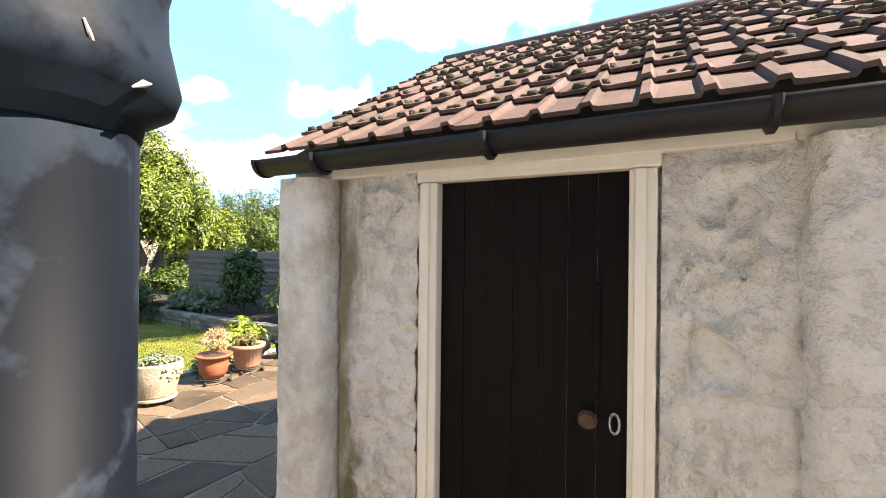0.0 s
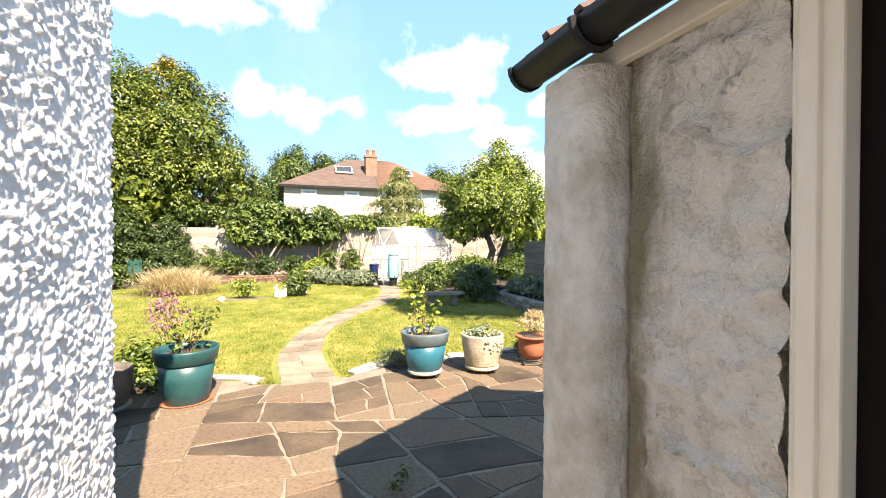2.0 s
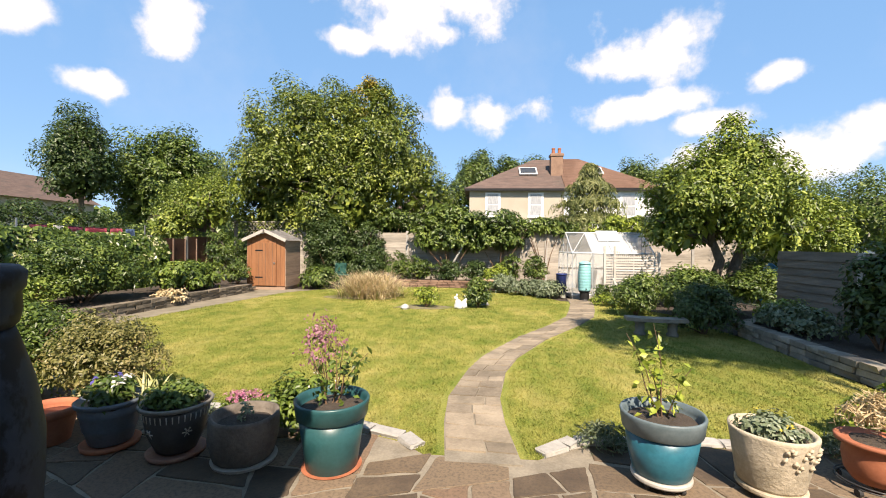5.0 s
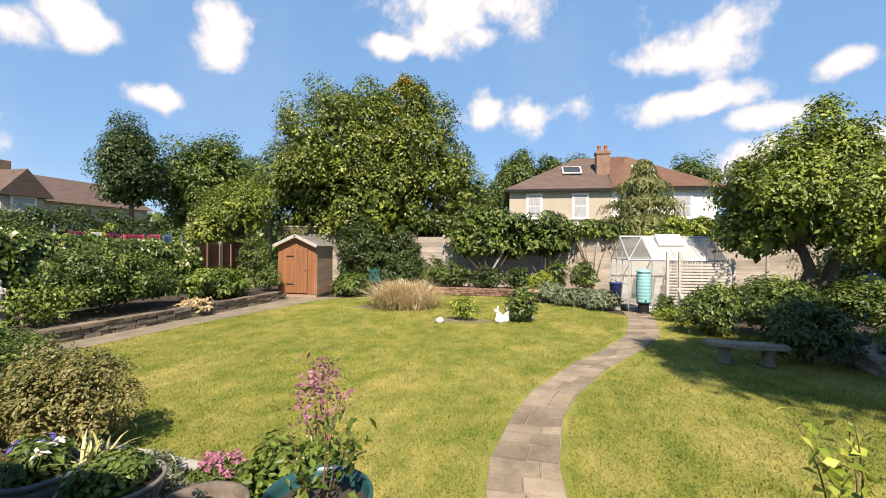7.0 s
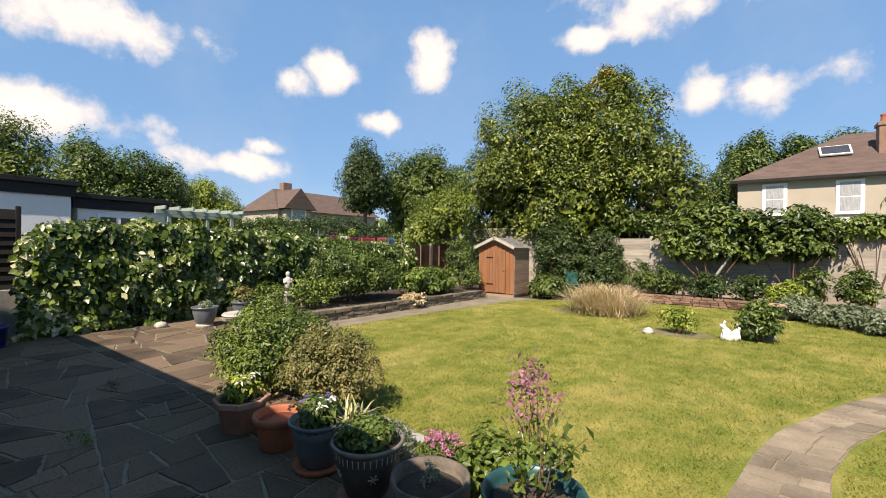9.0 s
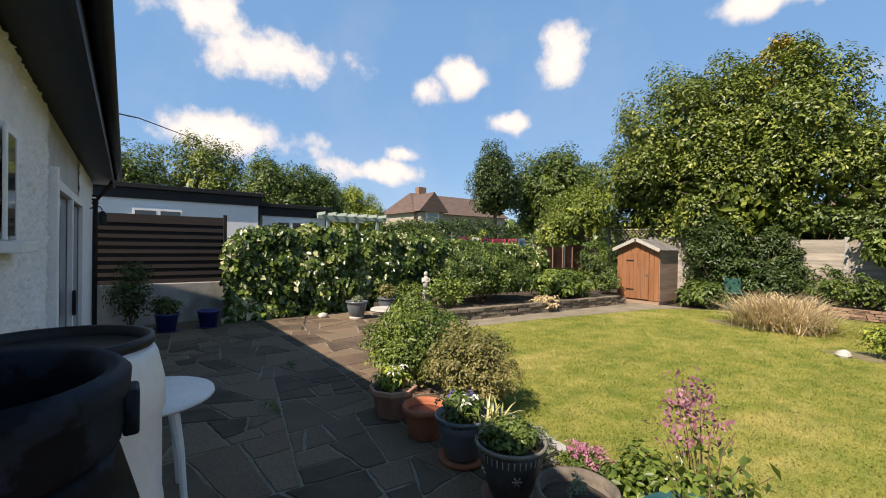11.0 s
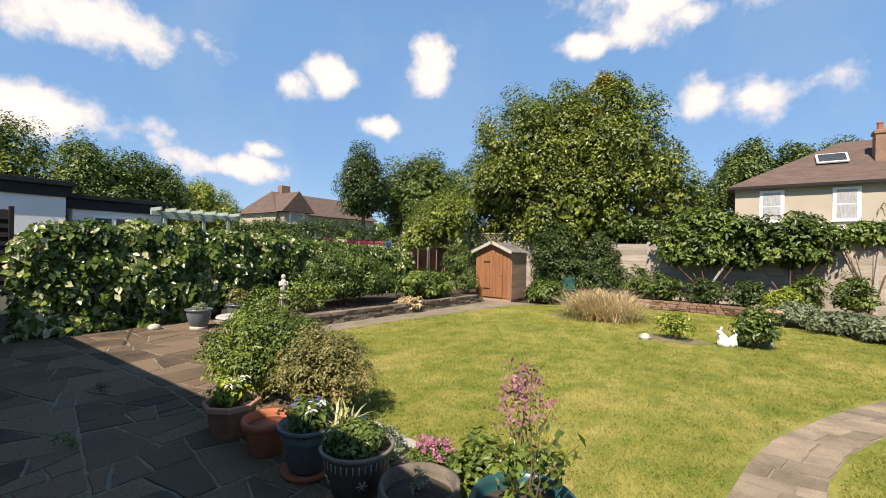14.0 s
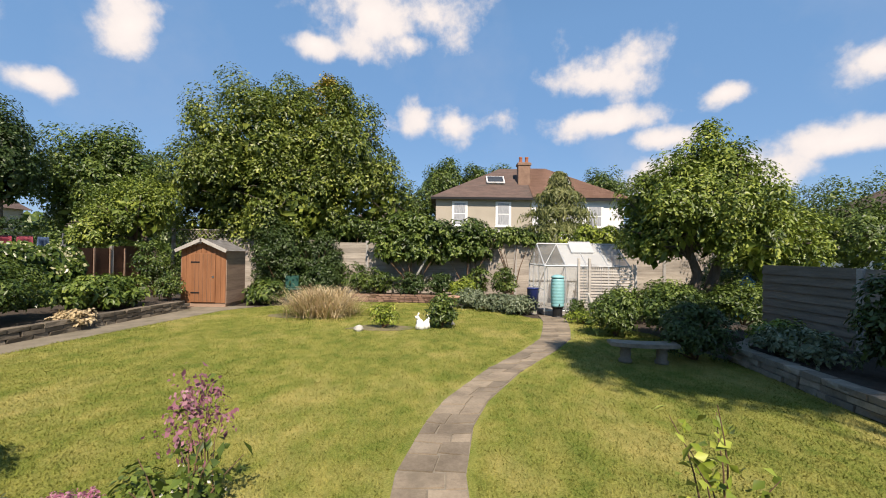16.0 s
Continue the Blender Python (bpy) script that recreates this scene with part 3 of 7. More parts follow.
def rough_coat(name, line, z0, z1, step, relief, mat, parent, label=""):
    """A coat of render along a ground line of (x, y) points, outside to the right of its run; relief(p) gives its depth."""
    pts, acc = [], 0
    for (ax, ay), (bx, by) in zip(line, line[1:]):
        n = max(1, round(math.hypot(bx - ax, by - ay) / step))
        pts += [(ax + (bx - ax) * i / n, ay + (by - ay) * i / n) for i in range(n)]
    pts.append(line[-1])
    nrm = []
    for i in range(len(pts)):
        (ax, ay), (bx, by) = pts[max(i - 2, 0)], pts[min(i + 2, len(pts) - 1)]
        d = math.hypot(bx - ax, by - ay)
        nrm.append(((by - ay) / d, -(bx - ax) / d))
    rows = round((z1 - z0) / step) + 1
    verts, faces = [], []
    for r in range(rows):
        z = z0 + (z1 - z0) * r / (rows - 1)
        for (x, y), (nx, ny) in zip(pts, nrm):
            d = relief(Vector((x, y, z)))
            verts.append((x + nx * d, y + ny * d, z))
    w = len(pts)
    for r in range(rows - 1):
        for c in range(w - 1):
            a = r * w + c
            faces.append((a, a + 1, a + w + 1, a + w))
    return np_mesh(name, verts, faces, mat, parent, label, True)


def leaf_cloud(name, pts, normals, size, mat, parent, rng, droop=0.3, aspect=0.55, spread=0.5, label=""):
    """Many small folded leaves at the points, turned roughly along the normals."""
    n = len(pts)
    nrm = normals + rng.normal(0, spread, (n, 3))
    nrm /= np.linalg.norm(nrm, axis=1)[:, None] + 1e-9
    ax = np.cross(nrm, rng.normal(0, 1, (n, 3)))
    ax /= np.linalg.norm(ax, axis=1)[:, None] + 1e-9
    ax[:, 2] -= droop
    sd = np.cross(nrm, ax)
    sd /= np.linalg.norm(sd, axis=1)[:, None] + 1e-9
    s = (size * rng.uniform(0.6, 1.3, n))[:, None]
    mid = pts + ax * s * 0.5
    v = np.stack([pts, mid + sd * s * aspect * 0.5 + nrm * s * 0.12, pts + ax * s, mid - sd * s * aspect * 0.5 + nrm * s * 0.12], 1).reshape(-1, 3)
    i = np.arange(n)[:, None] * 4
    f = np.concatenate([i + [0, 1, 2], i + [0, 2, 3]], 0)
    return np_mesh(name, v, f, mat, parent, label)


def clump_points(rng, centre, radii, clumps, per, size, shell=0.55, flat=1.0):
    """Leaf places: clumps spread through an uneven ellipsoid, leaves on each clump's skin."""
    d = rng.normal(0, 1, (clumps, 3))
    d /= np.linalg.norm(d, axis=1)[:, None]
    d[:, 2] = np.where(d[:, 2] < -0.75, -d[:, 2], d[:, 2])
    r = rng.uniform(shell, 1.0, clumps) ** 0.6
    lump = np.array([1 + 0.22 * noise.noise(Vector(q) * 1.9 + Vector(centre)) for q in d])
    c = d * (r * lump)[:, None] * np.array(radii) + np.array(centre)
    q = rng.normal(0, 1, (clumps, per, 3))
    q /= np.linalg.norm(q, axis=2)[..., None]
    q[..., 2] = np.where(q[..., 2] < -0.35, -q[..., 2], q[..., 2])
    rad = size * rng.uniform(0.6, 1.4, (clumps, 1, 1)) * rng.uniform(0.66, 1.0, (clumps, per, 1))
    p = c[:, None] + q * rad * np.array([1, 1, flat])
    nn = 1.1 * q + 0.5 * d[:, None] + np.array([0, 0, 0.55])
    return p.reshape(-1, 3), nn.reshape(-1, 3), c


def bush(name, label, category, loc, radii, mat, seed, clumps=70, per=40, leaf=0.05, size=0.16, stems=7, centre_z=None, group="", shell=0.4):
    rng = np.random.default_rng(seed)
    e = thing(name, label, category, loc, 0, group)
    cz = radii[2] if centre_z is None else centre_z
    p, nn, c = clump_points(rng, (0, 0, cz), radii, clumps, per, size, shell)
    d = rng.normal(0, 1, (clumps * 5, 3))
    d /= np.linalg.norm(d, axis=1)[:, None]
    inner = np.array((0, 0, cz)) + d * np.array(radii) * (0.68 * rng.uniform(0, 1, (len(d), 1)) ** 0.4)
    big = np.concatenate([np.full(len(p), leaf), np.full(len(d), leaf * 1.6)])
    p, nn = np.concatenate([p, inner]), np.concatenate([nn, d])
    keep = p[:, 2] > 0.01
    leaf_cloud("foliage", p[keep], nn[keep], big[keep], mat, e, rng)
    bm = bmesh.new()
    for k in range(stems):
        q = Vector(c[k * len(c) // stems])
        tube(bm, [(0.04 * q.x, 0.04 * q.y, 0), (q.x * 0.4, q.y * 0.4, q.z * 0.5), q], [0.012 + 0.012 * radii[0], 0.008 + 0.006 * radii[0], 0.004], 5)
    part("stem", bm, M["twig"], e)
    return e


def tree(name, label, loc, trunk, crown, mat, seed, leaf=0.12, limbs=9, category="tree"):
    """trunk: list of (x, y, z, r); crown: list of (centre, radii, clumps, per, size)."""
    rng = np.random.default_rng(seed)
    e = thing(name, label, category, loc)
    bm = bmesh.new()
    for line in trunk:
        tube(bm, [q[:3] for q in line], [q[3] for q in line], 10)
    tops = [line[-1] for line in trunk]
    for cen, rad, clumps, per, size in crown:
        for k in range(limbs):
            a, b = rng.uniform(0, 6.28), rng.uniform(-0.3, 0.9)
            top = Vector(cen) + Vector((math.cos(a) * rad[0], math.sin(a) * rad[1], b * rad[2])) * 0.75
            st = min(tops, key=lambda q: (Vector(q[:3]) - top).length)
            s = Vector(st[:3]) * rng.uniform(0.75, 1.0)
            mid = s.lerp(top, 0.5) + Vector((0, 0, 0.15 * rad[2]))
            tube(bm, [s, mid, top], [st[3] * 0.6, st[3] * 0.35, 0.015], 6)
    part("trunk", bm, M["bark"], e, "", True)
    P, Q, S = [], [], []
    for cen, rad, clumps, per, size in crown:
        p, nn, _ = clump_points(rng, cen, [r * 0.92 for r in rad], max(8, int(clumps * 0.5)), int(per * 3.4), size * 1.22, 0.4, 1.65)
        P.append(p)
        Q.append(nn)
        S.append(np.full(len(p), leaf * 0.72))
        # dense inner leaves that close the crown
        d = rng.normal(0, 1, (clumps * 9, 3))
        d /= np.linalg.norm(d, axis=1)[:, None]
        P.append(np.array(cen) + d * np.array(rad) * (0.7 * rng.uniform(0, 1, (len(d), 1)) ** 0.4))
        Q.append(d)
        S.append(np.full(len(d), leaf * 2.0))
    leaf_cloud("crown", np.concatenate(P), np.concatenate(Q), np.concatenate(S), mat, e, rng)
    return e


# ---- ground, lawn, patio ----
part("ground", prism([(-900, -900), (900, -900), (900, 900), (-900, 900)], -1.0, -0.06), plain("far_ground", (0.06, 0.08, 0.03), (0.14, 0.15, 0.07), 0.95, 0.3, 8, 0.3, 0.02))
tagged(bpy.data.objects["ground"], "dull green open ground reaching the horizon", "ground", kind="structure")

LAWN = [(-7.35, 6.6), (-7.25, 7.4), (-7.04, 10.0), (-6.4, 14.2), (-5.6, 15.3), (-4.2, 16.2), (-3.1, 16.75), (-0.8, 16.7), (1.0, 15.7), (2.1, 13.6), (3.2, 13.4), (4.2, 11.5), (4.35, 9.0), (4.2, 6.9), (4.1, 5.0),
        (2.6, 4.82), (1.45, 4.82), (0.53, 4.74), (0.2, 4.5), (-0.65, 4.5), (-0.85, 4.68), (-1.3, 4.85), (-2.2, 5.0), (-3.0, 5.0), (-3.8, 5.3), (-5.0, 5.6), (-6.2, 6.1)]
lawn = tagged(part("lawn", prism(LAWN, -0.06, 0.0), M["lawn"]), "sunlit mown lawn, green with dry yellowish patches", "lawn", kind="structure")
bed_soil = tagged(part("bed_soil", prism([(-12.5, 4.4), (6.4, 4.4), (6.4, 19.5), (-12.5, 19.5)], -0.06, -0.02), M["soil"]), "dark bare soil of the planting beds", "soil", kind="structure")


def inside(poly, x, y):
    hit = False
    for (ax, ay), (bx, by) in zip(poly, poly[1:] + poly[:1]):
        if (ay > y) != (by > y) and x < (bx - ax) * (y - ay) / (by - ay) + ax:
            hit = not hit
    return hit


PATH_MID = [(-0.20, 4.4, 0.56), (-0.27, 5.1, 0.54), (-0.28, 5.7, 0.53), (-0.14, 6.6, 0.48), (0.06, 7.3, 0.5), (0.65, 8.55, 0.52), (1.48, 9.9, 0.56), (2.0, 10.9, 0.6), (2.27, 11.85, 0.62), (2.55, 13.0, 0.62), (2.7, 14.2, 0.62)]


def path_at(y):
    for (ax, ay, aw), (bx, by, bw) in zip(PATH_MID, PATH_MID[1:]):
        if ay <= y <= by:
            f = (y - ay) / (by - ay)
            return ax + (bx - ax) * f, aw + (bw - aw) * f
    return None


def make_grass():
    rng = np.random.default_rng(5)
    n = 300000
    x, y = rng.uniform(-7.3, 4.4, n), 4.5 + 12.2 * rng.uniform(0, 1, n) ** 1.5
    mid = np.interp(y, [p[1] for p in PATH_MID], [p[0] for p in PATH_MID])
    wide = np.interp(y, [p[1] for p in PATH_MID], [p[2] for p in PATH_MID])
    ok = (np.abs(x - mid) > wide * 0.62) | (y > 14.0)
    sel = np.array([o and inside(LAWN, a, b) for o, a, b in zip(ok, x, y)])
    x, y = x[sel], y[sel]
    n = len(x)
    a, h, lean = rng.uniform(0, 6.28, n), rng.uniform(0.01, 0.03, n), rng.uniform(0, 0.05, (2, n)) - 0.025
    w = rng.uniform(0.004, 0.008, n)
    z = np.full(n, -0.002)
    v = np.stack([np.stack([x - np.cos(a) * w, y - np.sin(a) * w, z], 1), np.stack([x + np.cos(a) * w, y + np.sin(a) * w, z], 1), np.stack([x + lean[0], y + lean[1], h], 1)], 1).reshape(-1, 3)
    ob = np_mesh("grass", v, np.arange(3 * n).reshape(-1, 3), M["grass"])
    tagged(ob, "short dense grass blades over the lawn", "grass", kind="stuff")


make_grass()

patio_bed = tagged(part("patio", prism([(-10.9, 1.5), (-1.2, 1.5), (-1.2, -3.0), (0.6, -3.0), (0.6, 0.9), (4.6, 0.9), (4.6, 4.85), (1.45, 4.84), (0.53, 4.78), (0.2, 4.52), (-0.65, 4.52), (-0.85, 4.72), (-1.3, 4.87), (-2.2, 5.02), (-3.8, 5.25), (-6.2, 6.1), (-7.4, 7.2), (-8.2, 7.6), (-10.9, 7.2)], -0.055, -0.005), M["mortar"]), "crazy paved stone patio with pale mortar joints", "patio", kind="structure")
garden_path = tagged(part("path", prism([(p[0] - p[2] / 2, p[1]) for p in PATH_MID] + [(p[0] + p[2] / 2, p[1]) for p in reversed(PATH_MID)], -0.05, 0.004), M["mortar"]), "curving stone slab path across the lawn", "path", kind="structure")
side_path = tagged(part("path_edge", prism([(-7.9, 6.9), (-7.3, 6.6), (-7.2, 7.4), (-6.99, 10.0), (-6.35, 14.2), (-5.9, 15.2), (-7.6, 15.2), (-7.5, 14.0), (-7.7, 10.6)], -0.05, 0.005), M["edge_path"]), "narrow concrete path between lawn and raised bed", "path", kind="structure")


# ---- the house whose back wall and corner are passed ----
def pebble(p):
    q = p + Vector((noise.noise(p * 25.0), noise.noise(p * 25.0 + Vector((9, 2, 4))), noise.noise(p * 25.0 + Vector((3, 8, 1))))) * 0.012
    d = noise.voronoi(q * 30.0)[0]
    blob = min(1.0, (d[1] - d[0]) * 2.2)
    big = noise.noise(p * 13.0 + Vector((5, 3, 1)))
    return 0.008 + 0.0135 * blob * max(0.0, 0.75 + 0.9 * big) + 0.006 * max(0.0, noise.noise(p * 60.0))


CX, CY = -0.985, 1.74
home = tagged(part("wall_house", box(CX - 9.3, CX, CY - 0.3, CY, -0.05, 2.75), M["pebbledash_rough"]), "white pebbledashed back wall of a house", "wall", kind="structure")
side = tagged(part("wall_side", box(CX - 0.3, CX, 0.75, CY - 0.301, -0.05, 2.75), M["pebbledash"]), "white pebbledashed side wall at the house corner", "wall", kind="structure")
tagged(part("wall_side_back", box(-1.75, -1.45, -4.5, 0.75, -0.05, 2.75), M["pebbledash"]), "white side wall along the passage", "wall", kind="structure")
tagged(part("wall_passage_end", box(-1.75, 0.5, -4.8, -4.5, -0.05, 2.3), M["pebbledash"]), "plain wall closing the passage", "wall", kind="structure")
rough_coat("render_coat", [(CX - 0.5, CY), (CX - 0.02, CY), (CX - 0.006, CY - 0.006), (CX, CY - 0.02), (CX, 0.85)][::-1], 0.3, 2.6, 0.0075, pebble, M["pebbledash"], side, "thick knobbly white pebbledash")
roof_slab = bmesh.new()
for q in ((CX - 9.4, 2.1, 2.86), (CX + 0.12, 2.1, 2.86), (CX - 9.4, -3.0, 4.6), (CX + 0.12, -3.0, 4.6)):
    roof_slab.verts.new(q)
roof_slab.verts.ensure_lookup_table()
rv = list(roof_slab.verts)
roof_slab.faces.new((rv[0], rv[1], rv[3], rv[2]))
bmesh.ops.solidify(roof_slab, geom=roof_slab.faces[:], thickness=0.08)
house_roof = tagged(part("roof_house", roof_slab, M["far_roof"]), "sloping tiled roof with dark overhanging eaves", "roof", kind="structure")
part("soffit", box(CX - 9.3, CX + 0.05, CY - 0.02, 2.03, 2.70, 2.74), M["black"], house_roof)
part("fascia", box(CX - 9.35, CX + 0.1, 2.03, 2.055, 2.66, 2.86), M["black"], house_roof)


def half_gutter(length, r=0.055, wall=0.005, segs=10):
    bm, rings = bmesh.new(), []
    for y in (0.0, length):
        ring = []
        for rr, order in ((r, range(segs + 1)), (r - wall, range(segs, -1, -1))):
            for k in order:
                a = math.pi + math.pi * k / segs
                ring.append(bm.verts.new((rr * math.cos(a), y, rr * math.sin(a))))
        rings.append(ring)
    n = len(rings[0])
    for k in range(n):
        bm.faces.new((rings[0][k], rings[0][(k + 1) % n], rings[1][(k + 1) % n], rings[1][k]))
    for ring, flip in ((rings[0], 0), (rings[1], 1)):
        outer = ring[: segs + 1]
        bm.faces.new(outer if flip else outer[::-1])
    bmesh.ops.recalc_face_normals(bm, faces=bm.faces[:])
    return bm


g = part("gutter", half_gutter(9.4), M["black"], house_roof, "black plastic gutter", True)
g.matrix_basis = pose(CX + 0.08, 2.11, 2.83, 0, 0, 90)


# ---- outhouse with the dark door ----
WX = 0.465
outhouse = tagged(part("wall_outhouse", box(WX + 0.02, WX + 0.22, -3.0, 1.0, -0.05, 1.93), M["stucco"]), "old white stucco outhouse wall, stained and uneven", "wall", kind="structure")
tagged(part("wall_outhouse_end", box(WX + 0.22, 3.5, 0.8, 1.0, -0.05, 2.0), M["stucco"]), "white stucco end wall of the outhouse", "wall", kind="structure")
tagged(part("wall_outhouse_far", box(3.3, 3.5, -3.0, 0.8, -0.05, 1.95), M["stucco"]), "white stucco far wall of the outhouse", "wall", kind="structure")
gable = bmesh.new()
for x, z in ((WX + 0.05, 2.0), (3.45, 2.0), (1.94, 2.93)):
    for y in (0.82, 0.98):
        gable.verts.new((x, y, z))
gv = list(gable.verts)
gable.faces.new((gv[0], gv[2], gv[4]))
gable.faces.new((gv[5], gv[3], gv[1]))
for a, b in ((0, 2), (2, 4), (4, 0)):
    gable.faces.new((gv[a], gv[a + 1], gv[b + 1], gv[b]))
part("gable", gable, M["stucco"], outhouse)


def stucco_relief(p):
    q = Vector((p.x, p.y * 1.1, p.z * 0.85))
    warp = Vector((noise.noise(q * 4.0), noise.noise(q * 4.0 + Vector((7, 1, 3))), 0)) * 0.12
    ridge = 1 - abs(noise.noise((q + warp) * 9.0))
    flat = min(1.0, max(0.2, (0.8 - p.y) / 0.16))
    return 0.012 + flat * (0.05 * ridge ** 6 * max(0.2, 0.7 + noise.noise(q * 3.0)) + 0.016 * noise.noise(q * 5.5) + 0.006 * noise.noise(q * 32.0) - 0.016 * abs(noise.noise((q + warp * 0.5) * 15.0)))


def pier_relief(p):
    return 0.006 + 0.004 * noise.noise(p * 3.0) + 0.003 * noise.noise(p * 14.0) + 0.003 * noise.noise(p * 38)


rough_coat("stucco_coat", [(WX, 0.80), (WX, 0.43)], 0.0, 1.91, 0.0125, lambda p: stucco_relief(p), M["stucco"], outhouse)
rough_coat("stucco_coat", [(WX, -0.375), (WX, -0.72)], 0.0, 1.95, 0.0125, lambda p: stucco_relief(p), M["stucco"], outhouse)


def pier_line(y0, y1, depth, r=0.068):
    """Half-round-cornered pier standing off the wall, run towards -y."""
    pts = [(WX + 0.05, y0), (WX - depth + r, y0)]
    pts += [(WX - depth + r - r * math.sin(a), y0 - r + r * math.cos(a)) for a in (0.4, 0.8, 1.2, 1.57)]
    pts += [(WX - depth, y1 + r)]
    pts += [(WX - depth + r - r * math.cos(a), y1 + r - r * math.sin(a)) for a in (0.4, 0.8, 1.2, 1.57)]
    return pts + [(WX + 0.04, y1)]


for y0, y1, dep in ((1.06, 0.83, 0.13), (-0.70, -1.5, 0.10)):
    line = pier_line(y0, y1, dep)
    if y0 > 0:
        rough_coat("pier_coat", line, 0.0, 1.885, 0.0125, pier_relief, M["pier"], outhouse, "smoother painted pier")
    else:
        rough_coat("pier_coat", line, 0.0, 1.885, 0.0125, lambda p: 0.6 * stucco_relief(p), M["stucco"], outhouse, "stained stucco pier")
    cap = bmesh.new()
    cap.faces.new([cap.verts.new((x, y, 1.884)) for x, y in line] + [cap.verts.new((WX + 0.1, y1, 1.884)), cap.verts.new((WX + 0.1, y0, 1.884))])
    part("pier_top", cap, M["pier"], outhouse)
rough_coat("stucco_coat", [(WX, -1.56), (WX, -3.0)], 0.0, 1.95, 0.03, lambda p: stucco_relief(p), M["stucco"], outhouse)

# roof of the outhouse: deck, ridge, tiles are added at the end
EAVE, RIDGE = Vector((0.33, 0, 1.965)), Vector((1.94, 0, 3.0))
deck = bmesh.new()
dv = [deck.verts.new(q) for q in ((0.36, -3.1, 1.955), (0.36, 1.06, 1.955), (1.94, 1.06, 2.975), (1.94, -3.1, 2.975), (3.55, -3.1, 1.955), (3.55, 1.06, 1.955))]
deck.faces.new((dv[0], dv[1], dv[2], dv[3]))
deck.faces.new((dv[3], dv[2], dv[5], dv[4]))
bmesh.ops.solidify(deck, geom=deck.faces[:], thickness=0.03)
shed_roof = tagged(part("roof_outhouse", deck, M["felt"]), "low pitched roof of ribbed brown clay tiles with moss", "roof", kind="structure")
bm = tube(bmesh.new(), [(1.94, -3.1, 2.985), (1.94, 1.07, 2.985)], 0.075, 12)
part("ridge_tile", bm, M["tile"], shed_roof, "", True)
g = part("gutter", half_gutter(4.2, 0.058), M["black"], shed_roof, "black half-round gutter", True)
g.matrix_basis = pose(0.315, -3.1, 1.955)
for y in (0.78, 0.1, -0.6):
    bm = tube(bmesh.new(), [(0.315 + 0.064 * math.cos(a), 0, 0.064 * math.sin(a)) for a in [math.pi + math.pi * k / 8 for k in range(9)]], 0.012, 6)
    b = part("gutter_bracket", bm, M["black"], shed_roof)
    b.matrix_basis = pose(0, y, 1.955)
part("gutter_stop", prism([(0.315 + 0.064 * math.cos(math.pi + math.pi * k / 10), 0.064 * math.sin(math.pi + math.pi * k / 10)) for k in range(11)], 0, 0.018), M["black"], shed_roof).matrix_basis = pose(0, 1.10, 1.955, 90, 0, 0)
tagged(part("eave_board", box(0.42, 0.452, -3.05, 1.03, 1.885, 1.95, 0.004), M["cream"]), "cream painted eaves board under the gutter", "trim", kind="structure")

door = thing("door_1", "closed dark stained plank door in a cream frame", "door", (WX, 0, 0), kind="structure")
D0, D1, DT = -0.29, 0.345, 1.845
for i in range(7):
    a = D0 + (D1 - D0) * i / 7
    b = D0 + (D1 - D0) * (i + 1) / 7
    part("plank", box(0.012 + 0.0025 * (i % 2), 0.034, a + 0.001, b - 0.001, 0.01 , DT), M["door"], door)
part("backing", box(0.034, 0.05, D0, D1, 0.01, DT), M["door"], door)
for y0, y1, x0 in ((D1, D1 + 0.075, -0.03), (D0 - 0.075, D0, -0.03)):
    part("jamb", box(x0, 0.06, y0, y1, 0.0, DT + 0.0, 0.006), M["cream"], door)
    part("stop_bead", box(x0 - 0.012, x0 + 0.004, y0 + 0.028, y0 + 0.06, 0.0, DT - 0.001, 0.004), M["cream"], door)
part("head", box(-0.034, 0.06, D0 - 0.085, D1 + 0.085, DT + 0.001, DT + 0.075, 0.006), M["cream"], door)
bm = tube(bmesh.new(), [(0.012, 0, 0), (-0.03, 0, 0)], 0.014, 10)
tube(bm, [(-0.03, 0, 0), (-0.045, 0, 0)], [0.03, 0.022], 12)
part("knob", bm, M["rust"], door, "rusty round knob").matrix_basis = pose(0, D0 + 0.11, 1.09)
bm = tube(bmesh.new(), [(-0.012, 0.014 * math.cos(a), 0.03 * math.sin(a)) for a in [2 * math.pi * k / 12 for k in range(13)]], 0.0045, 6)
part("ring_pull", bm, M["metal"], door, "small bright metal ring").matrix_basis = pose(0, D0 + 0.035, 1.085)
part("latch_plate", box(0.004, 0.013, D0 + 0.08, D0 + 0.10, 1.16, 1.5, 0.002), M["door"], door)

# grey soil pipe by the passage
pipe = thing("soil_pipe", "blue-grey plastic soil pipe with a swollen socket", "pipe", (-0.80, -0.035, 0))
part("shaft", lathe([(0.055, 0), (0.055, 1.69)], 40), M["pipe"], pipe, "", True)
part("socket", lathe([(0.0555, 1.67), (0.058, 1.682), (0.074, 1.692), (0.078, 1.705), (0.075, 1.718), (0.070, 1.74), (0.069, 1.765), (0.073, 1.785), (0.077, 1.81), (0.074, 1.83), (0.062, 1.838), (0.0, 1.84)], 40, 0.05), M["pipe"], pipe, "", True)


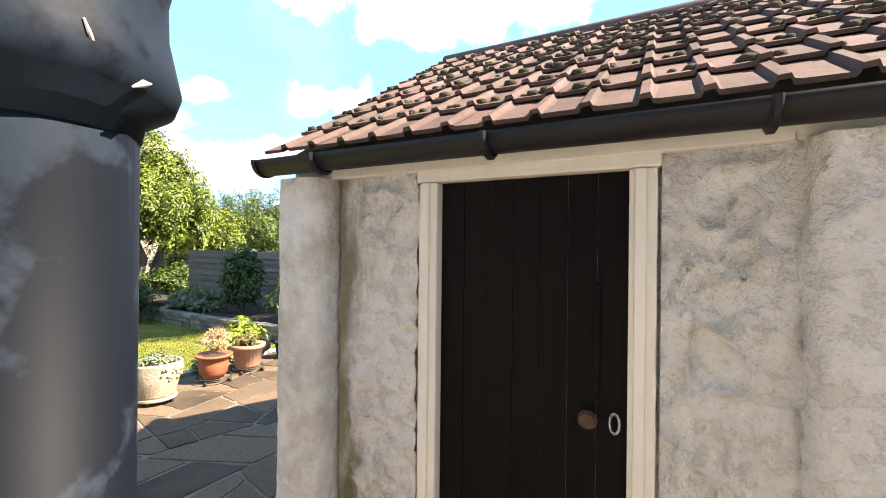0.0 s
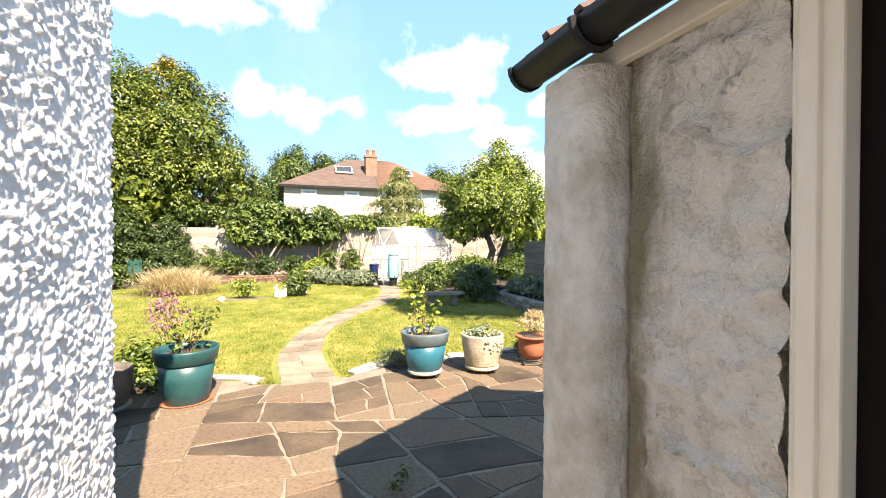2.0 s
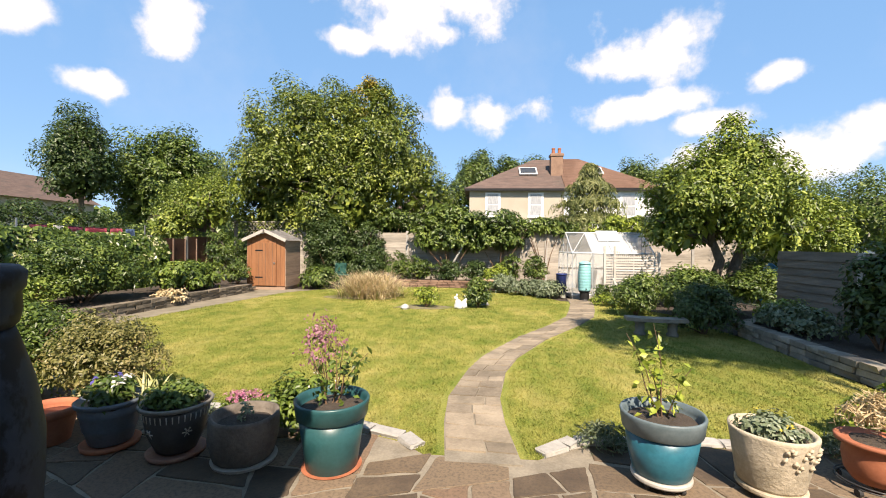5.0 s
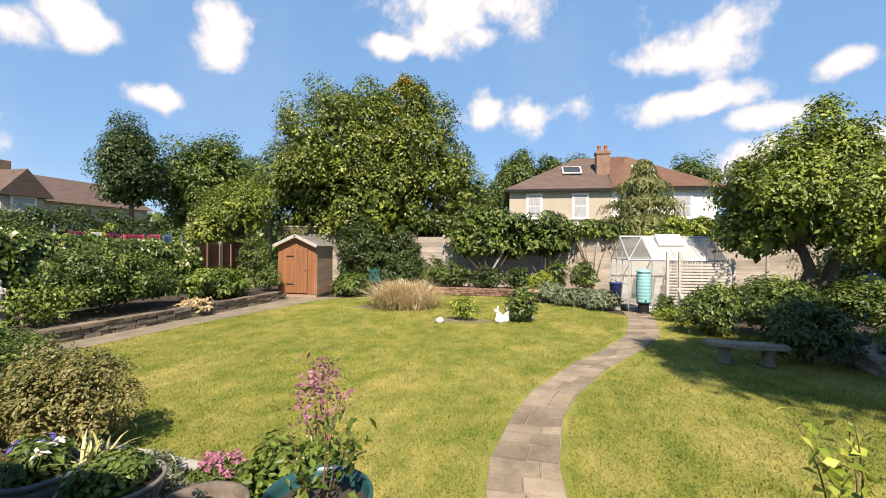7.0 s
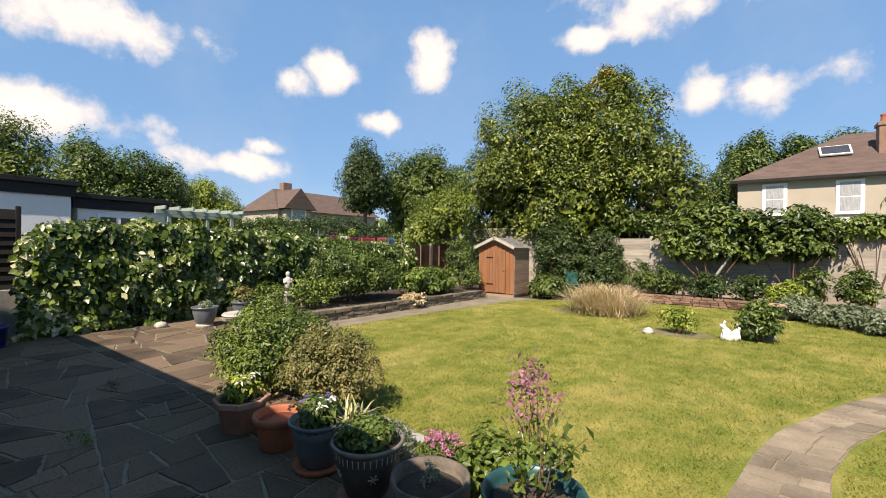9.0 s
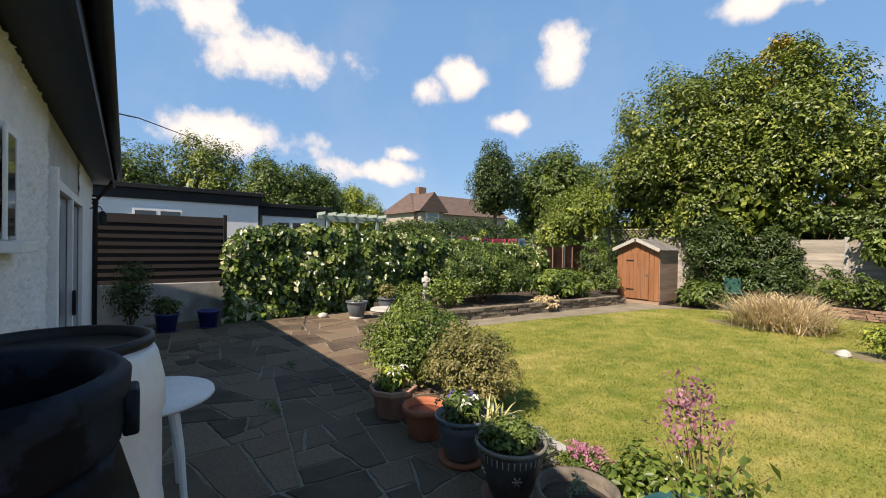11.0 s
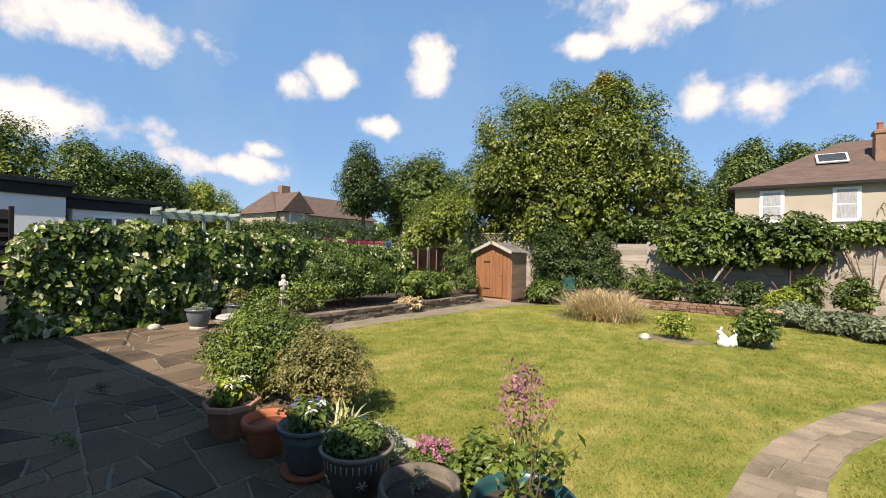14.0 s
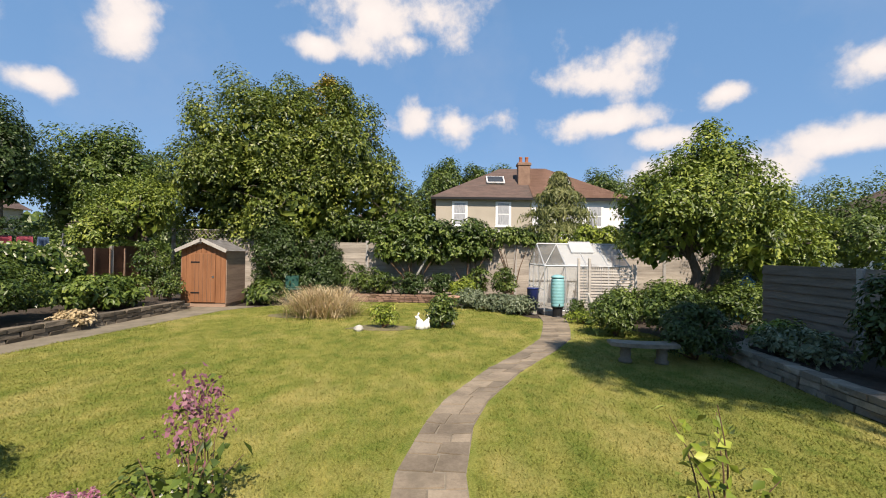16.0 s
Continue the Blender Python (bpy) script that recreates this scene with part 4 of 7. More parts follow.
for a, z, w, tilt in ((-1.25, 1.695, 0.0035, -55), (-1.6, 1.71, 0.002, 30)):
    bm = tube(bmesh.new(), [(0, 0, -0.007), (0.002, 0, 0.0), (0, 0.002, 0.007)], [0.0006, w * 0.6, 0.0006], 6)
    part("paint_flake", bm, M["pale_trim"], pipe, "pale peeling flake").matrix_basis = pose(0.077 * math.cos(a), 0.077 * math.sin(a), z, tilt, 0, math.degrees(a))


# ---- fences round the garden ----
def fence_panel(parent, x0, y0, x1, y1, z0, z1, mat, boards=9, lap=True):
    d, n = Vector((x1 - x0, y1 - y0, 0)), boards
    L, a = d.length, math.degrees(math.atan2(y1 - y0, x1 - x0))
    h = (z1 - z0) / n
    me = box(0, L, -0.008, 0.008, 0, h * 1.15)
    for v in me.verts:
        v.co.y += 0.016 * (1 if v.co.z < h * 0.5 else -1) + 0.004 * noise.noise(v.co * 3)
        v.co.z += 0.01 * noise.noise(Vector((v.co.x * 2, z0, x0)))
    first = part("board", me, mat, parent)
    first.matrix_basis = pose(x0, y0, z0, 0, 0, a)
    for i in range(1, n):
        shared("board", first.data, parent, pose(x0, y0, z0 + i * h, 0, 0, a))


def fence(name, label, line, z0, z1, mat, boards=9, post=0.1, seed=1):
    e = thing(name, label, "fence", kind="structure")
    rng = random.Random(seed)
    for (ax, ay), (bx, by) in zip(line, line[1:]):
        n = max(1, round(math.hypot(bx - ax, by - ay) / 1.83))
        for i in range(n):
            p = (ax + (bx - ax) * i / n, ay + (by - ay) * i / n)
            q = (ax + (bx - ax) * (i + 1) / n, ay + (by - ay) * (i + 1) / n)
            dz = rng.uniform(-0.05, 0.05)
            fence_panel(e, *p, *q, z0 + 0.03, z1 + dz, mat, boards)
            part("post", box(p[0] - post / 2, p[0] + post / 2, p[1] - post / 2, p[1] + post / 2, -0.1, z1 + 0.06, 0.008), M["concrete"] if mat != M["fence_dark"] else M["fence_dark"], e)
    return e


fence("fence_back", "weathered pale lapped timber fence with concrete posts", [(-8.6, 18.2), (13.4, 18.2)], 0.05, 2.05, M["fence"], 10, seed=2)
fence("fence_left", "brown timber fence along the neighbour's garden", [(-11.1, 4.0), (-11.1, 18.0)], 0.3, 1.72, M["fence_brown"], 8, seed=3)
fence("fence_patio", "dark brown lapped fence panels on a low concrete wall", [(-11.0, 4.0), (-11.0, 1.5)], 0.80, 2.24, M["fence_dark"], 9, 0.07, seed=4)
battens = thing("fence_battens", "pale brown battens nailed on the brown fence", "fence", kind="structure")
for k in range(5):
    y = 14.9 + 0.62 * k
    part("batten", box(-11.06, -11.03, y - 0.025, y + 0.025, 0.42, 1.7, 0.004), M["shed_side"], battens)
# added dark sheet keeps light from showing through the panel gaps
tagged(part("fence_backing", box(-11.08, -11.05, 1.5, 4.0, 0.83, 2.2), M["fence_dark"]), "dark sheet added to block bright gaps between the lapped panels", "fence", kind="structure")
tagged(part("wall_patio", box(-11.1, -10.88, 1.5, 4.02, -0.05, 0.82, 0.01), M["concrete"]), "low stained concrete wall beneath the fence", "wall", kind="structure")
fence("fence_right", "dark weathered timber fence beyond the shrub bed", [(6.3, 3.0), (6.3, 11.2)], 0.05, 1.44, plain("grey_fence", (0.1, 0.087, 0.066), (0.24, 0.205, 0.165), 0.85, 3, 30, 0.4, 0.004, stretch=(0.6, 0.6, 6), vary=0.2), 9, seed=5)
tagged(part("wall_left", box(-11.3, -11.15, -6, 1.5, -0.05, 2.2), M["far_white"]), "plain wall closing the patio", "wall", kind="structure")


# ---- houses beyond ----
def sash(parent, x, y, z, w, h):
    """A window in a wall that faces -y: frame, sill, two sashes with nets."""
    f = part("window", box(x - w / 2 - 0.12, x + w / 2 + 0.12, y - 0.06, y + 0.05, z - 0.1, z + h + 0.12, 0.01), M["white"], parent)
    for i in range(2):
        z0 = z + 0.05 + i * (h / 2)
        part("pane", box(x - w / 2 + 0.06, x + w / 2 - 0.06, y - 0.075, y - 0.062, z0, z0 + h / 2 - 0.08), M["net_pane"], f)
    part("sill", box(x - w / 2 - 0.18, x + w / 2 + 0.18, y - 0.16, y, z - 0.16, z - 0.09, 0.01), M["white"], f)


def hip_roof(x0, x1, y0, y1, z0, z1, over=0.4, run=0.6):
    bm = bmesh.new()
    x0, x1, y0, y1 = x0 - over, x1 + over, y0 - over, y1 + over
    ym = (y0 + y1) / 2
    r = (ym - y0) * run * 1.35
    v = [bm.verts.new(q) for q in ((x0, y0, z0), (x1, y0, z0), (x1, y1, z0), (x0, y1, z0), (x0 + r, ym, z1), (x1 - r, ym, z1))]
    for f in ((0, 1, 5, 4), (1, 2, 5), (2, 3, 4, 5), (3, 0, 4)):
        bm.faces.new([v[i] for i in f])
    bm.faces.new((v[3], v[2], v[1], v[0]))
    return bm


villa = thing("house", "two-storey cream rendered semi with hipped brown tiled roof", "house")
part("wall", box(-1.0, 6.6, 36, 44, 0, 6.15), M["cream_render"], villa, "cream rendered half")
part("wall", box(6.602, 13.9, 36.01, 44, 0, 6.15), M["far_white"], villa, "white rendered half")
part("band", box(-1.02, 6.6, 35.94, 35.998, 3.35, 3.65), M["white"], villa)
rf = part("roof", hip_roof(-1.0, 13.9, 36, 44, 6.15, 9.3, 0.45, 1.0), M["far_roof"], villa)
bm = bmesh.new()
rr = [(6.6, 35.53, 6.2), (14.37, 35.53, 6.2), (8.55, 39.98, 9.36), (6.6, 39.98, 9.36)]
bm.faces.new([bm.verts.new(q) for q in rr])
bmesh.ops.solidify(bm, geom=bm.faces[:], thickness=0.02)
part("roof_slope", bm, M["far_roof_red"], rf, "newer red tiled slope")
part("fascia", box(-1.4, 14.3, 35.55, 35.62, 5.98, 6.16), M["black"], villa)
part("string_course", box(-0.95, 7.0, 35.9, 36.0, 3.3, 3.55, 0.01), M["white"], villa, "white painted band")
ch = part("chimney", box(5.75, 6.75, 37.4, 38.2, 7.2, 9.35, 0.03), M["far_brick"], rf)
part("chimney", box(5.68, 6.82, 37.33, 38.27, 9.1, 9.3, 0.02), M["far_brick"], rf)
for x in (6.0, 6.5):
    p = part("chimney_pot", lathe([(0.16, 0), (0.13, 0.3), (0.16, 0.45), (0.13, 0.5)], 12), M["terracotta"], rf)
    p.matrix_basis = pose(x, 37.8, 9.35)
for x, w in ((3.9, 1.5), (9.3, 1.5)):
    sk = part("skylight", box(-w / 2, w / 2, -0.6, 0.6, 0, 0.1, 0.01), M["white"], rf, "white framed roof window")
    sk.matrix_basis = pose(x, 37.85, 7.9, 35.5, 0, 0)
    part("pane", box(-w / 2 + 0.1, w / 2 - 0.1, -0.5, 0.5, 0.1, 0.12), M["window"], sk)
for x in (0.9, 4.35):
    sash(villa, x, 36, 4.0, 1.0, 1.75)
sash(villa, 11.6, 36.01, 4.0, 1.1, 1.6)
sash(villa, 9.0, 36.01, 4.0, 1.1, 1.6)

bung = thing("house", "distant brown-roofed gabled house with white bay window", "house", (-40, 32, 0), 90)
part("wall", box(-4.2, 10.0, -0.0, 7, 0, 5.4), M["cream_render"], bung)
bm = bmesh.new()
v = [bm.verts.new(q) for q in ((-4.6, -0.5, 5.3), (10.4, -0.5, 5.3), (10.4, 7.4, 5.3), (-4.6, 7.4, 5.3), (-2.6, 3.4, 7.9), (9.0, 3.4, 7.9))]
for f in ((0, 1, 5, 4), (1, 2, 5), (2, 3, 4, 5), (3, 0, 4), (3, 2, 1, 0)):
    bm.faces.new([v[i] for i in f])
part("roof", bm, M["far_roof"], bung)
bm = bmesh.new()
v = [bm.verts.new(q) for q in ((-4.4, -1.4, 5.4), (-0.4, -1.4, 5.4), (-2.4, -1.4, 7.6), (-4.4, 3.2, 5.4), (-0.4, 3.2, 5.4), (-2.4, 3.2, 7.6))]
for f in ((0, 1, 2), (0, 2, 5, 3), (1, 4, 5, 2), (3, 5, 4), (0, 3, 4, 1)):
    bm.faces.new([v[i] for i in f])
part("gable_roof", bm, M["far_roof"], bung)
part("bay", box(-3.9, -0.9, -1.0, 0.0, 0, 5.35), M["cream_render"], bung)
sash(bung, -2.4, -1.0, 4.3, 1.6, 1.0)
part("chimney", box(-1.6, -0.5, 3.0, 3.8, 7.4, 8.7, 0.03), M["far_brick"], bung)
far2 = thing("house", "distant low house with brown tiled roof", "house", (-62, 26, 0), 90)
part("wall", box(-8, 8, 0, 7, 0, 5.8), M["cream_render"], far2)
part("roof", hip_roof(-8, 8, 0, 7, 5.8, 9.6), M["far_roof"], far2)
far3 = thing("house", "far brown-roofed house glimpsed between trees", "house", (-6.5, 48, 0))
part("wall", box(-4, 4, 0, 7, 0, 5.0), M["cream_render"], far3)
part("roof", hip_roof(-4, 4, 0, 7, 5.0, 7.4), M["far_roof"], far3)
far4 = thing("house", "tiled neighbouring house with a tall white chimney", "house", (23.2, 22, 0))
part("wall", box(-1.2, 8, 0, 8, 0, 3.6), M["far_white"], far4)
part("roof", hip_roof(-1.2, 8, 0, 8, 3.6, 6.0), M["far_roof"], far4)
part("chimney", box(-1.0, -0.4, 1.0, 1.7, 3.0, 6.2, 0.03), M["far_white"], far4)


def flat_house(name, label, x0, x1, y0, y1, h, win):
    e = thing(name, label, "outbuilding")
    part("wall", box(x0, x1, y0, y1, -0.05, h), M["far_white"], e)
    part("flat_roof", box(x0 - 0.12, x1 + 0.15, y0 - 0.12, y1 + 0.15, h, h + 0.12, 0.01), M["black"], e)
    part("fascia", box(x1 + 0.002, x1 + 0.05, y0 - 0.1, y1 + 0.1, h - 0.26, h, 0.005), M["black"], e)
    for wy, wz, ww, wh in win:
        f = part("window", box(x1 - 0.02, x1 + 0.05, wy - ww / 2, wy + ww / 2, wz, wz + wh, 0.008), M["white"], e)
        for s in (-1, 1):
            part("pane", box(x1 + 0.052, x1 + 0.06, wy + s * ww / 4 - ww / 4 + 0.05, wy + s * ww / 4 + ww / 4 - 0.05, wz + 0.06, wz + wh - 0.06), M["window"], f)
    return e


flat_house("extension", "white rendered flat-roofed extension with black fascia", -17, -14, 0.5, 5.4, 3.05, [(2.9, 1.75, 1.1, 0.8)])
flat_house("extension", "lower white rendered flat-roofed outbuilding", -17.5, -14.3, 5.6, 7.6, 2.8, [(6.45, 1.7, 0.9, 0.7)])


# ---- raised beds ----
def stone_wall(name, label, line, h, seed, mat="stone", long=0.34, courses=3):
    """A dry-laid garden wall: every stone its own piece."""
    e = thing(name, label, "garden wall", kind="structure")
    rng = random.Random(seed)
    meshes = []
    for k in range(5):
        bm = box(-0.5, 0.5, -0.09, 0.09, 0, 1, 0.0)
        for v in bm.verts:
            v.co += Vector((rng.uniform(-0.03, 0.03), rng.uniform(-0.02, 0.02), rng.uniform(-0.06, 0.06)))
        bmesh.ops.bevel(bm, geom=bm.edges[:], offset=0.02, segments=1, affect="EDGES")
        me = bpy.data.meshes.new("stone")
        bm.to_mesh(me)
        bm.free()
        me.materials.append(M[mat])
        meshes.append(me)
    for (ax, ay), (bx, by) in zip(line, line[1:]):
        L, a = math.hypot(bx - ax, by - ay), math.degrees(math.atan2(by - ay, bx - ax))
        for c in range(courses):
            s = -rng.uniform(0, long / 2)
            while s < L:
                w = rng.uniform(0.7, 1.35) * long
                m = pose(ax + (bx - ax) * (s + w / 2) / L, ay + (by - ay) * (s + w / 2) / L, c * h / courses, 0, 0, a + rng.uniform(-3, 3))
                shared("stone", rng.choice(meshes), e, m @ Matrix.Diagonal((w - 0.012, 1.15 if c == courses - 1 else 1, h / courses - 0.008, 1)))
                s += w
    return e


stone_wall("raised_bed_wall", "low weathered stone wall of the raised bed", [(-7.95, 7.75), (-7.82, 9.2), (-7.7, 10.8), (-7.5, 14.2)], 0.27, 1, "dark_stone")
stone_wall("raised_bed_wall", "low stone wall in front of the shrub bed", [(4.3, 4.9), (4.32, 7.2), (4.45, 9.2), (5.2, 9.9)], 0.26, 2)
stone_wall("raised_bed_wall", "low red brick edging of the far flower bed", [(-3.4, 17.0), (-0.8, 16.95), (1.2, 16.3), (2.3, 15.4)], 0.26, 3, "far_brick", 0.24, 4)
for nm, poly, z in (("bed_left", [(-7.95, 7.8), (-7.75, 10.8), (-7.55, 14.3), (-8.1, 15.0), (-11.0, 15.0), (-11.0, 7.4), (-9.5, 7.3)], 0.2),
                    ("bed_right", [(4.36, 4.9), (6.25, 4.9), (6.25, 17.9), (5.2, 13.4), (5.2, 9.95), (4.5, 9.2)], 0.2),
                    ("bed_back", [(-8.5, 18.1), (-6.3, 17.3), (-3.4, 17.08), (-0.8, 17.03), (1.2, 16.38), (2.3, 15.5), (2.4, 18.1)], 0.2)):
    tagged(part(nm, prism(poly[::-1] if nm != "bed_right" else poly, -0.05, z), M["soil"]), "dark planting soil of a raised bed", "soil", kind="structure")

# ---- ivy over the left fence ----
def ivy():
    rng = np.random.default_rng(11)
    e = thing("ivy_hedge", "dense variegated ivy grown over the fence", "hedge", (-10.75, 3.9, 0))
    n = 26000
    y = rng.uniform(0, 10.4, n)
    top = np.interp(y, [0, 0.3, 1.8, 6, 10.4], [1.7, 2.0, 2.15, 1.9, 1.72]) + 0.10 * np.array([noise.noise((v * 2.3, 1, 2)) for v in y])
    z = top * rng.uniform(0, 1, n) ** 0.8
    x = 0.12 + 0.3 * np.sqrt(np.clip(1 - (z / top) ** 4, 0, 1)) + np.array([0.26 * noise.noise((a * 2.2, b * 2.2, 4)) for a, b in zip(y, z)]) + rng.uniform(-0.12, 0.06, n)
    p = np.stack([x, y, z], 1)
    nn = np.tile([1.0, -0.2, 0.7], (n, 1))
    leaf_cloud("foliage", p, nn, 0.115, M["leaf_ivy"], e, rng, 0.5, 0.85, 0.6)
    # solid dark box inside puts the darkness of the leaf gaps into colour
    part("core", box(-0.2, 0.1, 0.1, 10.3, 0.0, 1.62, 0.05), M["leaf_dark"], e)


ivy()

# ---- shed at the end of the side path ----
sh = thing("garden_shed", "small orange timber shed with a pale felt roof", "shed", (-7.34, 15.0, 0))
SD = 1.15
for i in range(9):
    part("plank", box(-0.66 + 1.32 * i / 9 + 0.003, -0.66 + 1.32 * (i + 1) / 9 - 0.003, -0.02, 0.01, 0.12, 1.70 - 0.0 + 0.22 * (1 - abs((i + 0.5) / 9 - 0.5) * 2), 0.004), M["shed_wood"], sh)
dr = part("door", box(-0.36, 0.36, -0.045, -0.022, 0.14, 1.58, 0.006), M["shed_wood"], sh)
for x in (-0.24, -0.12, 0.0, 0.12, 0.24):
    part("groove", box(x - 0.004, x + 0.004, -0.0475, -0.0455, 0.15, 1.57), M["bark"], dr)
part("hinge", box(-0.36, -0.1, -0.054, -0.048, 1.3, 1.34), M["black"], dr)
part("hinge", box(-0.36, -0.1, -0.054, -0.048, 0.4, 0.44), M["black"], dr)
part("catch", box(0.27, 0.33, -0.06, -0.048, 0.86, 0.92, 0.004), M["metal"], dr)
for i in range(13):
    z = 0.1 + i * 0.122
    part("side_board", box(0.655, 0.68, 0.0, SD, z, z + 0.125, 0.003), M["shed_side"], sh)
part("side_panel", box(-0.68, -0.655, 0, SD, 0.1, 1.7), M["shed_side"], sh)
part("rear_panel", box(-0.65, 0.65, SD - 0.02, SD, 0.1, 1.7), M["shed_side"], sh)
part("floor", box(-0.66, 0.66, 0.0, SD, 0.0, 0.1), M["shed_side"], sh)
for s in (-1, 1):
    bm = bmesh.new()
    v = [bm.verts.new(q) for q in ((0, -0.16, 2.0), (s * 0.76, -0.16, 1.66), (s * 0.76, SD + 0.1, 1.66), (0, SD + 0.1, 2.0))]
    bm.faces.new(v)
    bmesh.ops.solidify(bm, geom=bm.faces[:], thickness=0.03)
    part("roof_side", bm, M["felt"], sh)
    bm = box(0, s * 0.85, -0.2, -0.172, -0.1, 0.0, 0.004) if s > 0 else box(-0.85, 0, -0.2, -0.172, -0.1, 0.0, 0.004)
    part("barge_board", bm, M["pale_trim"], sh, "pale worn barge board").matrix_basis = pose(0, 0, 2.04, 0, s * 24.1, 0)

# ---- greenhouse ----
gh = thing("greenhouse", "aluminium greenhouse with whitened panes", "greenhouse", (2.55, 14.2, 0))
GW, GD, GE, GR = 2.35, 2.1, 1.36, 2.0


def bar(a, b, r=0.018, mat="alu", parent=gh, name="bar"):
    part(name, tube(bmesh.new(), [a, b], r, 4), M[mat], parent)


part("base", box(0, GW, 0, GD, 0, 0.12, 0.01), M["concrete"], gh)
for x in [GW * i / 4 for i in range(5)]:
    bar((x, 0, 0.1), (x, 0, GE))
    bar((x, GD, 0.1), (x, GD, GE))
    bar((x, 0, GE), (x, GD / 2, GR))
    bar((x, GD, GE), (x, GD / 2, GR))
for y, z in ((0, GE), (GD, GE), (GD / 2, GR), (0, 0.12)):
    bar((0, y, z), (GW, y, z), 0.024)
for x in (0, GW):
    bar((x, 0, GE), (x, GD, GE))
    bar((x, 0, 0.7), (x, GD, 0.7), 0.012)
    for y in (0.7, 1.4):
        bar((x, y, 0.1), (x, y, GE + 0.4), 0.014)
bar((0, 0.02, GE), (GW / 4, GD / 2, GR), 0.012)
for i in range(4):
    x0, x1 = GW * i / 4 + 0.02, GW * (i + 1) / 4 - 0.02
    for nm, quad, mt in (("roof_pane", [(x0, 0.01, GE), (x1, 0.01, GE), (x1, GD / 2, GR - 0.01), (x0, GD / 2, GR - 0.01)], "glass" if i == 0 else "haze_glass"),
                         ("roof_pane", [(x0, GD - 0.01, GE), (x1, GD - 0.01, GE), (x1, GD / 2, GR - 0.01), (x0, GD / 2, GR - 0.01)], "haze_glass"),
                         ("wall_pane", [(x0, 0.0, 0.12), (x1, 0.0, 0.12), (x1, 0.0, GE), (x0, 0.0, GE)], "glass"),
                         ("wall_pane", [(x0, GD, 0.12), (x1, GD, 0.12), (x1, GD, GE), (x0, GD, GE)], "haze_glass")):
        bm = bmesh.new()
        bm.faces.new([bm.verts.new(q) for q in quad])
        bmesh.ops.solidify(bm, geom=bm.faces[:], thickness=0.004)
        part(nm, bm, M[mt], gh).visible_shadow = False
for x in (0.0, GW):
    bm = bmesh.new()
    bm.faces.new([bm.verts.new((x, y, z)) for y, z in ((0.02, 0.12), (GD - 0.02, 0.12), (GD - 0.02, GE), (GD / 2, GR - 0.02), (0.02, GE))])
    bmesh.ops.solidify(bm, geom=bm.faces[:], thickness=0.004)
    part("end_pane", bm, M["glass"], gh).visible_shadow = False
bm = box(0.8, 1.45, 0, 0.03, 0, 0.5)
part("roof_vent", bm, M["haze_glass"], gh, "hinged roof vent").matrix_basis = pose(0.1, 0.55, 1.75, -50, 0, 0)

scr = thing("lattice_screen", "pale timber slatted screen with a dipped top", "screen", (3.35, 13.75, 0))
for x in (0.0, 0.28, 1.5):
    part("post", box(x - 0.03, x + 0.03, -0.03, 0.03, 0, 1.58 if x < 1 else 1.42, 0.006), M["pale_timber"], scr)
for i in range(16):
    z = 0.12 + i * 0.075
    part("slat", box(0.0, 0.28, 0.0, 0.014, z, z + 0.04), M["pale_timber"], scr)
    part("slat", box(0.28, 1.5, 0.0, 0.014, z, z + 0.045), M["pale_timber"], scr)
for i in range(20):
    x = 0.34 + i * 0.058
    part("upright", box(x, x + 0.018, 0.015, 0.028, 1.1, 1.45 - 0.14 * math.sin(math.pi * i / 19)), M["pale_timber"], scr)

wb = thing("water_butt", "turquoise ribbed plastic water butt on a stand", "water butt", (2.82, 13.85, 0))
prof = [(0.15, 0.28)]
for i in range(9):
    z = 0.3 + i * 0.082
    prof += [(0.165 + 0.012 * math.sin(i / 8 * 3.14), z), (0.175 + 0.012 * math.sin(i / 8 * 3.14), z + 0.025), (0.165 + 0.012 * math.sin(i / 8 * 3.14), z + 0.055)]
part("body", lathe(prof + [(0.14, 1.06)], 28), M["cyan"], wb, "", True)
part("lid", lathe([(0.175, 1.05), (0.17, 1.09), (0.09, 1.13), (0.0, 1.14)], 28), M["cyan"], wb, "", True)
part("stand", lathe([(0.16, 0), (0.13, 0.05), (0.13, 0.24), (0.17, 0.279)], 20), M["black"], wb)
part("tap", tube(bmesh.new(), [(0, -0.16, 0.36), (0, -0.22, 0.36), (0, -0.22, 0.32)], 0.012, 6), M["black"], wb)
bb = thing("storage_tub", "dark blue plastic tub beside the greenhouse", "tub", (2.28, 14.45, 0))
part("body", lathe([(0.13, 0.12), (0.16, 0.7), (0.175, 0.72), (0.165, 0.73), (0.15, 0.6), (0.0, 0.58)], 24), M["blue_pot"], bb, "", True)
part("foot", lathe([(0.13, 0), (0.12, 0.119)], 20), M["concrete"], bb)

her = thing("heron_ornament", "grey garden heron ornament standing in the bed", "ornament", (3.5, 13.3, 0))
bm = tube(bmesh.new(), [(0, 0, 0.25), (0.05, 0, 0.36), (0.02, 0, 0.5), (-0.03, 0, 0.62), (-0.05, 0, 0.7)], [0.02, 0.075, 0.055, 0.022, 0.028], 10)
tube(bm, [(-0.05, 0, 0.7), (-0.17, 0, 0.68)], [0.02, 0.003], 8)
tube(bm, [(0.06, 0, 0.35), (0.14, 0, 0.2)], [0.04, 0.008], 8)
for s in (-1, 1):
    tube(bm, [(0.02, s * 0.02, 0.3), (0.02, s * 0.025, 0.0)], 0.007, 6)
part("body", bm, M["statue"], her, "", True)

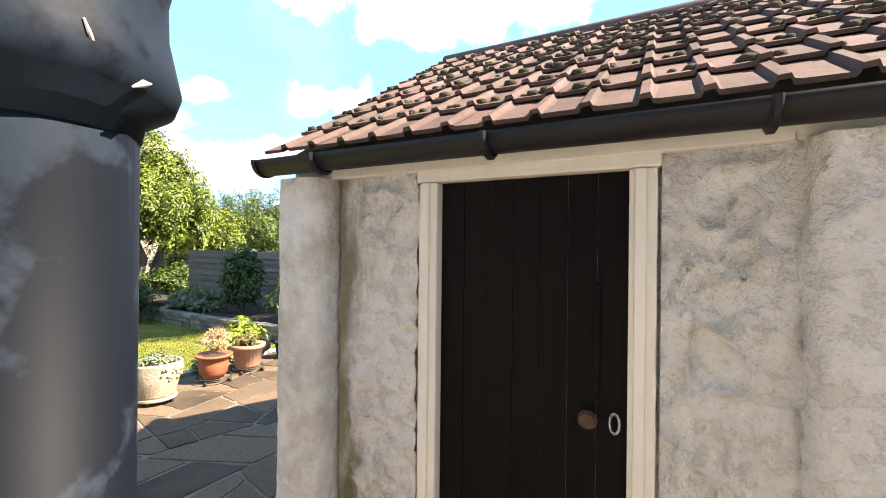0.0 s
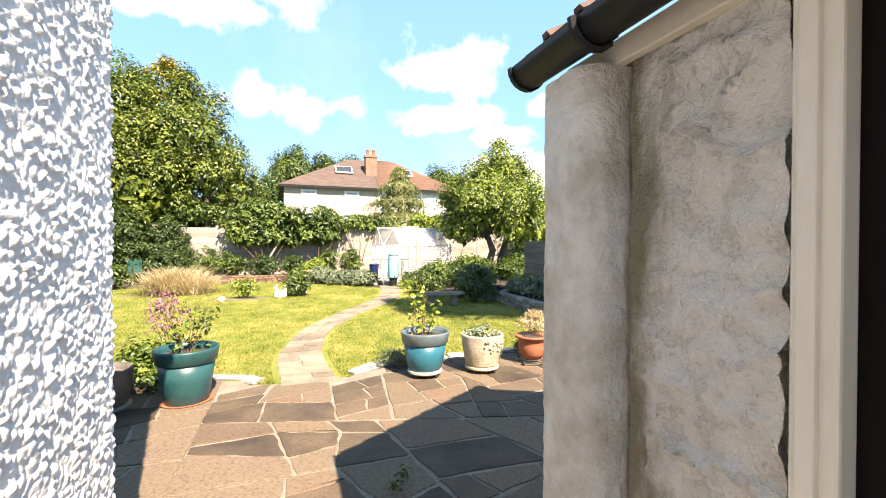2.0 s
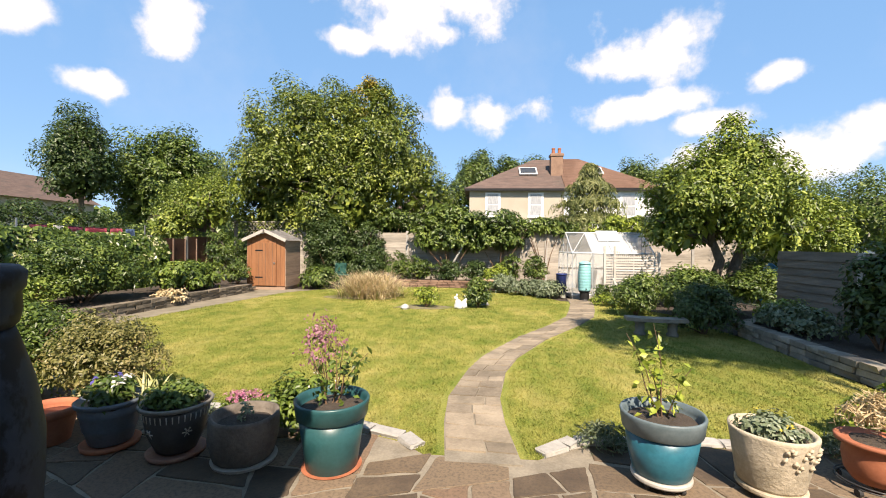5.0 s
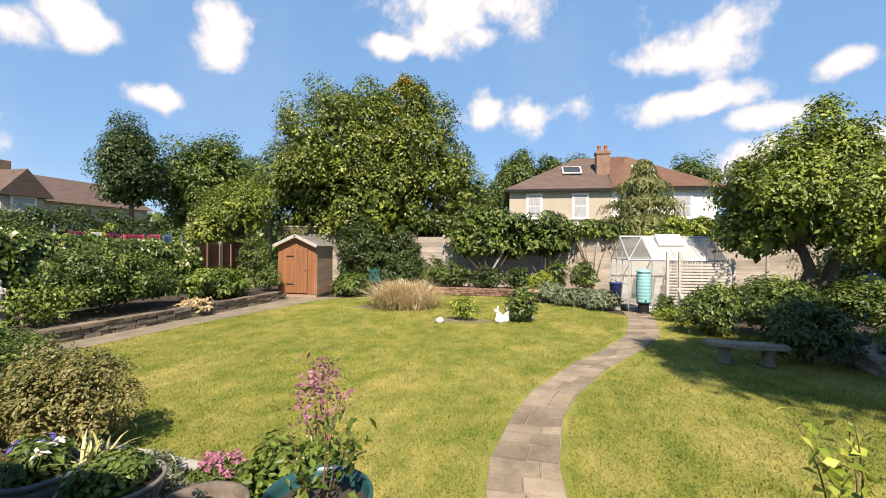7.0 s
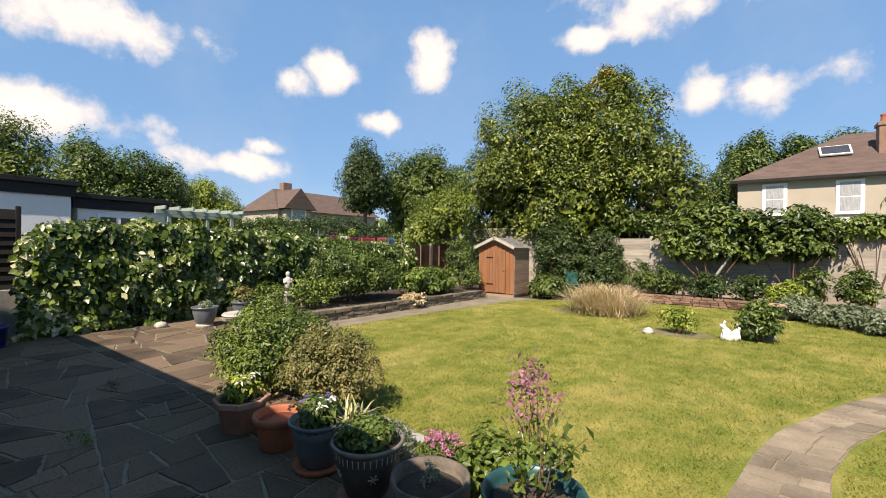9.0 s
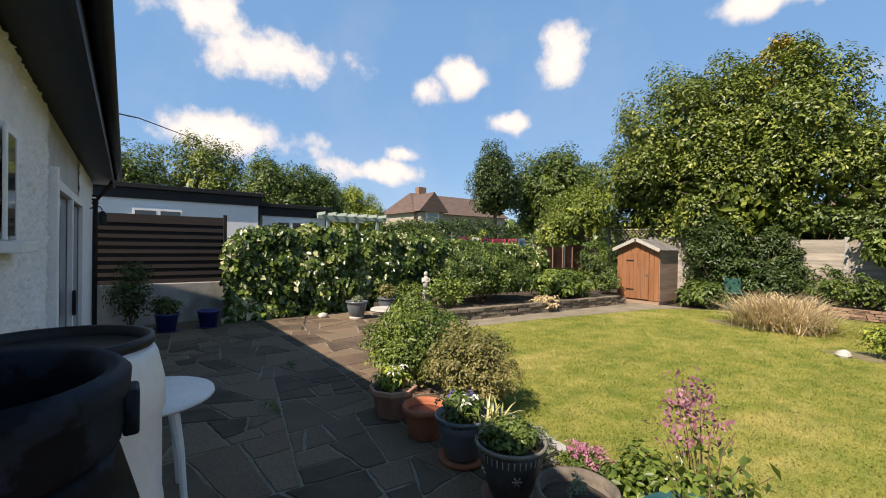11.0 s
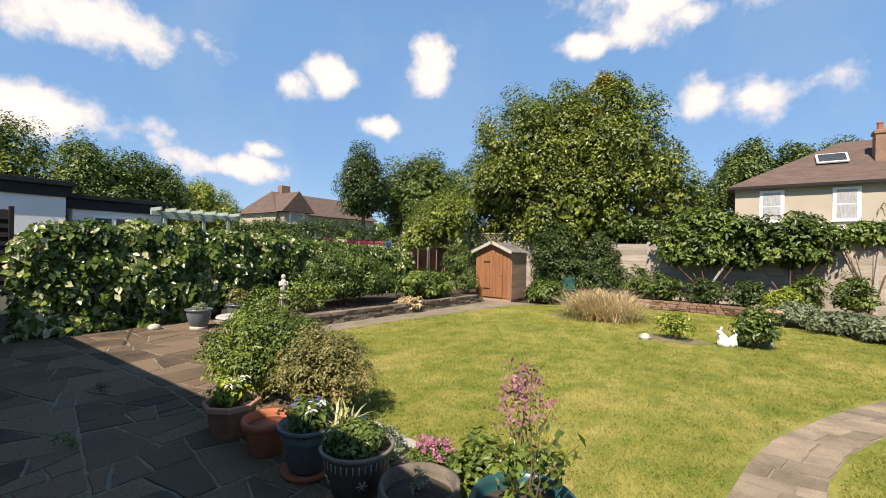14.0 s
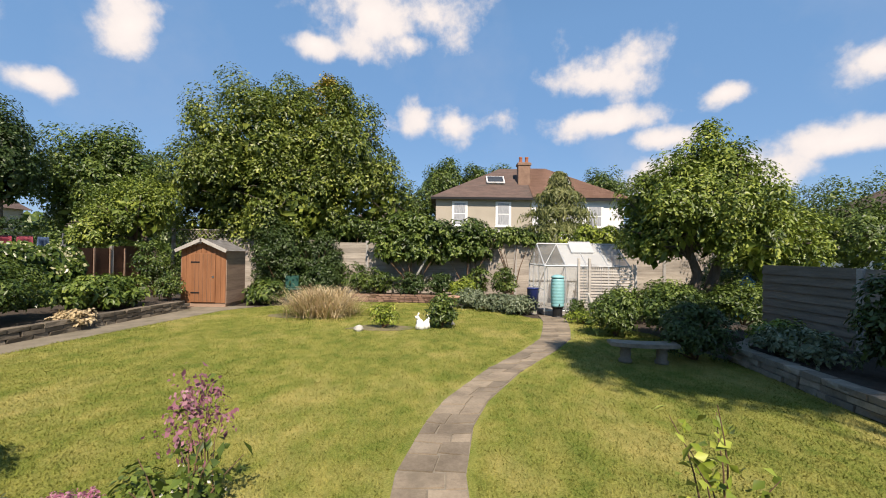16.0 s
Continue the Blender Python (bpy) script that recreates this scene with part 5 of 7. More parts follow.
# ---- stone bench ----
be = thing("stone_bench", "curved stone garden bench on two carved blocks", "bench", (2.9, 9.1, 0), -8)
be.scale = (0.74, 0.8, 0.95)
bm = bmesh.new()
n = 14
ring = [[], []]
for i in range(n + 1):
    f = i / n * 2 - 1
    ring[0].append((0.68 * f, -0.19 + 0.10 * f * f))
    ring[1].append((0.68 * f, 0.17 + 0.10 * f * f))
bm = prism(ring[0] + ring[1][::-1], 0.27, 0.335)
bmesh.ops.bevel(bm, geom=[e for e in bm.edges if abs(e.verts[0].co.z - e.verts[1].co.z) < 1e-4], offset=0.012, segments=2, affect="EDGES")
part("seat", bm, M["stone"], be)
for x in (-0.36, 0.36):
    bm = lathe([(0.13, 0), (0.14, 0.04), (0.1, 0.08), (0.115, 0.15), (0.1, 0.21), (0.14, 0.245), (0.13, 0.272)], 18, 0.08)
    part("support", bm, M["stone"], be, "", True).matrix_basis = pose(x, 0.03, 0)

# ---- trees ----
tree("tree", "large spreading leafy garden tree with several stems", (-6.2, 19.2, 0),
     [[(0.6, 0, 0, 0.2), (0.5, 0.1, 2, 0.16), (0.9, 0, 4, 0.12), (1.2, 0, 5.6, 0.07)], [(-0.9, 0.2, 0, 0.22), (-1.1, 0, 2.0, 0.18), (-1.3, 0, 4.5, 0.12), (-1.2, 0, 6.6, 0.06)], [(-2.2, 0, 0, 0.16), (-2.6, 0, 2.4, 0.12), (-3.2, -0.2, 4.0, 0.07)]],
     [((-1.3, 0, 5.5), (2.8, 2.6, 2.9), 210, 85, 0.52), ((1.7, 0.0, 5.1), (2.3, 2.0, 2.8), 150, 85, 0.46), ((-3.0, -0.3, 4.2), (2.1, 2.0, 1.9), 100, 80, 0.42), ((0.0, -0.9, 3.4), (2.6, 1.2, 1.7), 110, 80, 0.42), ((3.4, 0.8, 3.7), (1.5, 1.4, 1.7), 60, 50, 0.42), ((-2.4, -0.2, 2.5), (2.3, 1.0, 1.3), 80, 70, 0.4), ((1.1, 0.3, 2.6), (1.5, 0.9, 1.5), 60, 70, 0.4)], M["leaf_tree"], 21, 0.17)
gold = thing("tree", "narrow golden-leaved treetop behind the big tree", "tree", (-5.15, 20.2, 0))
rng = np.random.default_rng(77)
p, nn, _ = clump_points(rng, (0, 0, 7.6), (0.75, 0.7, 1.2), 34, 60, 0.34)
leaf_cloud("crown", p, nn, 0.15, M["leaf_gold"], gold, rng)
part("trunk", tube(bmesh.new(), [(0, 0, 0), (0.1, 0, 3), (0, 0, 7.8)], [0.14, 0.1, 0.03], 8), M["bark"], gold)
tree("tree", "low lime-green spreading tree over the fence", (-10.9, 17.3, 0), [[(0.8, 0.2, 0, 0.1), (0.5, 0, 1.6, 0.08), (0, -0.3, 2.6, 0.05)]], [((0, -0.3, 2.9), (1.7, 1.3, 1.0), 90, 75, 0.32), ((-1.0, -0.9, 2.2), (1.0, 0.8, 0.6), 30, 70, 0.25)], M["leaf_broad"], 22, 0.12)
tree("tree", "pale green broad-leaved tree with low drooping crown", (6.5, 13.6, 0), [[(-0.35, 0, 0, 0.19), (-0.28, 0.0, 0.6, 0.15), (-0.1, 0.0, 1.2, 0.12), (-0.5, -0.1, 2.1, 0.07)], [(0.2, 0.1, 0, 0.19), (0.3, 0.1, 0.9, 0.15), (0.45, 0.05, 1.5, 0.11), (0.8, 0, 2.2, 0.06)]],
     [((0.2, 0.2, 2.75), (2.35, 1.9, 1.25), 180, 66, 0.34), ((2.0, 0.1, 1.85), (1.5, 1.0, 0.85), 60, 60, 0.28), ((0.35, 0.1, 3.95), (1.0, 1.0, 1.05), 50, 62, 0.3), ((-1.1, 0.4, 2.0), (1.0, 0.8, 0.6), 46, 60, 0.28), ((0.9, -0.5, 1.95), (1.3, 0.9, 0.5), 36, 60, 0.27), ((1.8, 0.2, 2.3), (1.1, 1.0, 0.8), 30, 50, 0.26), ((-1.2, 0.2, 3.0), (0.8, 0.8, 0.6), 24, 55, 0.24)], M["leaf_broad"], 23, 0.14)
tree("tree", "tall narrow dark tree beyond the neighbour's garden", (-25, 25.8, 0), [[(0, 0, 0, 0.2), (0, 0, 5, 0.13), (0.3, 0, 9, 0.04)]], [((0, 0, 6.4), (1.9, 2.1, 3.1), 150, 52, 0.55)], M["leaf_dark"], 24, 0.24)
tree("tree", "broad dark green tree in the distance", (-24, 32.5, 0), [[(0, 0, 0, 0.3), (0, 0, 6, 0.2)]], [((0, 0, 5.2), (4.4, 4.6, 4.6), 280, 62, 0.8)], M["leaf_mid"], 25, 0.34)
tree("tree", "broad green tree behind the houses", (1.0, 47, 0), [[(0, 0, 0, 0.3), (0, 0, 6, 0.2)]], [((-1.5, 0, 7.6), (2.4, 2.6, 3.2), 110, 55, 0.8), ((2.2, 1, 8.0), (2.2, 2.0, 2.4), 80, 55, 0.7)], M["leaf_mid"], 26, 0.36)
tree("tree", "round dark tree behind the tiled roof", (6.3, 52, 0), [[(0, 0, 0, 0.3), (0, 0, 6, 0.2)]], [((0, 0, 9.2), (2.3, 2, 2.2), 70, 55, 0.8)], M["leaf_mid"], 27, 0.36)
tree("tree", "round green tree at the end of the tiled roof", (15.0, 44, 0), [[(0, 0, 0, 0.3), (0, 0, 6, 0.2)]], [((0, 0, 7.0), (2.5, 2.2, 2.2), 90, 60, 0.75)], M["leaf_mid"], 28, 0.34)
tree("tree", "dark shrubby tree beyond the fence", (15.5, 33, 0), [[(0, 0, 0, 0.2), (0, 0, 3, 0.12)]], [((0.3, 0, 3.9), (2.6, 1.8, 1.9), 90, 60, 0.6)], M["leaf_dark"], 29, 0.28)
tree("tree", "rust-tinted small tree beside the white house", (13.2, 30, 0), [[(0, 0, 0, 0.12), (0, 0, 3, 0.08)]], [((0, 0, 3.6), (1.0, 1.0, 1.5), 30, 50, 0.4)], M["leaf_bronze"], 30, 0.2)
tree("tree", "feathery light green tree beyond the dark fence", (14.5, 19.5, 0), [[(0, 0, 0, 0.12), (0, 0, 2.5, 0.08)]], [((0, 0, 2.7), (2.4, 1.8, 1.6), 70, 45, 0.45), ((-3.8, -2.2, 2.0), (1.7, 1.4, 1.1), 40, 45, 0.4), ((-1.6, -3.6, 2.2), (2.6, 1.8, 1.7), 90, 50, 0.42), ((2.4, -5.6, 2.2), (2.8, 2.2, 1.8), 100, 50, 0.42)], M["leaf_mid"], 31, 0.14)
tree("tree", "green tree between the houses", (-3.0, 40, 0), [[(0, 0, 0, 0.2), (0, 0, 3, 0.12)]], [((0, 0, 4.2), (2.0, 2.0, 2.6), 80, 60, 0.7)], M["leaf_mid"], 32, 0.3)
for k, (x, y, z, r, h, mt) in enumerate(((-31, 1.5, 4.6, 3.0, 2.4, "leaf_mid"), (-33, 6.5, 5.0, 3.2, 3.4, "leaf_tree"), (-31, 10.5, 4.8, 3.0, 2.4, "leaf_mid"), (-31, 13.5, 4.4, 2.4, 1.8, "leaf_mid"), (-31, -5, 4.8, 4.0, 2.6, "leaf_mid"), (-36, 19, 3.8, 2.6, 2.6, "leaf_lime"), (-34, 24.0, 1.7, 4.2, 1.5, "leaf_mid"))):
    tree("tree", "distant leafy tree above the white outbuildings", (x, y, 0), [[(0, 0, 0, 0.25), (0, 0, z - 0.5, 0.15)]], [((0, 0, z), (r, r, h), 130, 60, 0.6)], M[mt], 40 + k, 0.24)
# weeping conifer behind the back fence
rng = np.random.default_rng(60)
con = thing("conifer", "olive weeping conifer behind the back fence", "tree", (5.0, 22, 0))
part("trunk", tube(bmesh.new(), [(0, 0, 0), (0, 0, 5.0)], [0.18, 0.03], 8), M["bark"], con)
t, a = rng.uniform(0, 1, 16000), rng.uniform(0, 6.28, 16000)
r = (0.15 + 3.1 * (1 - t) ** 0.75) * rng.uniform(0.35, 1.0, 16000) * (1 + 0.22 * np.sin(a * 5 + t * 9))
z = 0.9 + 4.5 * t - 0.3 * r + 0.2 * np.sin(t * 40)
leaf_cloud("foliage", np.stack([r * np.cos(a), r * np.sin(a), z], 1), np.stack([np.cos(a), np.sin(a), 0 * a + 0.3], 1), 0.2, M["leaf_conifer"], con, rng, 0.9, 0.3, 0.5)

# ---- climbers and shrubs along the back fence ----
B = lambda label, loc, radii, mat, seed, **k: bush("shrub", label, "shrub", loc, radii, M[mat], seed, **k)
B("large dark climbing shrub spilling over the back fence", (-1.3, 17.7, 0.1), (1.55, 0.5, 0.95), "leaf_mid", 101, clumps=130, per=55, leaf=0.14, size=0.26, centre_z=1.95)
B("large dark climbing shrub spilling over the back fence", (0.6, 17.75, 0.1), (1.3, 0.45, 0.8), "leaf_mid", 102, clumps=90, per=55, leaf=0.14, size=0.24, centre_z=1.9)
B("climber along the top of the back fence", (2.3, 18.2, 0.1), (1.3, 0.35, 0.32), "leaf_mid", 103, clumps=60, per=40, leaf=0.12, size=0.18, centre_z=2.15)
B("leafy climber over fence top behind the greenhouse", (5.4, 18.3, 0.1), (1.5, 0.4, 0.4), "leaf_lime", 104, clumps=60, per=40, leaf=0.12, size=0.2, centre_z=2.2)
B("climber over the fence beneath the big tree", (-3.9, 18.5, 0.1), (1.3, 0.4, 0.4), "leaf_mid", 105, clumps=60, per=40, leaf=0.12, size=0.2, centre_z=2.4)
bm = tube(bmesh.new(), [(-1.5, 17.5, 0.2), (-1.25, 17.45, 0.8), (-0.85, 17.5, 1.5), (-0.6, 17.6, 2.0)], [0.05, 0.04, 0.035, 0.02], 8)
tagged(part("bare_branch", bm, M["urn"]), "pale bare slanting stem against the fence", "branch")
for k, (x, y, r, h, mt, lab) in enumerate(((-3.3, 17.5, 0.5, 0.5, "leaf_mid", "low leafy shrub in the far bed"), (-2.5, 17.4, 0.6, 0.42, "leaf_mid", "low leafy shrub in the far bed"), (-1.4, 17.3, 0.6, 0.38, "leaf_dark", "low dark shrub in the far bed"), (-0.4, 17.3, 0.5, 0.36, "leaf_dark", "low dark shrub in the far bed"),
                                          (0.9, 17.1, 0.5, 0.5, "leaf_mid", "round green shrub in the far bed"), (1.85, 16.9, 0.45, 0.5, "leaf_mid", "round green shrub in the far bed"), (0.4, 16.6, 0.4, 0.28, "leaf_lime", "pale green strappy plants in the far bed"), (1.3, 14.9, 0.6, 0.22, "leaf_grey", "grey-green perennials at the lawn edge"), (1.9, 14.3, 0.45, 0.22, "leaf_grey", "grey-green perennials at the lawn edge"), (0.6, 15.5, 0.5, 0.26, "leaf_grey", "grey-green perennials at the lawn edge"))):
    B(lab, (x, y, 0.18 if y > 16.5 else 0.0), (r, r * 0.8, h), mt, 110 + k, clumps=44, per=36, leaf=0.085, size=0.15)
# spiky yucca above the fence
rng = np.random.default_rng(61)
yu = thing("yucca", "spiky yucca above the back fence", "plant", (2.35, 18.9, 0))
part("trunk", tube(bmesh.new(), [(0, 0, 0), (0, 0, 2.2)], [0.09, 0.07], 8), M["bark"], yu)
n = 70
a, e_ = rng.uniform(0, 6.28, n), rng.uniform(-0.1, 1.3, n)
d = np.stack([np.cos(a) * np.cos(e_), np.sin(a) * np.cos(e_), np.sin(e_)], 1)
sd = np.stack([-np.sin(a), np.cos(a), 0 * a], 1) * 0.025
o = np.array([0, 0, 2.2])
v = np.stack([o - sd, o + sd, o + d * 0.45 + sd * 0.9, o + d * 0.75 - [0, 0, 0.06], o + d * 0.45 - sd * 0.9], 1).reshape(-1, 3)
i = np.arange(n)[:, None] * 5
np_mesh("leaf_rosette", v, np.concatenate([i + [0, 1, 2], i + [0, 2, 4], i + [4, 2, 3]]), M["leaf_lime"], yu)

# ---- shrubs of the left bed ----
B("dome-shaped dark green shrub in the raised bed", (-8.95, 10.0, 0.2), (0.95, 1.4, 0.66), "leaf_mid", 120, clumps=190, per=60, leaf=0.075, size=0.2)
B("hydrangea-like leafy shrub in the raised bed", (-8.55, 12.8, 0.2), (0.8, 1.35, 0.36), "leaf_feather", 121, clumps=80, per=40, leaf=0.12, size=0.18)
B("straggly pale plants in the raised bed", (-8.6, 8.5, 0.15), (0.5, 0.75, 0.34), "leaf_feather", 122, clumps=40, per=30, leaf=0.07, size=0.14)
B("small yellowing grassy tuft on the stone wall", (-7.75, 11.1, 0.0), (0.3, 0.35, 0.2), "leaf_straw", 123, clumps=26, per=30, leaf=0.08, size=0.1)
B("climbing shrub beside the shed", (-9.2, 15.6, 0.2), (0.5, 0.6, 0.85), "leaf_mid", 124, clumps=60, per=40, leaf=0.08, size=0.18)
B("leafy plant growing against the shed front", (-8.15, 14.7, 0.2), (0.35, 0.35, 0.45), "leaf_mid", 125, clumps=36, per=36, leaf=0.07, size=0.14)
B("glossy leafy shrub at the shed corner", (-5.9, 15.9, 0.0), (0.65, 0.5, 0.33), "leaf_mid", 126, clumps=60, per=40, leaf=0.12, size=0.18)
B("dark ivy-clad bush beside the shed", (-5.9, 17.2, 0.0), (0.7, 0.6, 1.25), "leaf_dark", 127, clumps=100, per=50, leaf=0.1, size=0.25)
B("dark ivy covering the fence under the big tree", (-4.9, 17.95, 0.0), (1.05, 0.3, 1.15), "leaf_dark", 179, clumps=130, per=50, leaf=0.09, size=0.2)
B("dark ivy climbing between shed and fence", (-6.5, 17.7, 0.0), (0.7, 0.45, 1.5), "leaf_dark", 180, clumps=120, per=50, leaf=0.09, size=0.22)
B("dark undergrowth under the big tree", (-4.7, 17.6, 0.0), (0.8, 0.5, 0.6), "leaf_dark", 128, clumps=60, per=50, leaf=0.1, size=0.22)
chn = thing("garden_chair", "green plastic garden chair under the tree", "chair", (-5.3, 16.75, 0), 35)
part("seat", box(-0.22, 0.22, -0.22, 0.22, 0.4, 0.43, 0.012), M["green_plastic"], chn)
part("backrest", box(-0.22, 0.22, 0.19, 0.22, 0.44, 0.85, 0.012), M["green_plastic"], chn)
for x in (-0.19, 0.19):
    for y in (-0.19, 0.19):
        part("leg", tube(bmesh.new(), [(x, y, 0), (x * 0.9, y * 0.9, 0.4)], 0.016, 6), M["green_plastic"], chn)

# ornamental grass clump and lawn bed
rng = np.random.default_rng(62)


def blades(name, label, loc, n, length, width, spread, mat, seed, up=0.6, category="plant", group=""):
    """A tuft of arching strap leaves."""
    rng = np.random.default_rng(seed)
    e = thing(name, label, category, loc, 0, group)
    a, el, L = rng.uniform(0, 6.28, n), rng.uniform(up, 1.5, n), length * rng.uniform(0.55, 1.1, n)
    b = np.stack([spread * rng.normal(0, 0.35, n), spread * rng.normal(0, 0.35, n), 0 * a], 1)
    d = np.stack([np.cos(a) * np.cos(el), np.sin(a) * np.cos(el), np.sin(el)], 1)
    out = np.stack([np.cos(a), np.sin(a), 0 * a], 1)
    sd = np.stack([-np.sin(a), np.cos(a), 0 * a], 1) * width
    V = []
    for f, w in ((0.0, 1.0), (0.4, 0.9), (0.75, 0.6), (1.0, 0.1)):
        c = b + d * (L * f)[:, None] + out * (0.28 * L * f * f)[:, None] - np.array([0, 0, 1.0]) * (0.3 * L * f ** 2.5)[:, None]
        c[:, 2] = np.maximum(c[:, 2], 0.01)
        V += [c - sd * w, c + sd * w]
    v = np.stack(V, 1).reshape(-1, 3)
    i = np.arange(n)[:, None] * 8
    np_mesh("foliage", v, np.concatenate([i + q for q in ([0, 1, 3, 2], [2, 3, 5, 4], [4, 5, 7, 6])]), M[mat], e)
    return e


blades("ornamental_grass", "straw-coloured clump of ornamental grass on the lawn", (-3.4, 13.7, 0), 2200, 1.1, 0.008, 0.9, "leaf_straw", 62, 0.55)
blades("ornamental_grass", "green skirt of the ornamental grass clump", (-3.5, 13.7, 0), 420, 0.85, 0.007, 0.9, "leaf_lime", 63, 0.4)
B("small round shrub in the lawn bed", (-0.25, 12.0, 0.0), (0.36, 0.34, 0.36), "leaf_mid", 130, clumps=60, per=36, leaf=0.07, size=0.12)
B("sparse yellow-green plant in the lawn bed", (-1.55, 11.85, 0.0), (0.34, 0.3, 0.25), "leaf_lime", 131, clumps=30, per=20, leaf=0.06, size=0.12)
tagged(part("lawn_bed", prism([(-1.6 + 0.72 * math.cos(k * 0.524) * (1 + 0.2 * math.sin(k * 2)), 11.85 + 0.35 * math.sin(k * 0.524)) for k in range(12)], 0.0, 0.012), M["dry_soil"]), "small bare soil bed cut in the lawn", "soil", kind="structure")
tagged(part("lawn_bed_grass", prism([(-3.9 + 0.9 * math.cos(k * 0.524), 13.5 + 0.45 * math.sin(k * 0.524)) for k in range(12)], 0.0, 0.012), M["dry_soil"]), "bare soil under the grass clump", "soil", kind="structure")


def sitting_animal(loc, rz, s, label):
    bm = bmesh.new()
    tube(bm, [(0.03, 0, 0), (0.02, 0, 0.1), (-0.02, 0, 0.2), (-0.06, 0, 0.27)], [0.11, 0.115, 0.085, 0.05], 12)
    tube(bm, [(-0.05, 0, 0.24), (-0.08, 0, 0.32), (-0.14, 0, 0.32)], [0.05, 0.055, 0.03], 10)
    for y in (-0.025, 0.025):
        tube(bm, [(-0.07, y, 0.35), (-0.04, y * 1.4, 0.43)], [0.018, 0.008], 6)
    for y in (-0.05, 0.05):
        tube(bm, [(-0.1, y, 0.02), (-0.06, y, 0.18)], [0.025, 0.03], 8)
    ob = part("rabbit_ornament", bm, M["white"], None, label, True)
    ob.matrix_basis = pose(*loc, 0, 0, rz) @ Matrix.Scale(s, 4)
    return tagged(ob, label, "ornament")


sitting_animal((-0.72, 11.75, 0.0), 20, 0.85, "pair-like white stone rabbit ornament on the lawn")
sitting_animal((-0.60, 11.86, 0.0), 200, 0.72, "smaller white stone rabbit beside the other")
bm = lathe([(0.09, 0), (0.11, 0.04), (0.08, 0.09), (0.03, 0.12), (0.0, 0.13)], 12, 0.35)
tagged(part("rock", bm, M["statue"]), "pale rounded stone on the lawn bed", "rock").matrix_basis = pose(-2.0, 11.5, 0)
bt = thing("bird_bath", "small stone bird bath dish on a pillar", "bird bath", (-0.05, 12.5, 0))
part("pillar", lathe([(0.12, 0), (0.06, 0.06), (0.05, 0.5), (0.09, 0.58)], 16), M["urn"], bt, "", True)
part("dish", lathe([(0.06, 0.57), (0.2, 0.62), (0.22, 0.66), (0.2, 0.66), (0.0, 0.62)], 20), M["terracotta_pink"], bt, "", True)

# ---- right-hand bed ----
B("dark rounded shrub beside the stone bench", (3.85, 9.35, 0.0), (0.55, 0.5, 0.42), "leaf_dark", 140, clumps=90, per=50, leaf=0.06, size=0.15)
B("tall glossy dark shrub near the dark fence", (5.15, 7.5, 0.2), (0.34, 0.34, 0.66), "leaf_dark", 141, clumps=90, per=45, leaf=0.085, size=0.15)
B("bright leafy shrub at the end of the bed", (5.0, 5.6, 0.1), (0.55, 0.6, 0.5), "leaf_mid", 142, clumps=70, per=45, leaf=0.09, size=0.18)
B("low grey-leaved plants along the bed", (4.9, 8.6, 0.2), (0.45, 0.8, 0.2), "leaf_grey", 143, clumps=60, per=30, leaf=0.07, size=0.12)
B("low leafy ground cover along the bed", (5.2, 9.3, 0.2), (0.4, 0.6, 0.2), "leaf_lime", 144, clumps=40, per=30, leaf=0.07, size=0.12)
B("rose bush with dark leaves behind the bench", (3.35, 11.3, 0.0), (0.55, 0.5, 0.4), "leaf_mid", 145, clumps=90, per=40, leaf=0.07, size=0.15)
B("dark leafy shrub under the pale tree", (4.5, 11.2, 0.0), (0.7, 0.6, 0.5), "leaf_mid", 146, clumps=80, per=45, leaf=0.08, size=0.2)
B("low weeds at the end of the path", (3.3, 12.8, 0.0), (0.5, 0.4, 0.16), "leaf_lime", 147, clumps=36, per=30, leaf=0.06, size=0.1)
B("shrub in front of the slatted screen", (4.2, 13.1, 0.0), (0.6, 0.4, 0.4), "leaf_mid", 148, clumps=60, per=40, leaf=0.08, size=0.16)
B("dark undergrowth beneath the pale tree", (5.5, 13.2, 0.0), (0.85, 0.6, 0.45), "leaf_mid", 176, clumps=110, per=50, leaf=0.085, size=0.22)
B("dark undergrowth beside the end of the fence", (7.1, 12.9, 0.0), (0.9, 0.7, 0.48), "leaf_mid", 177, clumps=90, per=46, leaf=0.085, size=0.22)
B("leafy bushes filling the far corner", (9.6, 15.6, 0.0), (1.9, 1.2, 0.8), "leaf_mid", 178, clumps=150, per=50, leaf=0.1, size=0.28)
B("small plants round the water butt", (3.25, 13.6, 0.0), (0.25, 0.2, 0.25), "leaf_mid", 149, clumps=30, per=30, leaf=0.06, size=0.1)
cov = thing("covered_furniture", "bright blue cover glimpsed beyond the tree", "cover", (8.1, 14.2, 0))
part("cover", lathe([(0.24, 0), (0.22, 0.7), (0.17, 1.0), (0.04, 1.15)], 18, 0.3), M["bright_blue"], cov, "", True)

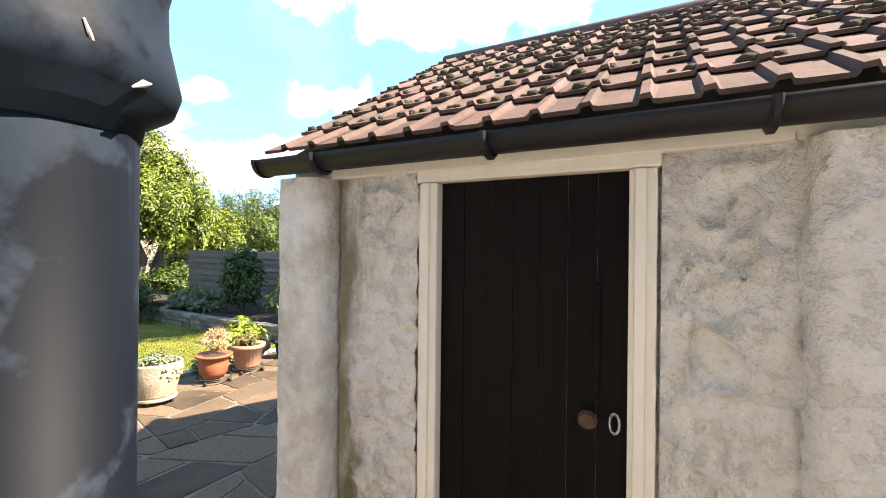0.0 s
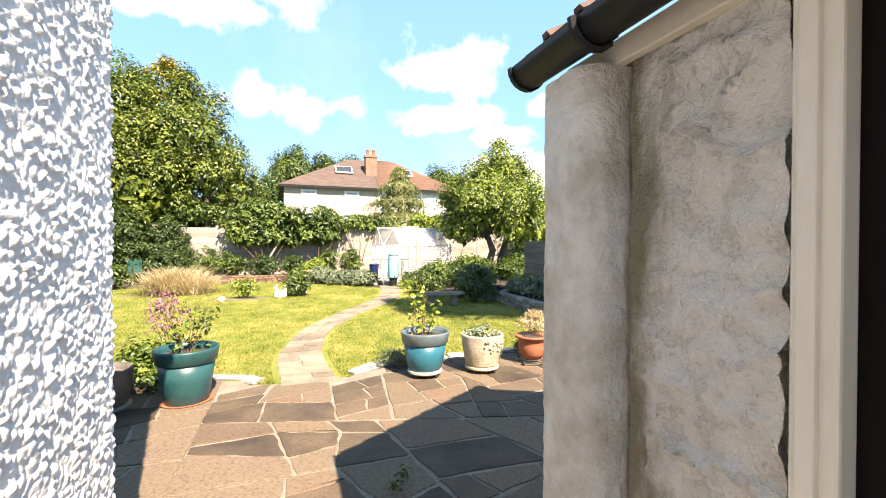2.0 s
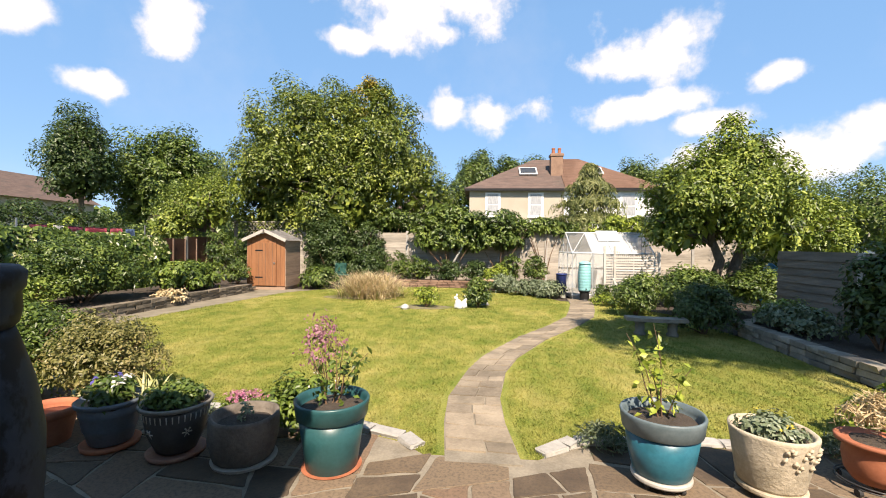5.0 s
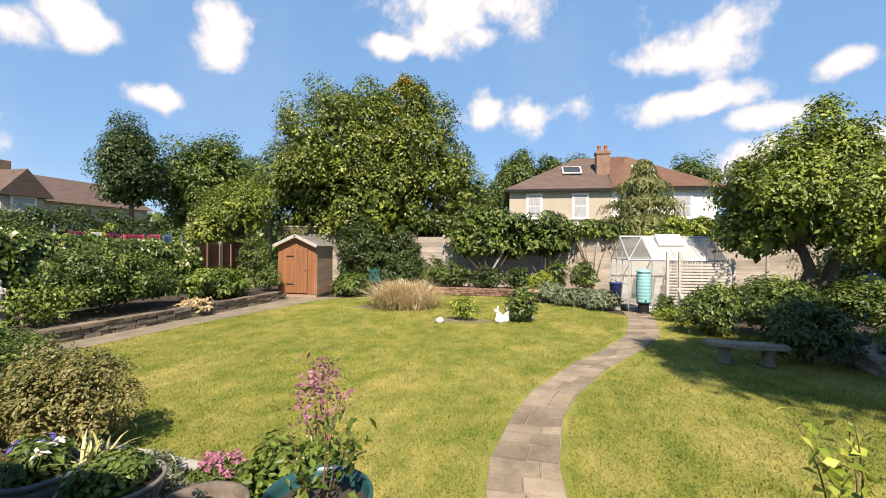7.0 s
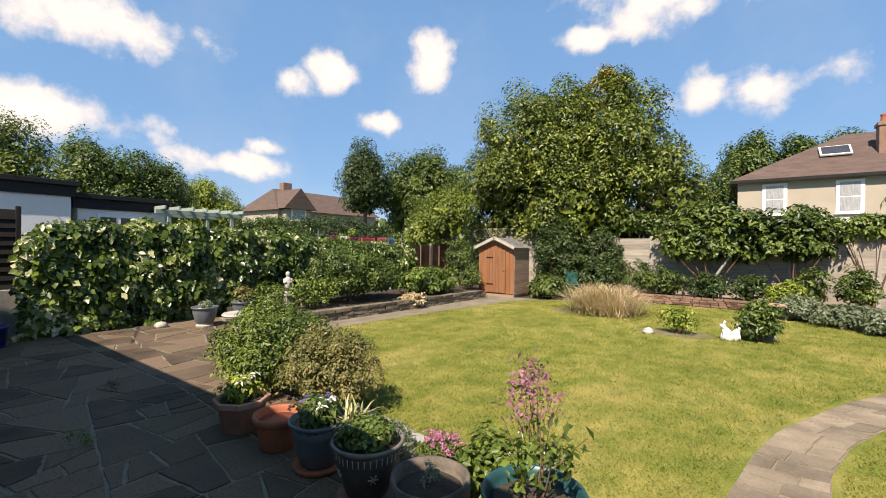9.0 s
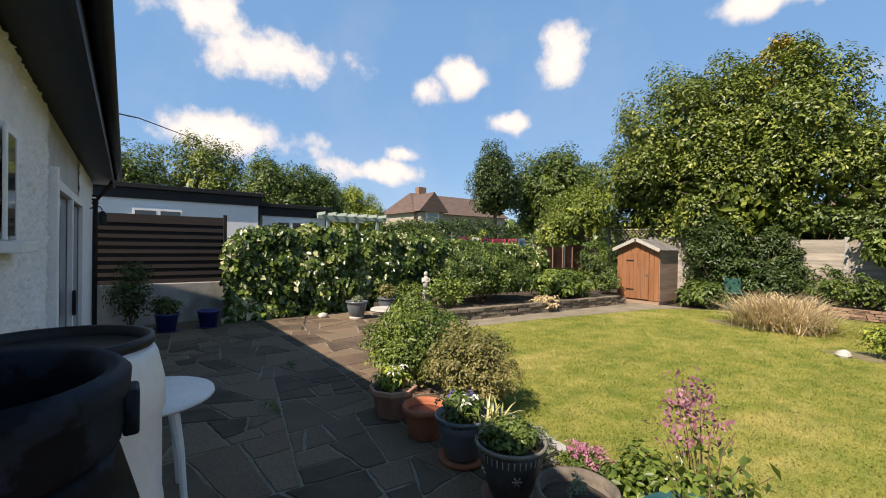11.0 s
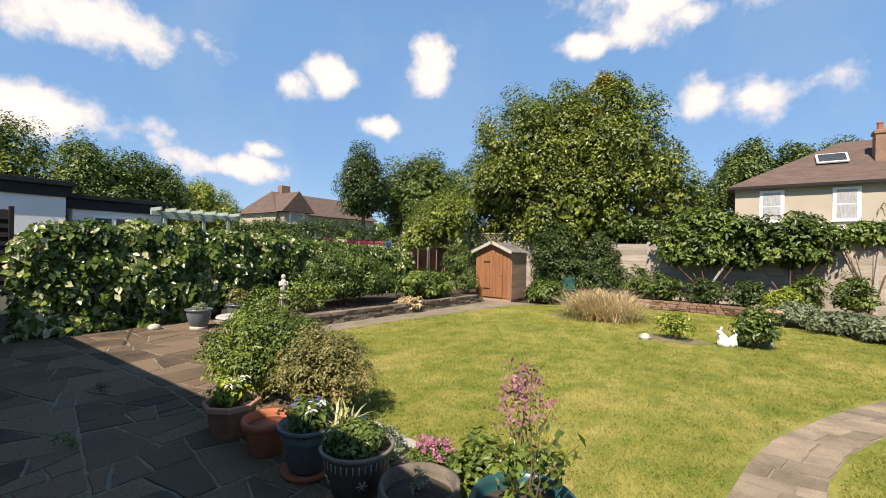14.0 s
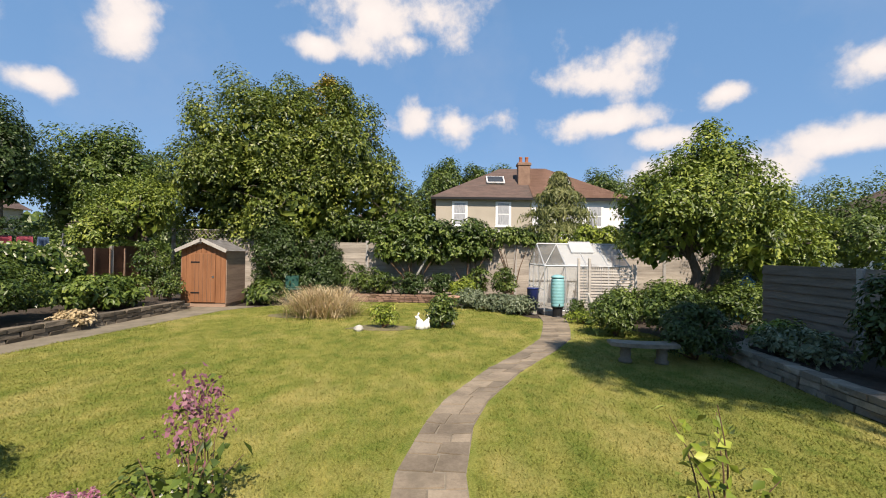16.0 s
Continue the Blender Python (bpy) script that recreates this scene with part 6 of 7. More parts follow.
# ---- beyond the left fence: hedge, pergola, clothes line ----
B("clipped green hedge beyond the fence", (-14.4, 10.8, 0), (0.7, 2.0, 1.25), "leaf_mid", 150, clumps=190, per=50, leaf=0.1, size=0.26, shell=0.7)
B("dark hedge further beyond the fence", (-19, 18.0, 0), (0.9, 5.5, 1.5), "leaf_dark", 151, clumps=230, per=50, leaf=0.14, size=0.4, shell=0.7)
B("round bright shrub beyond the fence", (-15, 15.2, 0), (0.8, 0.9, 1.1), "leaf_lime", 152, clumps=60, per=40, leaf=0.1, size=0.25)
B("leafy shrub mass beyond the fence", (-14, 18.5, 0), (1.2, 2.0, 1.15), "leaf_mid", 153, clumps=120, per=50, leaf=0.12, size=0.35)
pg = thing("pergola", "pale green timber pergola beyond the fence", "pergola", (-14.6, 8.4, 0))
for x in (-0.8, 0.8):
    for y in (-0.9, 0.9):
        part("post", box(x - 0.05, x + 0.05, y - 0.05, y + 0.05, 0, 2.5, 0.006), M["pergola"], pg)
    part("beam", box(x - 0.04, x + 0.04, -1.25, 1.25, 2.5, 2.62, 0.006), M["pergola"], pg)
for i in range(7):
    y = -1.1 + i * 0.37
    part("rafter", box(-1.1, 1.1, y - 0.025, y + 0.025, 2.625, 2.72, 0.006), M["pergola"], pg)
for i in range(3):
    part("rail", box(0.82, 0.85, -0.9, 0.9, 1.7 + i * 0.18, 1.76 + i * 0.18), M["pergola"], pg)
tr = thing("trellis_panel", "pale diagonal trellis above the far fence", "trellis", (-10.4, 18.3, 1.7))
for i in range(22):
    x = i * 0.14
    part("lath", tube(bmesh.new(), [(x, 0, 0), (x + 0.6, 0, 0.75)], 0.011, 4), M["fence"], tr)
    part("lath", tube(bmesh.new(), [(x + 0.6, 0.02, 0), (x, 0.02, 0.75)], 0.011, 4), M["fence"], tr)
for z in (0.0, 0.75):
    part("rail", box(-0.02, 3.65, -0.02, 0.04, z - 0.02, z + 0.02), M["fence"], tr)
part("post", box(-0.05, 0.05, -0.04, 0.06, -1.7, 0.8), M["fence"], tr)
part("post", box(3.6, 3.7, -0.04, 0.06, -1.7, 0.8), M["fence"], tr)
cl = thing("cable", "thin dark overhead cable from the house eaves", "cable")
part("wire", tube(bmesh.new(), [(-8.0, 1.9, 3.5), (-10.2, 2.4, 3.98), (-17, 3.9, 5.2), (-26, 5.8, 6.9)], 0.012, 5), M["wire"], cl)

ll = thing("clothes_line", "low washing line beyond the fence with coloured laundry", "washing line", (-13.2, 12.2, 0))
for y in (0.0, 4.6):
    part("post", tube(bmesh.new(), [(0, y, 0), (0, y, 2.2)], 0.03, 8), M["metal"], ll)
part("line", tube(bmesh.new(), [(0, 4.6 * k / 8, 2.15 - 0.12 * math.sin(math.pi * k / 8)) for k in range(9)], 0.006, 5), M["wire"], ll)
for k, (y, w, h, c) in enumerate(((0.6, 0.5, 0.42, (0.16, 0.03, 0.06)), (1.2, 0.34, 0.4, (0.62, 0.6, 0.58)), (1.75, 0.5, 0.36, (0.2, 0.04, 0.08)), (2.5, 0.8, 0.34, (0.5, 0.09, 0.13)), (3.3, 0.5, 0.38, (0.55, 0.12, 0.16)), (3.9, 0.4, 0.36, (0.12, 0.2, 0.34)))):
    bm = bmesh.new()
    grid = [[bm.verts.new((0.03 * math.sin(i * 1.7 + k) * j / 3, y - w / 2 + w * i / 6, 2.04 - h * j / 3)) for i in range(7)] for j in range(4)]
    for j in range(3):
        for i in range(6):
            bm.faces.new((grid[j][i], grid[j][i + 1], grid[j + 1][i + 1], grid[j + 1][i]))
    bmesh.ops.solidify(bm, geom=bm.faces[:], thickness=0.006)
    part("garment", bm, plain("laundry_cloth", tuple(v * 0.8 for v in c), c, 0.9, 5, 60, 0.2, 0.003), ll, "", True)

# unseen tree, added out of view to throw shade beside the bench
tree("tree", "unseen leafy tree added behind the outhouse to shade the lawn", (5.6, -1.7, 0), [[(0, 0, 0, 0.16), (0.0, 0, 5, 0.12), (0, 0.8, 8.6, 0.06)]], [((1.0, 1.9, 10.0), (2.9, 1.6, 0.9), 420, 80, 0.42)], M["leaf_mid"], 33, 0.26, 5)


def far_woods():
    rng = np.random.default_rng(70)
    n = 26000
    a = rng.uniform(-1.95, 1.1, n)
    r = rng.uniform(58, 75, n)
    top = np.array([4.6 + 1.6 * noise.noise((v * 9, 0, 1)) + 1.2 * noise.noise((v * 31, 2, 1)) for v in a])
    z = top * rng.uniform(0, 1, n) ** 0.7
    p = np.stack([np.sin(a) * r, np.cos(a) * r, z], 1)
    e = thing("far_trees", "distant belt of trees and hedges along the horizon", "trees", kind="stuff")
    leaf_cloud("foliage", p, -p / 60 + [0, 0, 0.7], 1.1, M["leaf_mid"], e, rng, 0.3, 0.8)


far_woods()

B("dark dense thicket behind the shed under the tree", (-8.3, 19.3, 0.0), (1.3, 0.7, 1.3), "leaf_dark", 170, clumps=120, per=50, leaf=0.12, size=0.3)
B("dark dense thicket under the big tree", (-6.2, 19.3, 0.0), (1.4, 0.7, 1.5), "leaf_dark", 171, clumps=130, per=50, leaf=0.12, size=0.3)
B("dark dense thicket behind the back fence", (-3.6, 19.6, 0.0), (1.4, 0.6, 1.35), "leaf_dark", 172, clumps=120, per=50, leaf=0.12, size=0.3)
B("leafy shrub beside the far fence corner", (-9.7, 18.6, 0.0), (0.8, 0.6, 1.0), "leaf_mid", 173, clumps=80, per=50, leaf=0.1, size=0.25)


# ---- pots on the patio ----
def pot_body(e, prof, mat, segs=36, wobble=0.0, flute=0, smooth=True):
    return part("body", lathe(prof, segs, wobble, flute), M[mat], e, "", smooth)


def soil_in(e, r, z):
    rng = random.Random(7)
    bm = lathe([(r, z - 0.02), (r * 0.9, z), (r * 0.45, z + 0.015), (0.0, z + 0.02)], 24, 0.12)
    part("soil", bm, M["soil"], e)


def trolley(e, r, mat="terracotta_pink"):
    part("trolley", lathe([(r, 0.045), (r * 1.04, 0.055), (r * 1.04, 0.07), (r, 0.08)], 30), M[mat], e)
    for k in range(4):
        a = 0.6 + k * 1.57
        part("castor", tube(bmesh.new(), [(r * 0.82 * math.cos(a) - 0.012, r * 0.82 * math.sin(a), 0.024), (r * 0.82 * math.cos(a) + 0.012, r * 0.82 * math.sin(a), 0.024)], 0.024, 10), M["rubber"], e)


def leafy(name, e, rng_seed, centre, radii, clumps, per, leaf, size, mat, droop=0.3, aspect=0.55):
    rng = np.random.default_rng(rng_seed)
    p, nn, c = clump_points(rng, centre, radii, clumps, per, size, 0.2)
    leaf_cloud(name, p, nn, leaf, M[mat], e, rng, droop, aspect)
    return c


def stemmed(name, label, category, loc, stems, leaf, per, mat, seed, stem_mat="stem", flower=None):
    """A plant of bare wiry stems; stems: (foot x, y, tip x, y, z). flower: material, size, count at each tip."""
    rng = np.random.default_rng(seed)
    e = thing(name, label, category, loc)
    P, F = [], []
    for fx, fy, tx, ty, tz in stems:
        pts = []
        for k in range(6):
            f = k / 5
            pts.append((fx + (tx - fx) * f + 0.03 * math.sin(f * 5 + tx * 9) * f, fy + (ty - fy) * f + 0.03 * math.cos(f * 4 + ty * 9) * f, tz * f))
        part("stem", tube(bmesh.new(), pts, [0.0058 - 0.0008 * k for k in range(6)], 5), M[stem_mat], e)
        for k in range(per):
            f = rng.uniform(0.12, 1.0)
            i = min(4, int(f * 5))
            q = np.array(pts[i]) + (np.array(pts[i + 1]) - np.array(pts[i])) * (f * 5 - i)
            P.append(q + rng.normal(0, 0.035, 3))
        if flower:
            for k in range(flower[2]):
                F.append(np.array(pts[-1]) + rng.normal(0, 1, 3) * np.array([0.045, 0.045, 0.05]))
    P = np.array(P)
    leaf_cloud("foliage", P, rng.normal(0, 0.6, P.shape) + [0, 0, 0.8], leaf, M[mat], e, rng, 0.35, 0.62)
    if flower:
        F = np.array(F)
        leaf_cloud("blossom", F, rng.normal(0, 1, F.shape), flower[1], M[flower[0]], e, rng, 0.6, 0.8)
    return e


# two big glazed planters
for nm, lab, x, y, body, rim, tr in (("planter", "large dark teal glazed planter with a thick rim", -1.27, 4.27, "teal_dark", "teal_dark", False), ("planter", "large teal glazed planter with faded rim on a castor trolley", 0.97, 4.27, "teal", "teal_grey", True)):
    e = thing(nm, lab, "planter", (x, y, 0), 0, "glazed planters")
    z0 = 0.08 if tr else 0.0
    pot_body(e, [(0.165, z0), (0.178, z0 + 0.012), (0.205, 0.2), (0.232, 0.37)], body)
    part("rim", lathe([(0.233, 0.36), (0.245, 0.368), (0.258, 0.455), (0.262, 0.475), (0.255, 0.487), (0.243, 0.482), (0.236, 0.44), (0.226, 0.38)], 36), M[rim], e, "", True)
    soil_in(e, 0.235, 0.425)
    if tr:
        trolley(e, 0.18, "pale_trim")
    else:
        part("saucer", lathe([(0.17, 0.0), (0.2, 0.003), (0.21, 0.012), (0.17, 0.012)], 30), M["terracotta"], e)

stemmed("rose", "young rose with bare stems and pale leaves in a planter", "plant", (0.97, 4.27, 0.43), [(-0.02, 0, -0.24, 0.03, 0.56), (0.0, 0, -0.06, -0.04, 0.64), (-0.02, 0.02, 0.04, 0.1, 0.55), (0, 0, -0.08, 0.1, 0.4), (0.03, 0.01, 0.14, -0.06, 0.36), (-0.02, 0, -0.18, -0.06, 0.42)], 0.062, 20, "leaf_lime", 201, "twig")
stemmed("rose", "leafy rose with woody stems in a planter", "plant", (-1.27, 4.27, 0.43), [(0, 0, 0.12, 0.04, 0.5), (0.03, 0, 0.17, -0.04, 0.42), (0, 0.02, 0.02, 0.1, 0.46), (-0.05, 0, -0.16, 0.02, 0.36), (0.02, 0, 0.22, 0.06, 0.36), (-0.03, -0.03, -0.08, -0.1, 0.3)], 0.052, 26, "leaf_feather", 202, "twig")
stemmed("columbine", "tall columbine with dusky pink flower heads", "flower", (-1.56, 4.95, 0.0), [(0, 0, -0.112, 0.040, 0.79), (0.02, 0, -0.040, 0.016, 0.87), (0, 0.02, 0.024, 0.064, 0.84), (-0.02, 0, 0.072, -0.016, 0.77), (-0.03, 0.02, -0.096, -0.040, 0.63), (0.02, 0, 0.096, 0.048, 0.69), (0, -0.02, -0.016, -0.048, 0.75), (0.01, 0.02, -0.064, 0.080, 0.73), (0.03, 0.02, 0.016, -0.080, 0.59)], 0.055, 9, "leaf_mid", 203, "twig", ("petal_mauve", 0.029, 46))
e = thing("perennial", "leafy green perennials behind the pots", "plant", (-1.7, 4.75, 0))
leafy("foliage", e, 204, (0, 0, 0.2), (0.32, 0.2, 0.24), 80, 26, 0.055, 0.09, "leaf_feather")
leafy("blossom", e, 205, (0.1, 0.0, 0.36), (0.25, 0.18, 0.16), 8, 3, 0.035, 0.03, "petal_white")

# stone planter on castors
e = thing("stone_planter", "round cast stone planter with relief, on a castor trolley", "planter", (1.62, 4.22, 0))
pot_body(e, [(0.175, 0.08), (0.185, 0.1), (0.222, 0.32), (0.235, 0.4), (0.238, 0.42), (0.225, 0.425), (0.205, 0.41), (0.2, 0.36)], "stone_pot", 44, 0.05)
soil_in(e, 0.205, 0.375)
trolley(e, 0.185, "stone_pot")
bm = bmesh.new()
rng = np.random.default_rng(206)
for k in range(26):
    a = -1.9 + k * 0.06 + rng.uniform(-0.02, 0.02)
    z = 0.31 + 0.05 * math.sin(k * 0.8) + rng.uniform(-0.02, 0.02)
    r = 0.185 + (z - 0.1) * 0.172
    tube(bm, [(r * math.cos(a), r * math.sin(a), z), ((r + 0.012) * math.cos(a + 0.04), (r + 0.012) * math.sin(a + 0.04), z + 0.012), (r * math.cos(a + 0.09), r * math.sin(a + 0.09), z + rng.uniform(-0.02, 0.03))], [0.008, 0.012, 0.006], 6)
part("swag", bm, M["stone_pot"], e, "moulded leaf swag", True)
e = thing("alpine_plants", "low grey-green alpine plants in the stone planter", "plant", (1.62, 4.22, 0.38))
leafy("foliage", e, 207, (0, 0, 0.04), (0.17, 0.17, 0.06), 50, 18, 0.04, 0.045, "leaf_grey")
leafy("blossom", e, 208, (0, 0, 0.09), (0.15, 0.15, 0.04), 7, 3, 0.025, 0.02, "petal_yellow")


def wire_stand(e, r):
    for z, rr in ((0.05, r), (0.07, r * 1.02)):
        part("wire_ring", tube(bmesh.new(), [(rr * math.cos(k * 0.2618), rr * math.sin(k * 0.2618), z) for k in range(25)], 0.005, 5), M["wire"], e)
    for k in range(4):
        a = 0.5 + 1.57 * k
        part("castor", tube(bmesh.new(), [(r * math.cos(a) - 0.012, r * math.sin(a), 0.024), (r * math.cos(a) + 0.012, r * math.sin(a), 0.024)], 0.024, 10), M["rubber"], e)


e = thing("terracotta_pot", "orange-red terracotta bowl pot on a wire stand", "pot", (2.33, 4.33, 0))
pot_body(e, [(0.11, 0.06), (0.15, 0.12), (0.165, 0.22), (0.155, 0.29), (0.165, 0.3), (0.2, 0.305), (0.205, 0.33), (0.19, 0.335), (0.165, 0.32)], "terracotta")
soil_in(e, 0.17, 0.315)
wire_stand(e, 0.19)
e = thing("dry_plant", "dry straw-coloured stems in the terracotta pots", "plant", (2.35, 4.36, 0.31))
leafy("foliage", e, 209, (0.05, 0.02, 0.12), (0.16, 0.12, 0.12), 50, 16, 0.06, 0.06, "leaf_straw", -0.5, 0.18)
e = thing("terracotta_pot", "pale pink terracotta pot with fluted sides on a wire stand", "pot", (2.82, 4.36, 0))
pot_body(e, [(0.13, 0.06), (0.15, 0.09), (0.175, 0.3), (0.205, 0.305), (0.212, 0.355), (0.195, 0.36), (0.17, 0.33)], "terracotta_pink", 48, 0, 24)
soil_in(e, 0.175, 0.335)
wire_stand(e, 0.19)
e = thing("seedlings", "small green and red seedlings in the pale pot", "plant", (2.82, 4.36, 0.34))
leafy("foliage", e, 210, (0, 0, 0.05), (0.15, 0.15, 0.09), 30, 12, 0.05, 0.05, "leaf_bronze")
e = thing("plastic_pot", "black plastic flower pot tipped on its side", "pot", (3.28, 4.75, 0.10), 30)
b = part("body", lathe([(0.075, 0), (0.11, 0.2), (0.118, 0.2), (0.118, 0.225), (0.105, 0.225), (0.072, 0.02)], 24), M["black"], e, "", True)
b.matrix_basis = pose(0, 0, 0, 0, 72, 0)
e = thing("plastic_pot", "black plastic flower pot on the paving", "pot", (3.5, 4.45, 0))
part("body", lathe([(0.09, 0), (0.125, 0.22), (0.135, 0.22), (0.135, 0.25), (0.12, 0.25), (0.088, 0.03)], 24), M["black"], e, "", True)
B("leafy flowering plants behind the terracotta pots", (3.1, 4.95, 0.0), (0.4, 0.25, 0.25), "leaf_lime", 160, clumps=40, per=26, leaf=0.08, size=0.12)
for k, (x, y, r) in enumerate(((0.72, 4.72, 0.22), (1.95, 4.7, 0.16), (2.55, 4.75, 0.2))):
    e = thing("edging_plant", "low grey mat of edging plants beside the paving", "plant", (x, y, 0), 0, "grey edging plants")
    leafy("foliage", e, 220 + k, (0, 0, 0.06), (r, 0.12, 0.08), 34, 22, 0.055, 0.06, "leaf_grey", -0.2, 0.2)

# row by the lawn
e = thing("stone_bowl", "weathered tree-bark patterned bowl planter, half filled", "planter", (-1.92, 4.28, 0))
pot_body(e, [(0.185, 0.03), (0.205, 0.05), (0.235, 0.18), (0.238, 0.32), (0.232, 0.345), (0.215, 0.34), (0.2, 0.3), (0.195, 0.26)], "stone_bowl", 44, 0.07)
soil_in(e, 0.2, 0.28)
part("saucer", lathe([(0.19, 0), (0.215, 0.008), (0.225, 0.03), (0.19, 0.03)], 30), M["pale_trim"], e)
e = thing("small_plant", "tiny pale plant in the bark-patterned bowl", "plant", (-1.92, 4.28, 0.29))
leafy("foliage", e, 211, (0, 0, 0.05), (0.04, 0.04, 0.06), 8, 14, 0.03, 0.03, "leaf_grey")
e = thing("patterned_pot", "dark patterned bowl pot with pale rim and saucer", "pot", (-2.47, 4.32, 0))
pot_body(e, [(0.12, 0.04), (0.135, 0.05), (0.19, 0.18), (0.215, 0.32), (0.218, 0.37)], "brown_glaze", 40)
part("rim", lathe([(0.217, 0.365), (0.24, 0.37), (0.246, 0.39), (0.238, 0.402), (0.222, 0.395), (0.214, 0.36)], 40), M["rim_glaze"], e, "", True)
for k in range(36):
    a = k * math.pi / 18
    part("stripe", tube(bmesh.new(), [(0.2165 * math.cos(a), 0.2165 * math.sin(a), 0.345), (0.211 * math.cos(a), 0.211 * math.sin(a), 0.295)], [0.0055, 0.003], 5), M["pale_trim"], e)
for c in (-1.9, -0.6, 0.7, 2.0, 3.2):
    for k in range(6):
        a = k * math.pi / 3
        q0, q1 = (c + 0.02 * math.cos(a), 0.215 + 0.006 * math.sin(a)), (c + 0.16 * math.cos(a), 0.215 + 0.034 * math.sin(a))
        rr = lambda z: 0.128 + (z - 0.02) * 0.352
        part("petal_mark", tube(bmesh.new(), [(rr(z) * math.cos(b_), rr(z) * math.sin(b_), z) for b_, z in (q0, q1)], [0.004, 0.006], 5), M["pale_trim"], e)
soil_in(e, 0.215, 0.375)
part("saucer", lathe([(0.15, 0), (0.19, 0.01), (0.2, 0.04), (0.185, 0.04), (0.12, 0.03)], 32), M["terracotta_dull"], e, "", True)
e = thing("bedding_plants", "dense low green bedding plants in the patterned pot", "plant", (-2.47, 4.32, 0.38))
leafy("foliage", e, 212, (0, 0, 0.05), (0.19, 0.19, 0.08), 90, 22, 0.045, 0.05, "leaf_mid")
e = thing("blue_grey_pot", "blue-grey glazed pot with ringed sides on a saucer", "pot", (-3.05, 4.38, 0))
pot_body(e, [(0.13, 0.04), (0.14, 0.05), (0.165, 0.14), (0.172, 0.15), (0.176, 0.165), (0.19, 0.25), (0.197, 0.26), (0.2, 0.275), (0.205, 0.34)], "blue_grey")
part("rim", lathe([(0.205, 0.335), (0.224, 0.34), (0.23, 0.365), (0.216, 0.375), (0.2, 0.35)], 36), M["blue_grey"], e, "", True)
soil_in(e, 0.2, 0.345)
part("saucer", lathe([(0.15, 0), (0.185, 0.01), (0.195, 0.045), (0.18, 0.045), (0.12, 0.03)], 32), M["terracotta"], e, "", True)
e = thing("pansies", "violet and white pansies with strappy leaves", "flower", (-3.05, 4.38, 0.35))
leafy("foliage", e, 213, (0, 0, 0.06), (0.17, 0.17, 0.08), 50, 16, 0.06, 0.06, "leaf_mid")
leafy("blossom", e, 214, (-0.05, 0, 0.15), (0.14, 0.14, 0.04), 6, 4, 0.035, 0.02, "petal_blue")
leafy("pale_blossom", e, 215, (0.05, 0, 0.16), (0.14, 0.14, 0.05), 6, 5, 0.045, 0.02, "petal_white")
blades("strappy_plant", "yellowing strap leaves of spent bulbs", (-2.85, 4.5, 0.33), 40, 0.26, 0.009, 0.12, "leaf_strap", 216, 0.3)
e = thing("terracotta_pot", "empty round terracotta pot with a thick rim", "pot", (-3.58, 4.38, 0))
pot_body(e, [(0.13, 0), (0.14, 0.01), (0.178, 0.2), (0.18, 0.215)], "terracotta")
part("rim", lathe([(0.18, 0.21), (0.2, 0.215), (0.208, 0.26), (0.2, 0.28), (0.185, 0.278), (0.175, 0.24), (0.165, 0.15), (0.0, 0.14)], 36), M["terracotta"], e, "", True)
e = thing("octagonal_pot", "eight-sided terracotta planter with pale worn rim", "planter", (-4.15, 4.38, 0), 10)
pot_body(e, [(0.165, 0), (0.17, 0.01), (0.205, 0.24)], "terracotta_dull", 8, 0, 0, False)
part("rim", lathe([(0.205, 0.235), (0.235, 0.24), (0.245, 0.285), (0.235, 0.295), (0.215, 0.29), (0.2, 0.25)], 8), M["terracotta_pink"], e)
soil_in(e, 0.2, 0.26)
e = thing("bedding_plants", "yellow and white bedding flowers in the octagonal planter", "flower", (-4.15, 4.38, 0.26))
leafy("foliage", e, 217, (0, 0, 0.09), (0.17, 0.16, 0.11), 50, 18, 0.05, 0.06, "leaf_lime")
leafy("blossom", e, 218, (0.05, 0, 0.2), (0.14, 0.14, 0.04), 6, 5, 0.04, 0.02, "petal_white")
leafy("yellow_blossom", e, 219, (-0.05, 0, 0.17), (0.14, 0.14, 0.04), 5, 5, 0.04, 0.02, "petal_yellow")
B("feathery mid-green dome shrub beside the paving", (-4.9, 5.15, 0.0), (0.74, 0.58, 0.46), "leaf_feather", 161, clumps=260, per=60, leaf=0.042, size=0.13, stems=12)
B("twiggy bronze-green shrub beside the paving", (-3.8, 5.1, 0.0), (0.52, 0.45, 0.41), "leaf_bronze", 162, clumps=230, per=50, leaf=0.034, size=0.1, stems=30)
e = thing("thrift", "mound of pink thrift flowers at the paving edge", "flower", (-2.28, 4.92, 0))
leafy("foliage", e, 223, (0, 0, 0.08), (0.2, 0.15, 0.09), 50, 24, 0.05, 0.06, "leaf_mid", -0.3, 0.2)
leafy("blossom", e, 224, (0, 0, 0.2), (0.2, 0.14, 0.06), 60, 12, 0.022, 0.022, "petal_pink")
e = thing("edging_plant", "silvery spiky mat plant at the paving edge", "plant", (-2.75, 4.85, 0), 0, "grey edging plants")
leafy("foliage", e, 225, (0, 0, 0.08), (0.2, 0.16, 0.1), 60, 26, 0.06, 0.07, "leaf_grey", -0.4, 0.15)

